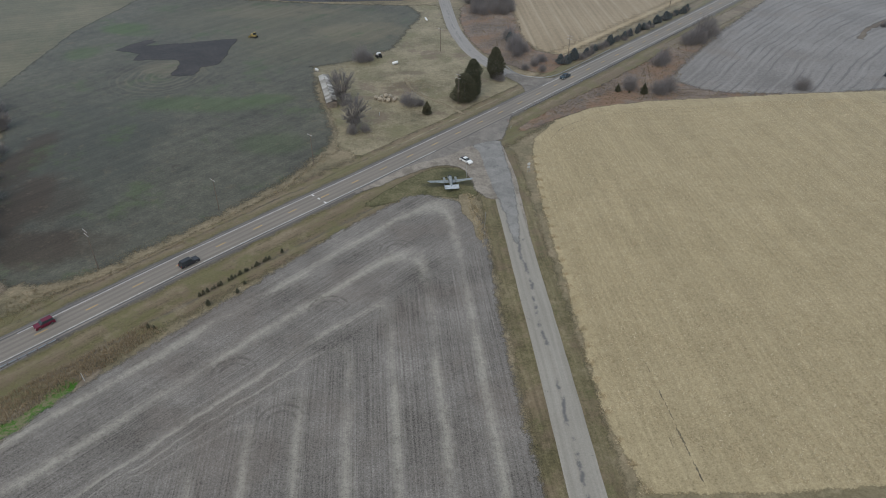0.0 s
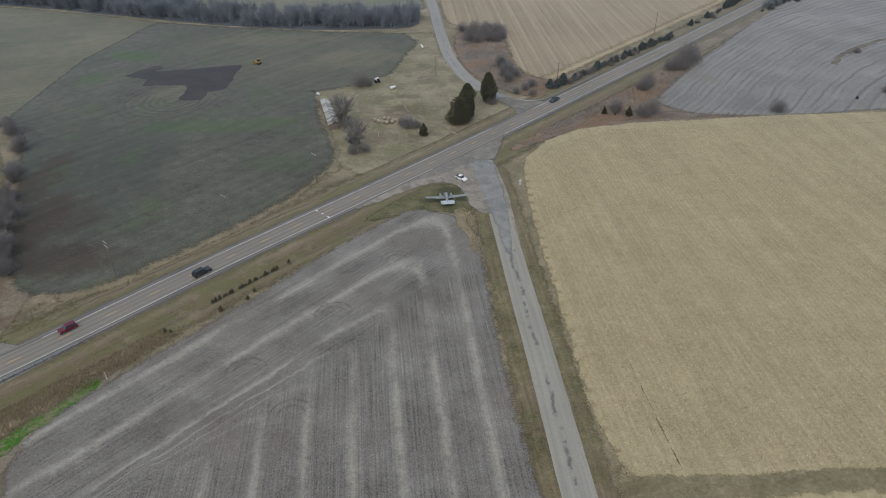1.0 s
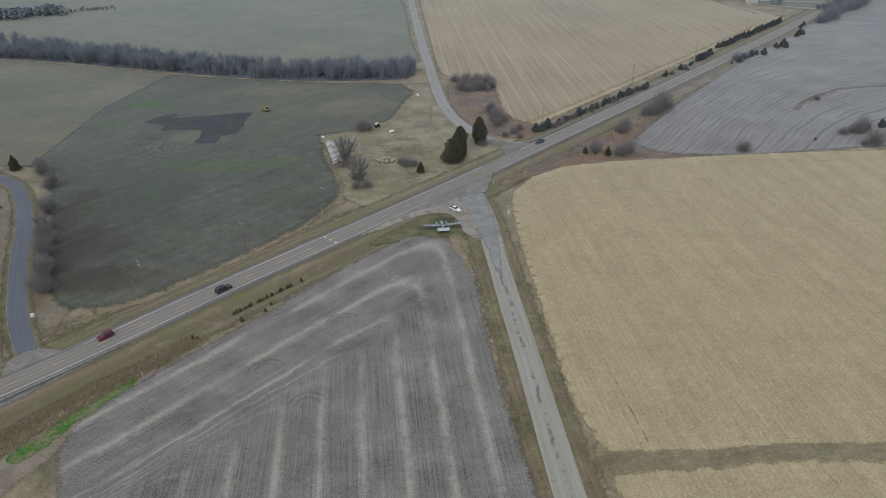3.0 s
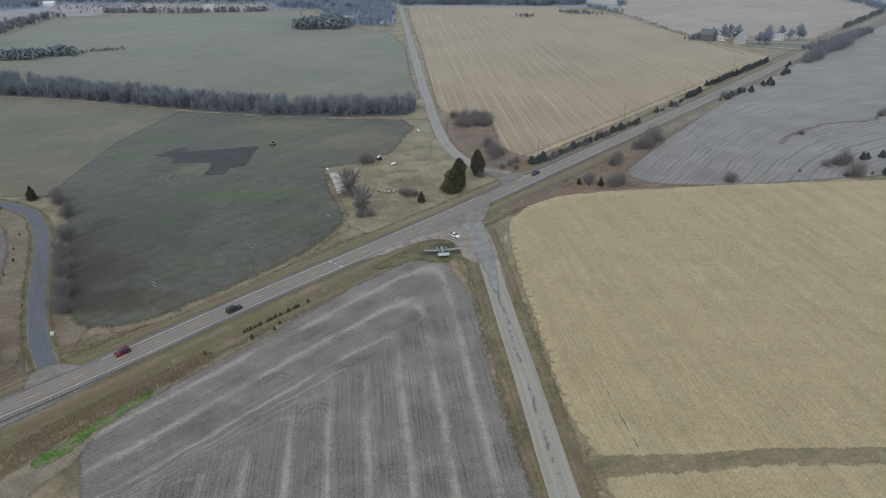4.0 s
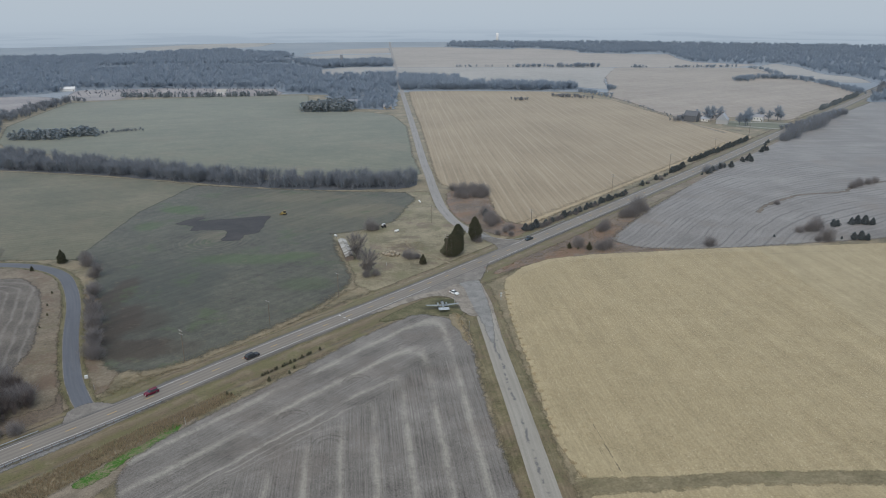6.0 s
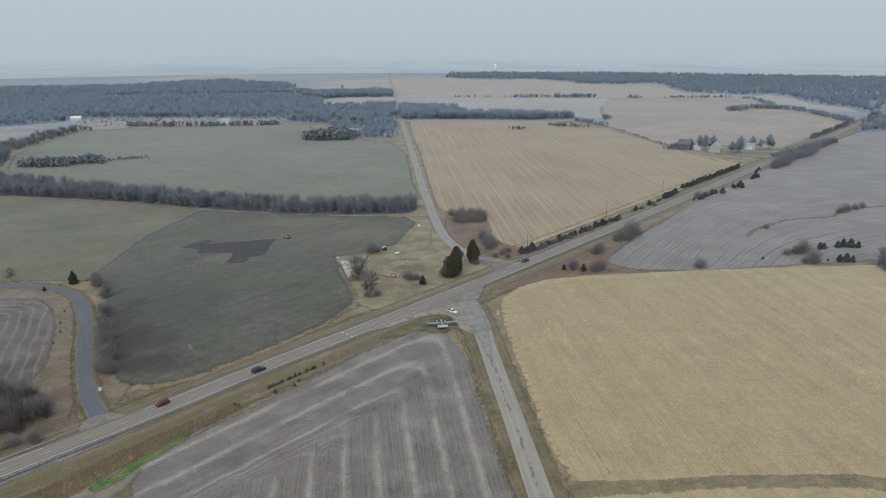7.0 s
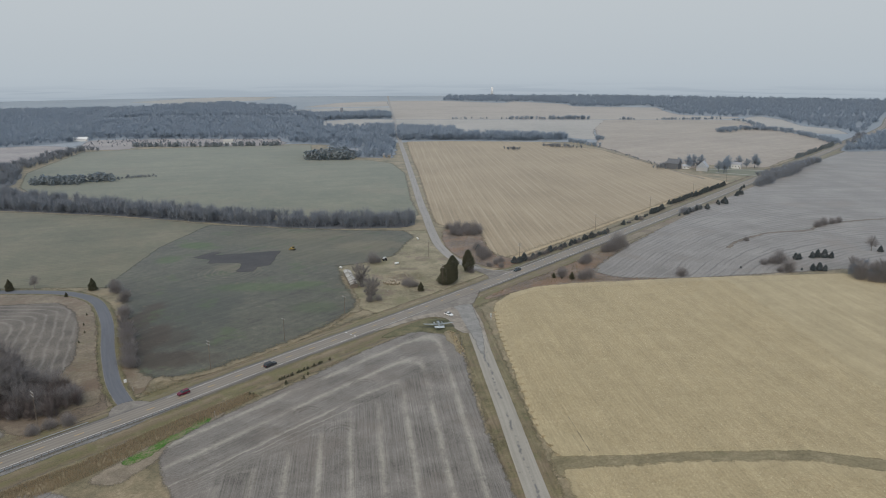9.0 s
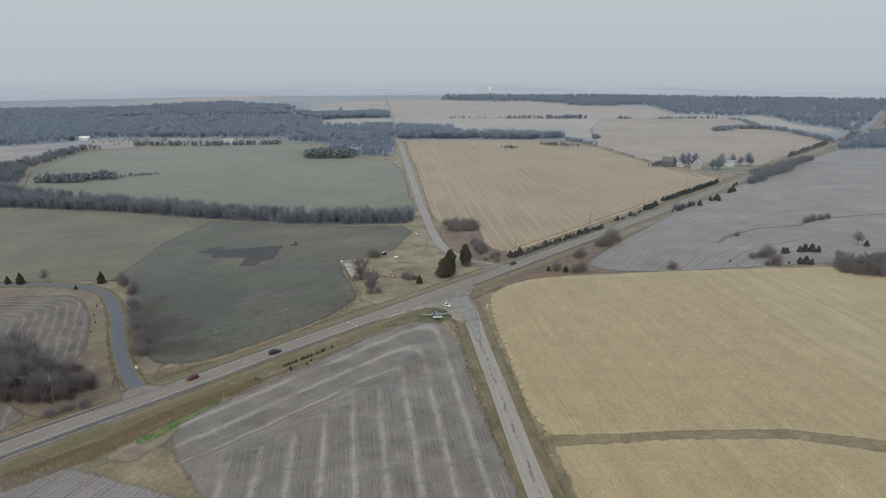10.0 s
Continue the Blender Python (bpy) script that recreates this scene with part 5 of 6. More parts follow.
thicket_shrubs = [(-153, 122, 1.1), (-158, 127, 1.2), (-164, 124, 1.2), (-168, 136, 1.2), (-176, 138, 1.2), (-170, 118, 1.1), (-163, 112, .9), (-144, 116, 1.1), (-149, 126, 1.2), (-156, 134, 1.1), (-186, 130, 1.3), (-194, 140, 1.3)]
field_shrubs = [(212, 295, 1.0), (217, 296, 1.1), (206, 293, .7), (213, 276, 1.1), (209, 277, .6), (246, 260, 1.2), (252, 257, 1.2), (259, 254, 1.3), (267, 250, 1.3), (275, 247, 1.3), (284, 244, 1.3), (293, 241, 1.3), (296, 394, .9), (303, 399, 1.0), (312, 404, 1.0), (320, 407, .8), (222, 352, .5)]
road_shrubs = [(213, 445, .7), (222, 452, .6), (231, 462, .6), (337, 576, 1.2), (343, 585, 1.2), (348, 589, 1.2), (352, 593, 1.3), (360, 604, 1.1), (374, 620, 1.2), (382, 628, 1.2), (391, 635, 1.3), (398, 641, 1.2), (406, 648, 1.3), (414, 658, 1.3), (423, 669, 1.4)]
shrubs = yard_shrubs + corner_shrubs + bank_shrubs + scrub_shrubs + creek_shrubs + thicket_shrubs + field_shrubs + road_shrubs
for i, (x, y, s) in enumerate(shrubs):
    tagged(copy_thing(shrub_c if y > 440 else (shrub_a, shrub_b)[i % 2], spot(x + rng.uniform(-1, 1), y + rng.uniform(-1, 1), rng.uniform(0, 6), s * rng.uniform(0.85, 1.15))), "grey leafless shrub with dense twigs")
for k in range(16):
    x, y = 392 + 6.4 * k, 646 + 6.6 * k
    tagged(copy_thing((shade_tree, shrub_c)[k % 2], spot(x, y, rng.uniform(0, 6), (0.55, 1.2)[k % 2] * rng.uniform(0.8, 1.1))), "bare tree along the distant highway", group="highway trees")

for k in range(30):
    x, y = rng.choice(hedge[:55])
    tagged(copy_thing(shrub_a, spot(x + rng.uniform(-2, 3), y + rng.uniform(-2, 3), rng.uniform(0, 6), rng.uniform(0.3, 0.6))), "small grey shrub between roadside cedars", group="roadside shrubs")

# small dark shrubs along the bean field
dark_shrub = cedar("dark_shrub", 60, 1.5, 1.3, "small dark shrub in the roadside ditch", 260)
tagged(dark_shrub, category="shrub", group="ditch shrubs")
dark_shrub.matrix_basis = spot(-58, 133.5, 0, 1.2)
for k in range(22):
    t = (k + rng.uniform(-0.3, 0.3)) / 21
    if 0.33 < t < 0.37:
        continue
    tagged(copy_thing(dark_shrub, spot(-61 + 14.2 * t, 137.3 + 15.8 * t, rng.uniform(0, 6), rng.uniform(0.35, 0.85))), "small dark shrub in the roadside ditch")
for x, y in ((-52, 138.5), (-51, 142), (-70, 125), (-68.6, 125), (-44, 156), (-166, 200), (-158, 178), (-171, 214), (-161, 190)):
    copy_thing(dark_shrub, spot(x, y, rng.uniform(0, 6), rng.uniform(0.5, 0.8)))


# ---- woods: uncountable trees, one mesh each ----
def inside(x, y, poly):
    hit = False
    for i in range(len(poly)):
        (x1, y1), (x2, y2) = poly[i - 1], poly[i]
        if (y1 > y) != (y2 > y) and x < (x2 - x1) * (y - y1) / (y2 - y1) + x1:
            hit = not hit
    return hit


def scatter(poly, count, seed):
    rnd = random.Random(seed)
    xs, ys = [p[0] for p in poly], [p[1] for p in poly]
    out = []
    tries = 0
    while len(out) < count and tries < count * 40:
        tries += 1
        x, y = rnd.uniform(min(xs), max(xs)), rnd.uniform(min(ys), max(ys))
        if inside(x, y, poly):
            out.append((x, y))
    return out


def template_bare(seed, blades, width):
    """A one-metre-high leafless tree of blades."""
    rnd = random.Random(seed)
    v, f = [], []
    sliver(v, f, Vector((0, 0, 0)), Vector((0, 0, 0.8)), 0.018, rnd)
    for _ in range(blades):
        a = rnd.uniform(0, 2 * math.pi)
        h = rnd.uniform(0.12, 0.62)
        r0 = rnd.uniform(0, 0.1)
        p = Vector((math.cos(a) * r0, math.sin(a) * r0, h))
        out = rnd.uniform(0.1, 0.38)
        q = Vector((math.cos(a) * out, math.sin(a) * out, min(1.0, h + rnd.uniform(0.12, 0.42))))
        sliver(v, f, p, q, width * rnd.uniform(0.5, 1.3), rnd)
    return np.array(v), np.array(f)


def template_clump(seed, shards, narrow=1.0):
    """A one-metre-high ragged crown of leaf or twig shards."""
    rnd = random.Random(seed)
    v, f = [], []
    for _ in range(shards):
        a, h = rnd.uniform(0, 2 * math.pi), rnd.random()
        r = 0.42 * narrow * math.sin(math.pi * min(1, 0.18 + h * 0.8)) * rnd.uniform(0.4, 1.1)
        p = Vector((math.cos(a) * r, math.sin(a) * r, h * 0.9))
        e = Vector((rnd.gauss(0, 1), rnd.gauss(0, 1), rnd.gauss(0, 1) + 0.6)).normalized() * 0.17
        s = e.cross(Vector((rnd.gauss(0, 1), rnd.gauss(0, 1), rnd.gauss(0, 1)))).normalized() * 0.09
        i = len(v)
        v += [tuple(p - s), tuple(p + s), tuple(p + e)]
        f.append((i, i + 1, i + 2))
    return np.array(v), np.array(f)


def stuff(name, templates, places, low, high, material, label, category, seed=0, squash=1.0, base=0.0):
    """Many copies of the templates joined into one mesh."""
    rs = np.random.RandomState(seed)
    vs, fs, n = [], [], 0
    for i, (x, y) in enumerate(places):
        v, f = templates[rs.randint(len(templates))]
        a, h = rs.uniform(0, 6.283), rs.uniform(low, high)
        w = h * rs.uniform(0.8, 1.25) * squash
        c, s = math.cos(a), math.sin(a)
        q = np.stack([(v[:, 0] * c - v[:, 1] * s) * w + x, (v[:, 0] * s + v[:, 1] * c) * w + y, v[:, 2] * h + base], 1)
        vs.append(q)
        fs.append(f + n)
        n += len(v)
    vs, fs = np.concatenate(vs), np.concatenate(fs)
    me = bpy.data.meshes.new(name)
    me.vertices.add(len(vs))
    me.vertices.foreach_set("co", vs.astype(np.float32).ravel())
    me.loops.add(len(fs) * 3)
    me.loops.foreach_set("vertex_index", fs.astype(np.int32).ravel())
    me.polygons.add(len(fs))
    me.polygons.foreach_set("loop_start", np.arange(0, len(fs) * 3, 3, dtype=np.int32))
    me.polygons.foreach_set("loop_total", np.full(len(fs), 3, dtype=np.int32))
    me.update()
    me.validate()
    me.materials.append(material)
    return tagged(new(name, me), label, category, kind="stuff")


SIDE_WOOD = [(-520, 530), (-470, 565), (-420, 598), (-456, 682), (-484, 705), (-560, 735), (-720, 730), (-860, 700), (-760, 620), (-640, 560)]
BELT = [(-700, 500), (-520, 505), (-369, 476), (-315, 465), (-263, 453), (-210, 436), (-160, 419), (-113, 405), (-68, 398), (-14, 401), (-10, 412), (-11, 430),
        (-76, 424), (-120, 429), (-182, 452), (-297, 496), (-433, 560), (-560, 600), (-700, 640)]
tagged(sheet("wood_floor_belt", BELT, 0.09, haze_tinted_wood_floor, 1.0, 2, 8), "leaf-littered floor of the creek wood, tinted haze blue", "ground", kind="structure")
bare = [template_bare(70 + i, 150, 0.008) for i in range(5)]
stuff("corner_thicket", bare, scatter([(243, 268), (250, 258), (262, 247), (330, 220), (400, 188), (400, 225), (300, 268), (262, 280)], 420, 25), 4.0, 11.0, haze_wood_twig, "dense grey thicket at the field corner", "trees", 2)
stuff("creek_thicket", bare, scatter([(-146, 112), (-160, 106), (-200, 118), (-210, 150), (-186, 168), (-166, 150), (-152, 134)], 110, 26) + scatter([(-129, 119), (-138, 129), (-147, 132), (-161, 135), (-172, 122), (-160, 108), (-146, 107), (-135, 107)], 260, 27), 2.5, 8.0, creek_twig, "dense grey creek-bottom thicket", "trees", 3)
tagged(sheet("wood_floor_west", SIDE_WOOD, 0.1, haze_tinted_wood_floor, 1.5, 2, 10), "leaf-littered floor of the western wood, tinted haze blue", "ground", kind="structure")
stuff("western_wood", bare, scatter(SIDE_WOOD, 1100, 35), 7.0, 14.0, haze_wood_twig, "bare wood beyond the pasture, twigs tinted haze blue", "trees", 6)
stuff("creek_wood", bare, scatter(BELT, 3600, 5), 4.5, 14.0, haze_wood_twig, "belt of bare creek-side trees, twigs tinted haze blue", "trees", 1)
clump = [template_bare(80 + i, 90, 0.017) for i in range(4)]
cone = [template_clump(90 + i, 60, 0.6) for i in range(3)]
highway_far = [p for p in HIGHWAY if p.x > 500][::3]
CLEARING = [(904, 1343), (942, 1342), (884, 1260), (854, 1248)]


def distant_wood(poly, count, seed, low=9.0, high=16.0):
    """A far wood on its own floor, kept off the highway and out of the clearing."""
    # floor and twigs both carry the painted haze blue
    tagged(sheet("wood_floor_distant", poly, 0.11, haze_floor, 4.0, 2, 12, rim=8.0), "floor of a distant wood painted haze blue", "ground", kind="structure")
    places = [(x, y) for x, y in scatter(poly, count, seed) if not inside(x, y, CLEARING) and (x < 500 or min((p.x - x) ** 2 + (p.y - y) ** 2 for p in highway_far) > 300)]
    stuff("distant_wood", clump, places, low, high, haze_far_twig, "distant bare wood with haze blue painted into its twigs", "trees", seed, 1.5)


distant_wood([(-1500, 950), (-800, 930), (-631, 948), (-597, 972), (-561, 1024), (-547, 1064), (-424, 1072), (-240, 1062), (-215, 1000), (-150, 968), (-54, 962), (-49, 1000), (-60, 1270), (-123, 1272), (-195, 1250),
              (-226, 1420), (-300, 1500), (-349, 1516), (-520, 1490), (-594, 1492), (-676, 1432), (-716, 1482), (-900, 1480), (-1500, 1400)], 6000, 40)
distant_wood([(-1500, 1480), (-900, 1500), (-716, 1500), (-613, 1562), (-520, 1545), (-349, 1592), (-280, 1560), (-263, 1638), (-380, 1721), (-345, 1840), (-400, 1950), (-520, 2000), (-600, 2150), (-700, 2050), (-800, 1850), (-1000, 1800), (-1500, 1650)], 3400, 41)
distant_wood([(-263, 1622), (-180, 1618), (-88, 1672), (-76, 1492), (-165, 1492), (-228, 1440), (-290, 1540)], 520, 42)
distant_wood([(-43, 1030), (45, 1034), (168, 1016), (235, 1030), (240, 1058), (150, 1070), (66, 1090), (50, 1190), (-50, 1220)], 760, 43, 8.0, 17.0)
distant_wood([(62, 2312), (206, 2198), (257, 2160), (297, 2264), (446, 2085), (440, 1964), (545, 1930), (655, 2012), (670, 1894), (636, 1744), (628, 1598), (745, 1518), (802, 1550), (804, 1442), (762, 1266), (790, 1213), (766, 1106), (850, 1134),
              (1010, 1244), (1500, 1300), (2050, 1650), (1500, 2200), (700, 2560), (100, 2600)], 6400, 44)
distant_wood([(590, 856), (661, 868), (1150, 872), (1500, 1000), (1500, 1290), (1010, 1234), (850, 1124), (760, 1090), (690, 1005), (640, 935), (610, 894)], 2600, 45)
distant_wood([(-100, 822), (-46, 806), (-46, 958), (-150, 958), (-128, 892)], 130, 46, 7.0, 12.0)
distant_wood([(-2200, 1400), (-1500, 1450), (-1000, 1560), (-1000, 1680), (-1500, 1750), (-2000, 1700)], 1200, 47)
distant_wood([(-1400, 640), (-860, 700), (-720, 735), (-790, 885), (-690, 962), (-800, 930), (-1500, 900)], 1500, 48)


def row(points, count, jitter, seed):
    rnd = random.Random(seed)
    line = spline(points, 5)
    return [(p.x + rnd.gauss(0, jitter), p.y + rnd.gauss(0, jitter)) for p in (rnd.choice(line) for _ in range(count))]


def hedgerow(points, count, jitter, low, high, seed):
    # hedges beyond y 1000 take the paler twig colour with more haze painted in
    stuff("hedgerow", clump, row(points, count, jitter, seed), low, high, haze_wood_twig if points[0][1] < 1000 else haze_far_twig, "distant hedgerow of bare trees and brush", "hedge", seed, 1.3)


hedgerow([(179, 1468), (260, 1466)], 34, 4, 5, 11, 0)
hedgerow([(270, 1464), (363, 1460)], 60, 5, 5, 13, 1)
hedgerow([(440, 1442), (462, 1439)], 14, 3, 5, 10, 2)
hedgerow([(509, 1437), (580, 1440), (660, 1448)], 44, 3, 5, 9, 3)
hedgerow([(538, 1142), (573, 1186), (620, 1196), (662, 1160)], 150, 7, 6, 11, 4)
hedgerow([(662, 1160), (659, 1085), (652, 1019), (641, 959)], 120, 5, 5, 10, 5)
hedgerow([(684, 1414), (680, 1338), (642, 1207)], 50, 5, 5, 10, 6)
hedgerow([(282, 1024), (286, 1020)], 10, 3, 8, 12, 7)
hedgerow([(235, 1000), (246, 965), (256, 935)], 44, 6, 4, 9, 8)
hedgerow([(183, 937), (200, 926), (219, 912)], 36, 4, 4, 8, 9)
hedgerow([(122, 897), (132, 895)], 16, 4, 4, 7, 10)
hedgerow([(62, 1480), (140, 1478)], 14, 4, 4, 8, 11)
hedgerow([(258, 935), (275, 800), (290, 690)], 34, 2, 1.5, 3.5, 12)
hedgerow([(-489, 701), (-488, 748), (-491, 823), (-492, 905)], 150, 8, 6, 12, 13)
hedgerow([(-339, 638), (-320, 650), (-303, 660)], 60, 4, 1.5, 4, 14)
hedgerow([(277, 700), (290, 716), (312, 722), (330, 716)], 50, 4, 4, 9, 15)
hedgerow([(372, 636), (420, 684), (470, 730), (500, 760)], 90, 4, 5, 9, 16)
hedgerow([(640, 920), (700, 1000), (760, 1090)], 50, 6, 5, 10, 17)
stuff("young_trees", clump, scatter([(-498, 925), (-441, 960), (-329, 962), (-219, 972), (-232, 1045), (-363, 1066), (-540, 1040)], 240, 50), 2.0, 5.0, haze_wood_twig, "plantation of young bare trees, twigs tinted haze blue", "trees", 50, 1.2)
stuff("conifer_row", cone, row([(-441, 955), (-329, 953), (-222, 964)], 170, 3, 77), 4, 8, haze_cedar_leaf, "row of dark young conifers along a field edge", "trees", 4, 1.0)
stuff("conifer_row", cone, row([(-400, 612), (-380, 612), (-362, 624)], 110, 5, 79) + row([(-352, 630), (-340, 633)], 44, 3, 80), 6, 10, haze_cedar_leaf, "clump of dark cedars in the wheat field", "trees", 6, 1.2)
stuff("conifer_row", cone, row([(-147, 796), (-126, 802), (-106, 798)], 120, 5, 78) + row([(-140, 815), (-112, 830), (-104, 812)], 90, 6, 81), 8, 14, haze_cedar_leaf, "dark conifers sheltering a farmstead", "trees", 5, 1.2)


# ---- stalks and tufts ----
def blades(seed, n, width, lean=0.5):
    rnd = random.Random(seed)
    v, f = [], []
    for _ in range(n):
        a = rnd.uniform(0, 2 * math.pi)
        p = Vector((rnd.uniform(-0.3, 0.3), rnd.uniform(-0.3, 0.3), 0))
        q = p + Vector((math.cos(a) * lean * rnd.random(), math.sin(a) * lean * rnd.random(), rnd.uniform(0.6, 1.0)))
        sliver(v, f, p, q, width, rnd)
    return np.array(v), np.array(f)


tuft = [blades(100 + i, 7, 0.07) for i in range(3)]
litter = [blades(110 + i, 3, 0.22, 1.8) for i in range(4)]
ditch = [(-97, 88), (-93, 95), (-88, 104), (-79, 115), (-70, 126), (-67, 123), (-76, 112), (-84, 101), (-88, 92)]
stuff("reed_bed", tuft, scatter([(-135, 58), (-112, 80), (-98, 98), (-90, 107), (-81, 116), (-71, 127), (-66, 124), (-75, 112), (-84, 102), (-92, 91), (-106, 72), (-126, 52)], 9000, 6), 0.4, 1.2, reed, "tall brown reeds in the highway ditch", "reeds", 7, 0.35)
stuff("dry_brush", tuft, scatter([(5.5, 188), (9, 188), (12, 172), (13.5, 158), (11, 158), (9.5, 170)], 240, 8), 0.4, 0.9, straw, "pale straw brush at the field corner", "grass", 8, 0.9)
stuff("corn_stalks", litter, scatter([(35, 100), (34, 131), (32, 179), (32, 209), (36, 228), (60, 250), (120, 258), (170, 262), (170, 62), (120, 82), (60, 81)], 60000, 9), 0.12, 0.3, straw, "cut corn stalks and leaves on the stubble", "stubble", 9, 1.3, 0.1)
stuff("corn_stalks", litter, row([(31.2, 212), (31, 179), (33, 131), (34, 99), (37.6, 80)], 2600, 0.55, 44), 0.12, 0.3, straw, "stray corn stalks along the field edge", "stubble", 29, 1.3, 0.06)
stuff("corn_stalks", litter, scatter([(40, 70), (80, 73), (140, 62), (170, 40), (150, 0), (44, 0)], 16000, 19), 0.12, 0.32, straw, "cut corn stalks and leaves on the stubble", "stubble", 19, 1.3, 0.1)
scrub_tufts = scatter([(12, 392), (38, 390), (38, 340), (45, 312), (50, 299), (42, 290), (26, 306), (15, 335)], 1500, 12)
scrub_tufts += scatter([(28, 234), (45, 256), (70, 280), (118, 336), (128, 330), (104, 292), (96, 272), (148, 266), (80, 260), (57, 254), (42, 244)], 3200, 13)
creek_tufts = scatter([(-114, 130), (-124, 158), (-138, 190), (-152, 222), (-156, 214), (-142, 178), (-128, 150), (-118, 130)], 900, 18) + scatter([(-118, 112), (-134, 142), (-160, 200), (-168, 196), (-152, 158), (-150, 140), (-165, 132), (-158, 110), (-140, 98)], 2600, 14)
stuff("scrub_grass", tuft, scrub_tufts, 0.25, 0.7, grass_tuft, "rough brown grass and scrub", "grass", 10, 1.0)
stuff("yard_brush", tuft, scatter([(-30, 274), (-22, 284), (-14, 286), (-6, 280), (-3, 272), (-10, 266), (-20, 268)], 800, 27) + scatter([(-46, 296), (-40, 306), (-28, 306), (-30, 298)], 300, 28), 0.12, 0.38, grass_tuft, "patches of brown dead weeds in the farmyard", "grass", 13, 1.2)
stuff("creek_grass", tuft, creek_tufts, 0.12, 0.4, grass_tuft, "rough dry creek-bank grass", "grass", 12, 1.0)
stuff("rough_grass", tuft, scatter([(-116, 130), (-103, 142), (-66, 178), (-44, 214), (-38, 212), (-62, 168), (-98, 130), (-104, 124)], 3600, 16), 0.15, 0.4, grass_tuft, "rough dry grass tufts", "grass", 11, 1.2)


# ---- aeroplane on display ----
def loft(bm, rings):
    """Skin between rings of equal length, closed at both ends."""
    rows = [[bm.verts.new(p) for p in ring] for ring in rings]
    n = len(rows[0])
    for a, b in zip(rows, rows[1:]):
        for k in range(n):
            bm.faces.new((a[k], a[(k + 1) % n], b[(k + 1) % n], b[k]))
    bm.faces.new(rows[0][::-1])
    bm.faces.new(rows[-1])
    bmesh.ops.recalc_face_normals(bm, faces=bm.faces[:])
    return bm


def oval(y, rx, rz, z, n=14):
    return [(math.cos(2 * math.pi * k / n) * rx, y, z + math.sin(2 * math.pi * k / n) * rz) for k in range(n)]


def wing_ring(x, y, z, chord, thick):
    prof = ((0.0, 0.0), (0.1, 0.5), (0.35, 0.6), (0.7, 0.3), (1.0, 0.0), (0.7, -0.12), (0.35, -0.3), (0.1, -0.28))
    return [(x, y - p * chord, z + q * thick) for p, q in prof]


def aeroplane():
    base = tagged(new("aeroplane"), "weathered silver twin-engined propeller aeroplane standing on grass", "aeroplane")
    bm = loft(bmesh.new(), [oval(y, rx, rz, z) for y, rx, rz, z in ((2.6, .1, .1, 1.9), (2.35, .38, .4, 1.9), (1.9, .58, .62, 1.9), (1.4, .7, .85, 1.95), (0.6, .72, .9, 1.95),
                                                                    (-.6, .66, .84, 1.9), (-1.7, .5, .66, 1.65), (-2.7, .34, .44, 1.4), (-3.6, .2, .26, 1.25), (-4.1, .06, .1, 1.2))])
    body = part("fuselage", bm, wing_grey, base, "dull silver fuselage", True)
    bm = loft(bmesh.new(), [oval(y, rx, rz, z, 10) for y, rx, rz, z in ((1.85, .2, .05, 2.45), (1.55, .5, .28, 2.5), (1.05, .58, .38, 2.55), (.6, .45, .2, 2.65))])
    part("cockpit_window", bm, glass_dark, body, "dark cockpit glazing", True)
    for s in (-1, 1):
        for k in range(3):
            part("cabin_window", box(bmesh.new(), (0.06, 0.5, 0.36), (s * 0.69, 0.5 - k * 0.7, 2.2), bevel=0.02), glass_dark, body)
        bm = loft(bmesh.new(), [wing_ring(s * x, y, z, c, t) for x, y, z, c, t in ((.5, .55, 1.35, 1.7, .4), (2.6, .45, 1.45, 1.5, .34), (5.0, .25, 1.7, 1.1, .24), (6.7, .1, 1.9, .8, .15), (7.25, -.05, 1.95, .4, .07))])
        wing = part("wing", bm, wing_grey, base, "tapered silver wing", False)
        part("aileron", box(bmesh.new(), (2.6, .26, .05), (s * 5.4, -.83, 1.77), Matrix.Rotation(s * radians(-7), 4, "Z") @ Matrix.Rotation(s * radians(-6), 4, "Y"), 0.01), cowl_grey, wing, "grey control surface")
        bm = loft(bmesh.new(), [oval(y, r, r, 1.85, 12) for y, r in ((2.1, .28), (2.05, .38), (1.6, .42), (1.0, .4), (.2, .28), (-.6, .06))])
        bmesh.ops.translate(bm, verts=bm.verts[:], vec=(s * 1.8, -.7, -.15))
        nac = part("engine_nacelle", bm, wing_grey, base, "round grey engine cowling", True)
        bm = tube(bmesh.new(), (s * 1.8, 1.3, 1.7), (s * 1.8, 1.7, 1.7), .16, .05, 10)
        for a in (78, 258):
            t = Matrix.Translation((s * 1.8, 1.55, 1.7)) @ Matrix.Rotation(radians(a), 4, "Y")
            box(bm, (.16, .05, 1.0), t @ Vector((0, 0, .55)), Matrix.Rotation(radians(a), 4, "Y"), 0.01)
        part("propeller", bm, rubber, nac, "two-bladed dark propeller")
        leg = part("landing_gear", tube(bmesh.new(), (s * 1.8, .7, .42), (s * 1.8, .7, 1.4), .08, .08), cowl_grey, base, "grey landing gear leg")
        part("tyre", tube(bmesh.new(), (s * 1.8 - .13, .7, .42), (s * 1.8 + .13, .7, .42), .42, .42, 18), rubber, leg, "black rubber tyre")
        bm = loft(bmesh.new(), [[(s * 2.25 + q * .05, -2.9 - p * c, z) for p, q in ((0, 0), (.3, 1), (1, 0), (.3, -1))] for z, c in ((.75, .5), (1.0, .95), (1.5, 1.15), (1.85, .95), (2.1, .4))])
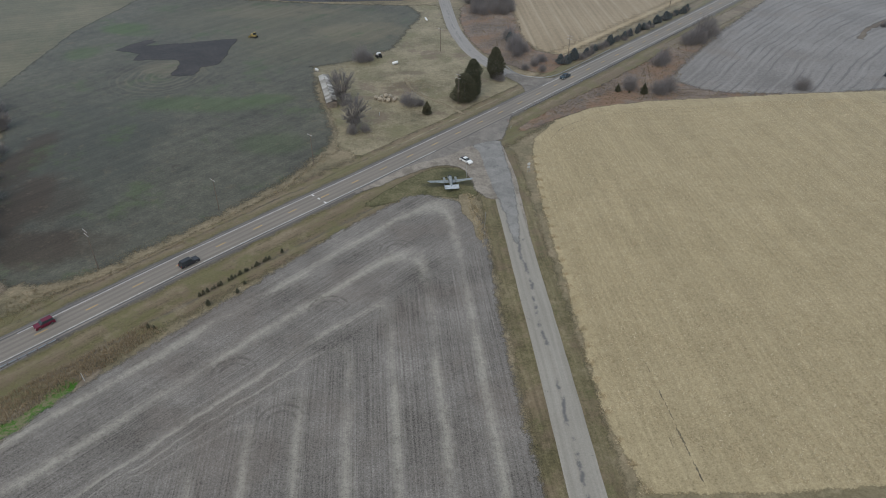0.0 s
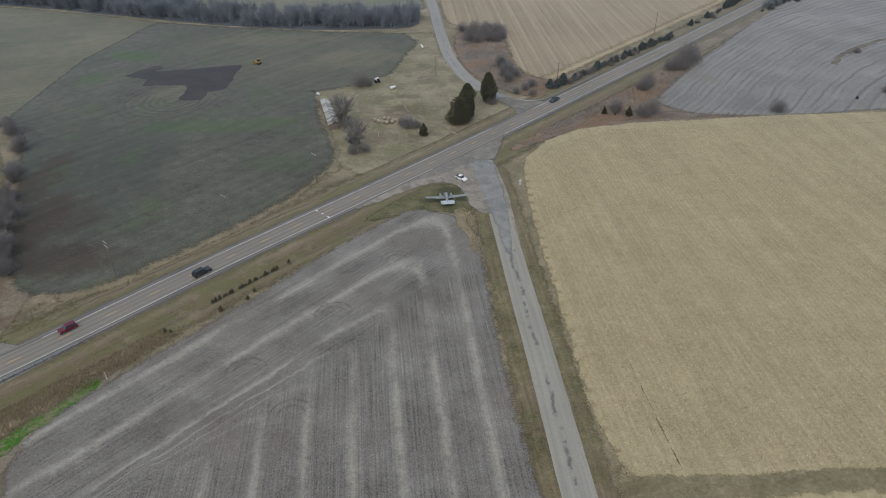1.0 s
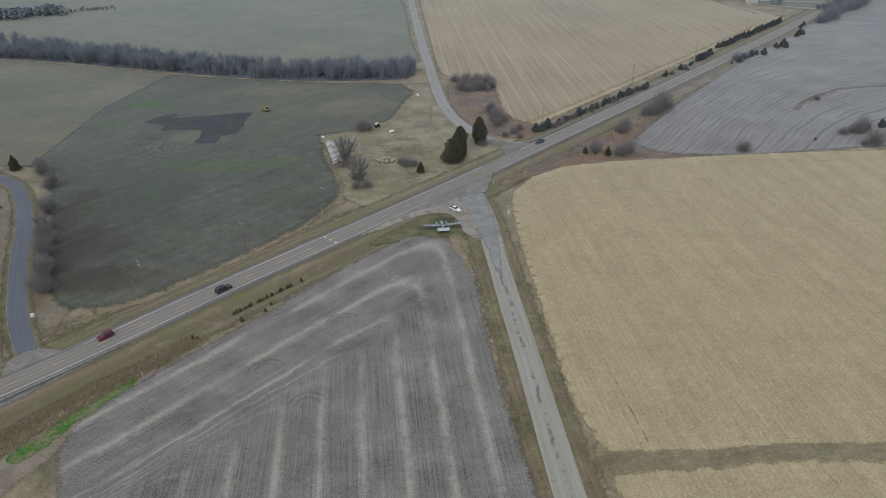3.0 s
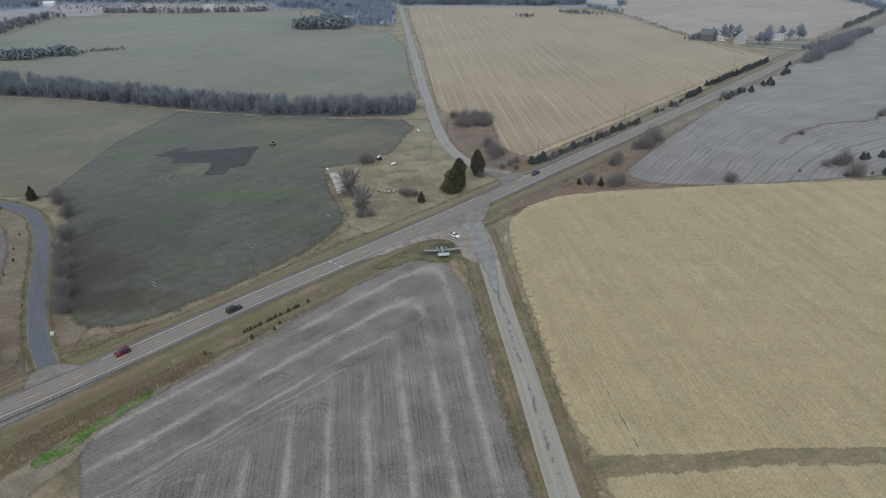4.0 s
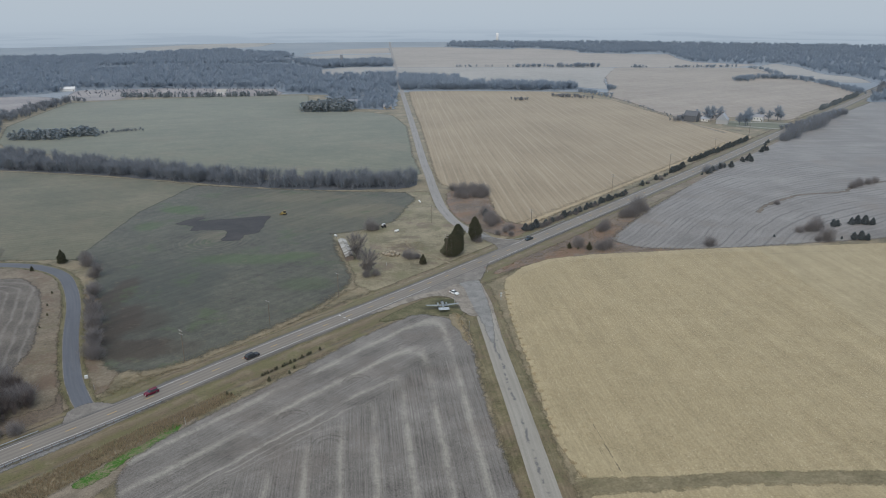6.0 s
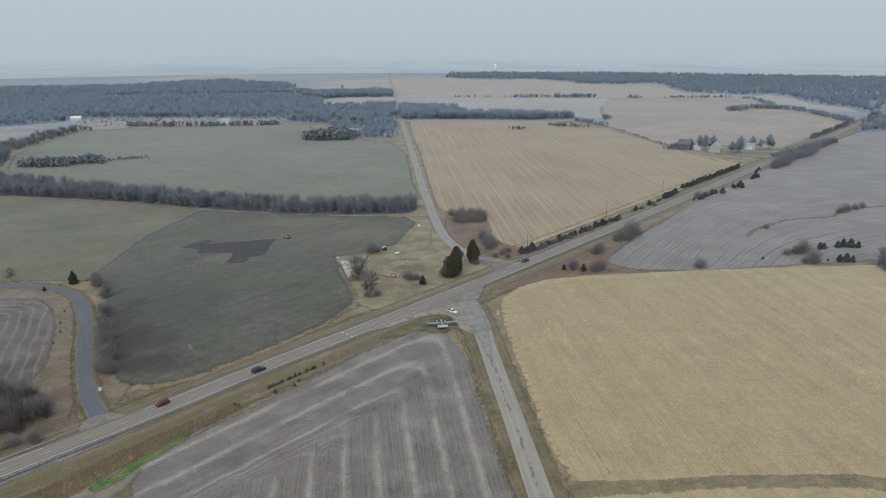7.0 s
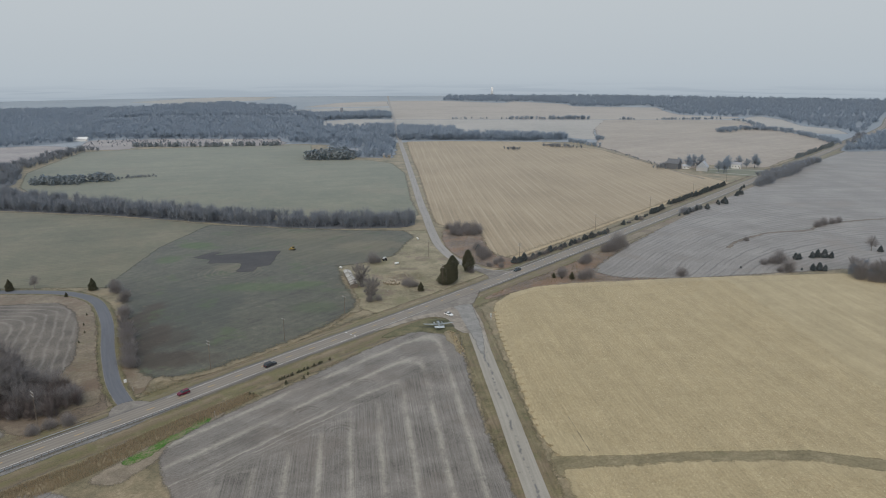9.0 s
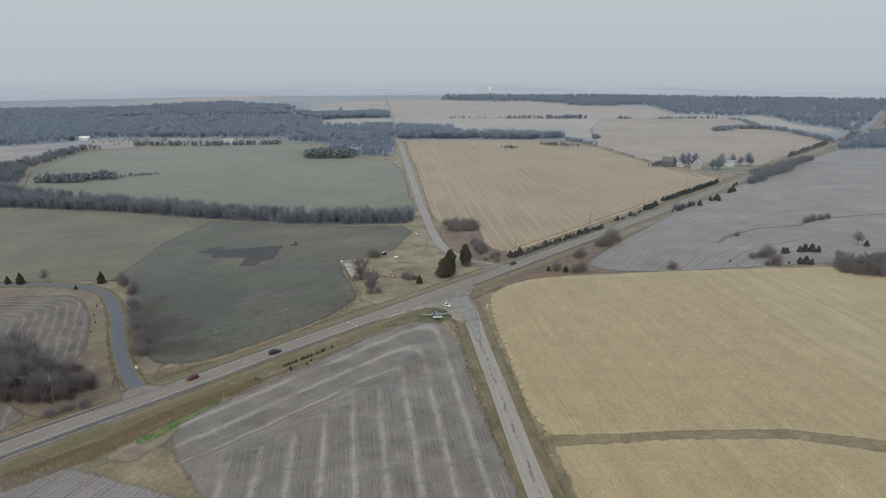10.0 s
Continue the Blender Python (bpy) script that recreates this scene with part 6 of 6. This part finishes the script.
        part("tail_fin", bm, cowl_grey, base, "oval grey tail fin")
    bm = loft(bmesh.new(), [wing_ring(x, -2.6, 1.42, 1.5, .2) for x in (-2.3, -1.2, 0, 1.2, 2.3)])
    tail = part("tailplane", bm, silver_skin, base, "bright silver tailplane")
    part("elevator", box(bmesh.new(), (4.4, .7, .06), (0, -4.45, 1.3), Matrix.Rotation(radians(10), 4, "X"), 0.015), silver_skin, tail)
    part("tail_wheel", tube(bmesh.new(), (-.06, -3.8, .2), (.06, -3.8, .2), .2, .2, 12), rubber, base, "small black tail wheel")
    part("tail_strut", tube(bmesh.new(), (0, -3.7, .25), (0, -3.6, 1.1), .05, .05), cowl_grey, base)
    return base


plane = aeroplane()
plane.matrix_basis = pose(2.3, 193.2, 0.03, 0, 0, 8)
tagged(sheet("plane_lawn", [(-14, 193), (-7, 200.5), (1, 204.5), (7.5, 202.5), (10, 197), (11, 187), (8, 185.5), (-6, 187), (-16, 183), (-24, 180)], 0.06, wing_shade_lawn, 0.3, 8, 2, rim=2.6), "mown grass island with wing shadows painted under the aeroplane", "grass", kind="structure")


# ---- vehicles ----
def car(name, paint, length, width, height, kind, label, roof=None):
    """A road car with body, glasshouse, wheels and lamps; it points along +y."""
    base = tagged(new(name), label, "car")
    L, W = length / 2, width / 2
    bonnet = 0.55 * height + 0.12
    if kind == "pickup":
        side = ((L, .45), (L - .05, bonnet * .92), (L * .45, bonnet), (-L * .98, bonnet), (-L, .5))
        cab = ((L * .42, bonnet - .03), (L * .18, height), (-L * .22, height), (-L * .3, bonnet - .03))
    elif kind == "suv":
        side = ((L, .42), (L - .06, bonnet * .88), (L * .42, bonnet), (-L * .96, bonnet + .02), (-L, .5))
        cab = ((L * .45, bonnet - .03), (L * .14, height), (-L * .82, height - .04), (-L * .97, bonnet - .03))
    else:
        side = ((L, .38), (L - .08, bonnet * .8), (L * .38, bonnet), (-L * .6, bonnet + .04), (-L * .97, bonnet * .95), (-L, .42))
        cab = ((L * .42, bonnet - .03), (L * .06, height), (-L * .38, height - .02), (-L * .72, bonnet + .0))

    def prism(points, w0, w1, low):
        bm = bmesh.new()
        zs = [p[1] for p in points]
        ring = lambda s: [bm.verts.new((s * (w1 if z > sum(zs) / len(zs) and low is None else w0), y, z)) for y, z in points]
        floor_ = [(points[-1][0], low), (points[0][0], low)] if low is not None else []
        pts_l = ring(-1) + [bm.verts.new((-w0 * .96, y, z)) for y, z in floor_]
        pts_r = ring(1) + [bm.verts.new((w0 * .96, y, z)) for y, z in floor_]
        bm.faces.new(pts_l)
        bm.faces.new(pts_r[::-1])
        for i in range(len(pts_l)):
            j = (i + 1) % len(pts_l)
            bm.faces.new((pts_l[i], pts_r[i], pts_r[j], pts_l[j]))
        bmesh.ops.recalc_face_normals(bm, faces=bm.faces[:])
        bmesh.ops.bevel(bm, geom=bm.edges[:], offset=.07, segments=2, affect="EDGES", profile=.6)
        return bm

    body = part("body", prism(side, W, W, .22), paint, base)
    part("glasshouse", prism(cab, W * .93, W * .74, None), glass_dark, base, "dark tinted windows")
    y0, y1 = cab[1][0], cab[2][0]
    part("roof", box(bmesh.new(), (W * 1.5, y0 - y1 + .16, .07), (0, (y0 + y1) / 2, height + .0), None, .03), roof or paint, base)
    if kind == "pickup":
        part("cargo_bed", box(bmesh.new(), (W * 1.6, L * .6, .04), (0, -L * .64, bonnet + .005), None, .01), rubber, base, "black cargo bed liner")
    for sx in (-1, 1):
        for y in (L * .62, -L * .6):
            tyre = part("wheel", tube(bmesh.new(), (sx * (W - .2), y, .33), (sx * (W + .01), y, .33), .33, .33, 16), rubber, base, "black tyre")
            part("rim", tube(bmesh.new(), (sx * (W - .02), y, .33), (sx * (W + .025), y, .33), .2, .18, 12), chrome, tyre, "silver wheel rim")
        part("headlight", box(bmesh.new(), (.36, .1, .16), (sx * (W - .28), L - .03, .68), None, .02), lamp_glass, base, "clear headlight")
        part("tail_light", box(bmesh.new(), (.3, .08, .2), (sx * (W - .25), -L + .02, .78), None, .02), tail_red, base, "red tail light")
        part("mirror", box(bmesh.new(), (.2, .12, .14), (sx * (W + .08), L * .3, bonnet + .08), None, .03), paint, base)
    return base


def lane_spot(x, offset, forward=True):
    """On the highway at that x, offset to its left."""
    nrm = normals(HIGHWAY)
    i = min(range(len(HIGHWAY)), key=lambda k: abs(HIGHWAY[k].x - x))
    a, b = (HIGHWAY[i], HIGHWAY[i + 1]) if HIGHWAY[i].x <= x else (HIGHWAY[i - 1], HIGHWAY[i])
    p = a.lerp(b, (x - a.x) / (b.x - a.x)) + nrm[i] * offset
    d = b - a
    return Matrix.Translation((p.x, p.y, 0.3)) @ Matrix.Rotation(math.atan2(d.y, d.x) - math.pi / 2 + (0 if forward else math.pi), 4, "Z")


white_car = car("parked_car", white_paint, 4.9, 1.85, 1.45, "sedan", "white sedan parked on the gravel pull-off")
white_car.matrix_basis = pose(7.8, 208.2, 0.26, 0, 0, 222)
part("number_stripe", box(bmesh.new(), (1.9, .5, .02), (0, -1.9, 1.0), None, .005), black_paint, white_car, "black rear panel")
red_car = car("red_car", red_paint, 4.6, 1.85, 1.65, "suv", "dark red sport utility car on the highway")
red_car.matrix_basis = lane_spot(-93.5, 1.8, False)
black_car = car("black_car", black_paint, 5.4, 1.95, 1.85, "suv", "black sport utility car on the highway")
black_car.matrix_basis = lane_spot(-69, -1.8, True)
pickup = car("pickup_truck", teal_paint, 5.6, 1.95, 1.85, "pickup", "dark blue pickup truck on the highway")
pickup.matrix_basis = lane_spot(53, 1.8, False)


# ---- guard rails ----
def guard_rail(points, side_name, side):
    line = spline(points, 1.9)
    nrm = normals(line)
    base = tagged(new("guard_rail"), side_name, "guard rail")
    prof = ((.0, .42), (.07, .48), (.0, .55), (.07, .62), (.0, .68))
    verts, faces = [], []
    for p, n in zip(line, nrm):
        for k in (0, 1):
            for o, z in prof if k == 0 else prof[::-1]:
                q = p + n * (side * (o + (.02 if k else 0)))
                verts.append((q.x, q.y, z + .12))
    w = 10
    for i in range(len(line) - 1):
        for j in range(w):
            a, b = i * w + j, i * w + (j + 1) % w
            faces.append((a, b, b + w, a + w))
    beam = new("beam", mesh_of("beam", verts, faces, galvanised))
    beam.parent = base
    tagged(beam, "grey corrugated steel beam")
    post_mesh = mesh_of("post", [(x, y, z) for z in (-.1, .78) for x, y in ((-.08, -.08), (.08, -.08), (.08, .08), (-.08, .08))],
                        [(0, 3, 2, 1), (4, 5, 6, 7), (0, 1, 5, 4), (1, 2, 6, 5), (2, 3, 7, 6), (3, 0, 4, 7)], pole_wood)
    for p, n in zip(line, nrm):
        q = p - n * (side * .12)
        ob = new("post", post_mesh)
        ob.location = (q.x, q.y, 0.06)
        ob.parent = base
    return base


def beside(x0, x1, offset):
    nrm = normals(HIGHWAY)
    return [((p + n * offset).x, (p + n * offset).y) for p, n in zip(HIGHWAY, nrm) if x0 <= p.x <= x1][::2]


guard_rail(beside(24, 140, -5.7), "long galvanised guard rail on wooden posts beside the highway", 1)
guard_rail([(27.5, 297), (31, 288.5), (36, 284.2), (43, 283), (49, 286.2)] + beside(53, 84, 5.7), "galvanised guard rail curving round the country road corner", -1)
guard_rail(beside(-150, -90, -5.6), "galvanised guard rail above the reedy ditch", 1)
guard_rail(beside(-180, -114, 5.6), "galvanised guard rail above the creek", -1)


# ---- poles and posts ----
def utility_pole(height=11.5, arms=1, label="weathered wooden utility pole with a crossarm"):
    base = tagged(new("utility_pole"), label, "utility pole")
    part("pole", tube(bmesh.new(), (0, 0, -.1), (0, 0, height), .17, .11, 8), pole_wood, base)
    for k in range(arms):
        z = height - .5 - k * 1.3
        arm = part("crossarm", box(bmesh.new(), (2.5, .12, .14), (0, .16, z), None, .01), pale_wood, base, "pale weathered crossarm")
        for x in (-1.1, -.4, .4, 1.1):
            part("insulator", tube(bmesh.new(), (x, .16, z + .06), (x, .16, z + .26), .05, .03, 6), galvanised, arm, "grey insulator")
    return base


pole_one = utility_pole()
pole_one.matrix_basis = spot(-43, 206.5, 2.4)
pole_two = utility_pole(12.5, 2, "wooden utility pole with two crossarms")
pole_two.matrix_basis = spot(-91.5, 149, 2.4)
for x, y in ((-67, 178), (-1, 317)):
    tagged(copy_thing(pole_one, spot(x, y, 2.4, 0.95)), group="utility poles")
for x, y in ((6, 256.5), (55.5, 302), (124, 388), (187, 457), (250, 526), (312, 597), (-138, 105)):
    tagged(copy_thing(pole_two, spot(x, y, 2.4, 1.0)), group="utility poles")


def marker_post(h, mat_, label, cap=None):
    base = tagged(new("marker_post"), label, "post")
    part("shaft", tube(bmesh.new(), (0, 0, -.05), (0, 0, h), .06, .05, 8), mat_, base)
    part("cap", tube(bmesh.new(), (0, 0, h), (0, 0, h + .12), .09, .07, 8), cap or mat_, base)
    return base


marker_post(2.4, siding_white, "white plastic marker post at the field edge").matrix_basis = pose(-78, 108, 0.03, 6, 0, 0)
marker_post(6.5, galvanised, "slim grey flagpole beside the aeroplane").matrix_basis = pose(7.6, 197.8, 0.03)
marker_post(5.0, galvanised, "slim grey post at the field corner").matrix_basis = pose(12.0, 168.5, 0.03, -2, 2, 0)
marker_post(1.6, galvanised, "short grey marker post by the blacktop").matrix_basis = pose(-115, 129.5, 0.03)
marker_post(1.2, siding_white, "short white marker post beside the ditch").matrix_basis = pose(-24, 246, 0.03)


marker_post(0.9, orange_plastic, "short orange marker at the junction corner").matrix_basis = pose(24.2, 239.5, 0.1)
marker_post(0.9, siding_white, "short white marker at the junction corner").matrix_basis = pose(24.8, 234.5, 0.1, 12, 0, 40)


def road_sign():
    base = tagged(new("road_sign"), "road signs on posts seen from behind", "sign")
    for x in (-.3, .3):
        part("sign_post", box(bmesh.new(), (.08, .08, 3.4), (x, 0, 1.6), None, .01), galvanised, base)
    bm = bmesh.new()
    bmesh.ops.create_cone(bm, cap_ends=True, segments=8, radius1=.55, radius2=.55, depth=.03, matrix=Matrix.Translation((0, .07, 2.9)) @ Matrix.Rotation(radians(90), 4, "X") @ Matrix.Rotation(radians(22.5), 4, "Z"))
    part("sign_plate", bm, siding_white, base, "pale sign plate")
    part("lower_plate", box(bmesh.new(), (.9, .03, .7), (0, .07, 1.8), None, .01), siding_white, base, "pale lower plate")
    return base


road_sign().matrix_basis = pose(28, 201.5, 0.03, 0, 0, 10)


# ---- farmyard ----
def old_shed():
    base = tagged(new("old_shed"), "long low derelict shed with a pale weathered roof", "shed")
    L, W, H = 29.0, 4.2, 2.3
    for s in (-1, 1):
        part("long_wall", box(bmesh.new(), (.14, L - .6, H), (s * (W / 2 - .2), 0, H / 2), None, .02), shed_wall, base)
        part("end_wall", box(bmesh.new(), (W - .6, .14, H), (0, s * (L / 2 - .35), H / 2), None, .02), shed_wall, base)
    part("ridge_beam", box(bmesh.new(), (.16, L - .2, .16), (0, 0, 3.0), None, .02), pole_wood, base)
    rnd = random.Random(9)
    roof = tagged(new("roof"), "pale weathered roof sheets, some slipped")
    roof.parent = base
    slope = math.atan2(.75, W / 2)
    for s in (-1, 1):
        for k in range(16):
            y = -L / 2 + .9 + k * 1.81
            if k == 0 and s == 1:
                continue
            t = Matrix.Rotation(s * (slope + rnd.uniform(-.05, .03)), 4, "Y") @ Matrix.Rotation(rnd.uniform(-.03, .03), 4, "Z")
            part("roof_sheet", box(bmesh.new(), (2.35, 1.86, .05), (s * W / 4, y, 2.66 + rnd.uniform(-.05, .05)), t, .01), roof_tin, roof)
    return base


old_shed().matrix_basis = pose(-46.3, 267, 0.03, 0, 0, 14.5)


def bale(label):
    base = tagged(new("hay_bale"), label, "hay bale", "bale pile")
    bm = tube(bmesh.new(), (-.75, 0, .78), (.75, 0, .78), .82, .82, 18)
    bmesh.ops.bevel(bm, geom=[e for e in bm.edges if len(e.link_faces) == 2 and any(len(f.verts) > 6 for f in e.link_faces)], offset=.15, segments=2, affect="EDGES")
    for v in bm.verts:
        v.co += Vector((rng.uniform(-.05, .05), rng.uniform(-.05, .05), rng.uniform(-.06, .03)))
    part("straw_roll", bm, bale_straw, base)
    return base


first_bale = bale("weathered round hay bale in a loose pile")
first_bale.matrix_basis = pose(-25, 260, 0.02, 0, 0, 20)
for x, y, z, a in ((-23.2, 259.6, .02, 50), (-21.5, 258.8, .02, 10), (-24.3, 261.8, .02, 80), (-22.4, 261.4, .02, 30), (-20.6, 260.6, .02, 65), (-19.3, 259.2, .02, 40), (-22.6, 260.3, 1.3, 25), (-20.8, 259.6, 1.25, 70), (-18.6, 261.0, .02, 5), (-26.6, 261.4, .02, 33)):
    copy_thing(first_bale, pose(x, y, z, 0, 0, a))


def bulldozer():
    base = tagged(new("bulldozer"), "yellow bulldozer parked on the green field", "bulldozer")
    part("body", box(bmesh.new(), (1.5, 3.0, 1.1), (0, .2, 1.2), None, .1), digger_yellow, base)
    part("engine_hood", box(bmesh.new(), (1.1, 1.5, .6), (0, 1.1, 1.95), None, .08), digger_yellow, base)
    cab = part("cab", box(bmesh.new(), (1.4, 1.3, 1.3), (0, -.5, 2.35), None, .08), glass_dark, base, "dark glazed cab")
    part("cab_roof", box(bmesh.new(), (1.6, 1.5, .12), (0, -.5, 3.05), None, .04), digger_yellow, cab)
    for s in (-1, 1):
        part("track", box(bmesh.new(), (.5, 3.6, .9), (s * 1.0, 0, .45), None, .25), rubber, base, "black crawler track")
        part("push_arm", box(bmesh.new(), (.14, 2.2, .18), (s * 1.35, 1.5, .6), None, .02), digger_yellow, base)
    part("blade", box(bmesh.new(), (3.4, .15, 1.1), (0, 2.6, .6), Matrix.Rotation(radians(-8), 4, "X"), .03), digger_yellow, base, "scuffed yellow dozer blade")
    return base


bulldozer().matrix_basis = pose(-91.5, 337, 0.1, 0, 0, 75) @ Matrix.Scale(0.85, 4)


def tractor():
    base = tagged(new("tractor"), "small old tractor with a white hood in the grass", "tractor")
    part("hood", box(bmesh.new(), (.8, 1.9, .7), (0, .8, 1.25), None, .08), siding_white, base)
    part("chassis", box(bmesh.new(), (.6, 3.0, .4), (0, .3, .8), None, .05), black_paint, base)
    part("canopy", box(bmesh.new(), (1.5, 1.6, .1), (0, -.6, 2.4), None, .03), siding_white, base, "white sun canopy")
    part("canopy_frame", box(bmesh.new(), (1.2, .08, 1.5), (0, -1.2, 1.7), None, .02), black_paint, base)
    for s in (-1, 1):
        part("rear_wheel", tube(bmesh.new(), (s * .75, -.6, .75), (s * 1.15, -.6, .75), .75, .75, 18), rubber, base, "large black tyre")
        part("front_wheel", tube(bmesh.new(), (s * .6, 1.5, .4), (s * .82, 1.5, .4), .4, .4, 14), rubber, base, "small black tyre")
    return base


tractor().matrix_basis = pose(-29, 309, 0.02, 0, 0, 30)


def tank(name, label, length, radius, mat_):
    base = tagged(new(name), label, "tank")
    bm = loft(bmesh.new(), [oval(y, r, r, radius + .3, 14) for y, r in ((-length / 2, radius * .4), (-length / 2 + .2, radius), (length / 2 - .2, radius), (length / 2, radius * .4))])
    part("barrel", bm, mat_, base, "", True)
    for y in (-length * .3, length * .3):
        part("cradle", box(bmesh.new(), (radius * 1.6, .15, .5), (0, y, .24), None, .02), galvanised, base)
    return base


tank("gas_tank", "white cylindrical gas tank in dry grass", 3.0, .6, white_paint).matrix_basis = pose(-21, 300, 0.02, 0, 0, -50)
tank("gas_tank", "small white tank beside the old shed", 2.0, .55, siding_white).matrix_basis = pose(-54.5, 292, 0.02, 0, 0, 40)
tank("gas_tank", "long white tank beside the country road", 4.6, .45, white_paint).matrix_basis = pose(-8.5, 364, 0.02, 0, 0, 12)


def utility_box(label):
    base = tagged(new("utility_box"), label, "utility box")
    part("cabinet", box(bmesh.new(), (1.0, .7, 1.1), (0, 0, .65), None, .04), siding_white, base)
    part("plinth", box(bmesh.new(), (1.2, .9, .14), (0, 0, .07), None, .02), gravel, base, "concrete plinth")
    part("door_panel", box(bmesh.new(), (.8, .03, .85), (0, -.36, .65), None, .01), siding_white, base)
    return base


utility_box("white metal utility box beside the blacktop").matrix_basis = pose(-121, 137, 0.03, 0, 0, 20)


# ---- distant farmsteads ----
pale_shingle = plain("pale_shingle", (0.36, 0.39, 0.43), 0.85, vary=0.12, scale=1.0)
barn_dark = plain("weathered_dark_barn", (0.13, 0.14, 0.155), 0.9, vary=0.2, scale=1.0)
farm_green = earth("farm_green", [(0.12, 0.128, 0.085), (0.15, 0.156, 0.105), (0.185, 0.182, 0.128)], 14, 1.0)
siding_grey = plain("grey_siding", (0.4, 0.41, 0.42), 0.7, vary=0.08)
pale_drive = plain("pale_drive_gravel", (0.4, 0.4, 0.38), 0.95, vary=0.15, scale=0.5)
def house(name, L, W, H, wall_mat, roof_mat, label, category="house", windows=3, chimney=True, rise=0.32):
    base = tagged(new(name), label, category)
    part("wall", box(bmesh.new(), (L, W, H), (0, 0, H / 2), None, .03), wall_mat, base)
    rise = W * rise
    bm = bmesh.new()
    vs = [bm.verts.new(p) for p in ((-L / 2 - .4, -W / 2 - .4, H - .1), (L / 2 + .4, -W / 2 - .4, H - .1), (L / 2 + .4, W / 2 + .4, H - .1), (-L / 2 - .4, W / 2 + .4, H - .1), (-L / 2 - .4, 0, H + rise), (L / 2 + .4, 0, H + rise))]
    for f in ((0, 1, 5, 4), (2, 3, 4, 5), (0, 4, 3), (1, 2, 5), (3, 2, 1, 0)):
        bm.faces.new([vs[i] for i in f])
    roof = part("roof", bm, roof_mat, base)
    if chimney:
        part("chimney", box(bmesh.new(), (.8, .8, 1.8), (L * .2, .6, H + rise), None, .03), shed_wall, roof)
    for k in range(windows):
        x = -L / 2 + L * (k + .7) / (windows + .4)
        win = part("window", box(bmesh.new(), (1.1, .1, 1.3), (x, -W / 2 - .03, H * .55), None, .01), siding_white, base)
        part("pane", box(bmesh.new(), (.9, .06, 1.1), (x, -W / 2 - .07, H * .55), None, .01), glass_dark, win)
    part("door", box(bmesh.new(), (1.0, .1, 2.05), (L * .42, -W / 2 - .03, 1.03), None, .01), shed_wall, base, "dark entrance door")
    return base


house("farmhouse", 15, 12, 4.4, siding_grey, pale_shingle, "farmhouse with a broad pale grey shingle roof", rise=0.55).matrix_basis = pose(322, 686, 0, 0, 0, 62)
house("barn", 14, 10, 6.5, barn_dark, barn_dark, "dark weathered barn beside bare trees", "barn", 0, False, 0.5).matrix_basis = pose(294, 703, 0, 0, 0, -40)
house("farm_shed", 9, 6, 3.0, siding_white, pale_shingle, "small white farm shed", "shed", 2, False).matrix_basis = pose(309, 702, 0, 0, 0, -20)
house("farmhouse", 11, 8, 4.8, siding_white, shingle_grey, "white farmhouse among bare trees").matrix_basis = pose(369, 702, 0, 0, 0, -35)
house("farmhouse", 12, 8, 4.5, siding_white, shingle_grey, "white farmhouse sheltered by conifers").matrix_basis = pose(-100, 858, 0, 0, 0, 5)
house("farm_shed", 10, 7, 3.5, siding_tan, shingle_grey, "tan farm shed near the country road", "shed", 2, False).matrix_basis = pose(-52, 815, 0, 0, 0, 0)
house("machine_shed", 21, 9, 4, siding_white, siding_white, "long white metal machine shed", "shed", 0, False).matrix_basis = pose(-556, 1036, 0, 0, 0, 10)
house("machine_shed", 14, 9, 4.5, siding_white, roof_tin, "pale metal farm building", "shed", 0, False).matrix_basis = pose(-306, 985, 0, 0, 0, 5)
for x, y, s in ((303, 712, .8), (316, 716, 1.0), (325, 722, .95), (338, 664, 1.05), (344, 672, 1.1), (335, 672, .9), (350, 690, .8), (360, 706, 1.0), (374, 708, .95), (380, 700, .8), (390, 700, 1.15), (396, 704, .7), (312, 700, .7), (-70, 822, .8), (-60, 835, .8), (-84, 846, .7)):
    tagged(copy_thing(shade_tree, spot(x, y, rng.uniform(0, 6), s)), "large bare shade tree round a farmstead")
land("farm_lawn", [(318, 672), (334, 700), (360, 700), (396, 684), (372, 646), (352, 644), (330, 660)], 0.06, farm_green, "green farmyard lawn")
for line in ([(396, 680), (380, 686), (355, 690), (332, 695)], [(372, 642), (360, 650), (346, 658), (330, 668)]):
    tagged(ribbon("farm_drive", spline(line, 5), [(-1.6, .12), (1.6, .12)], pale_drive, .3, 2), "pale gravel farm drive", "road", kind="structure")


def water_tower():
    base = tagged(new("water_tower"), "tall white standpipe water tower in the haze", "water tower")
    part("shaft", tube(bmesh.new(), (0, 0, -1), (0, 0, 34), 4.6, 4.4, 24), siding_white, base, "", True)
    bm = loft(bmesh.new(), [[(math.cos(k * math.pi / 12) * r, math.sin(k * math.pi / 12) * r, z) for k in range(24)] for r, z in ((4.4, 34), (3.6, 35.4), (1.6, 36.2))])
    part("dome_roof", bm, siding_white, base)
    return base


water_tower().matrix_basis = pose(262, 2600, 0)


def silo():
    base = tagged(new("silo"), "dark concrete farm silo in the haze", "silo")
    part("barrel", tube(bmesh.new(), (0, 0, -1), (0, 0, 20), 3.2, 3.2, 20), shingle_grey, base)
    part("dome", tube(bmesh.new(), (0, 0, 20), (0, 0, 22), 3.2, .8, 20), galvanised, base)
    return base


silo().matrix_basis = pose(-197, 1590, 0)
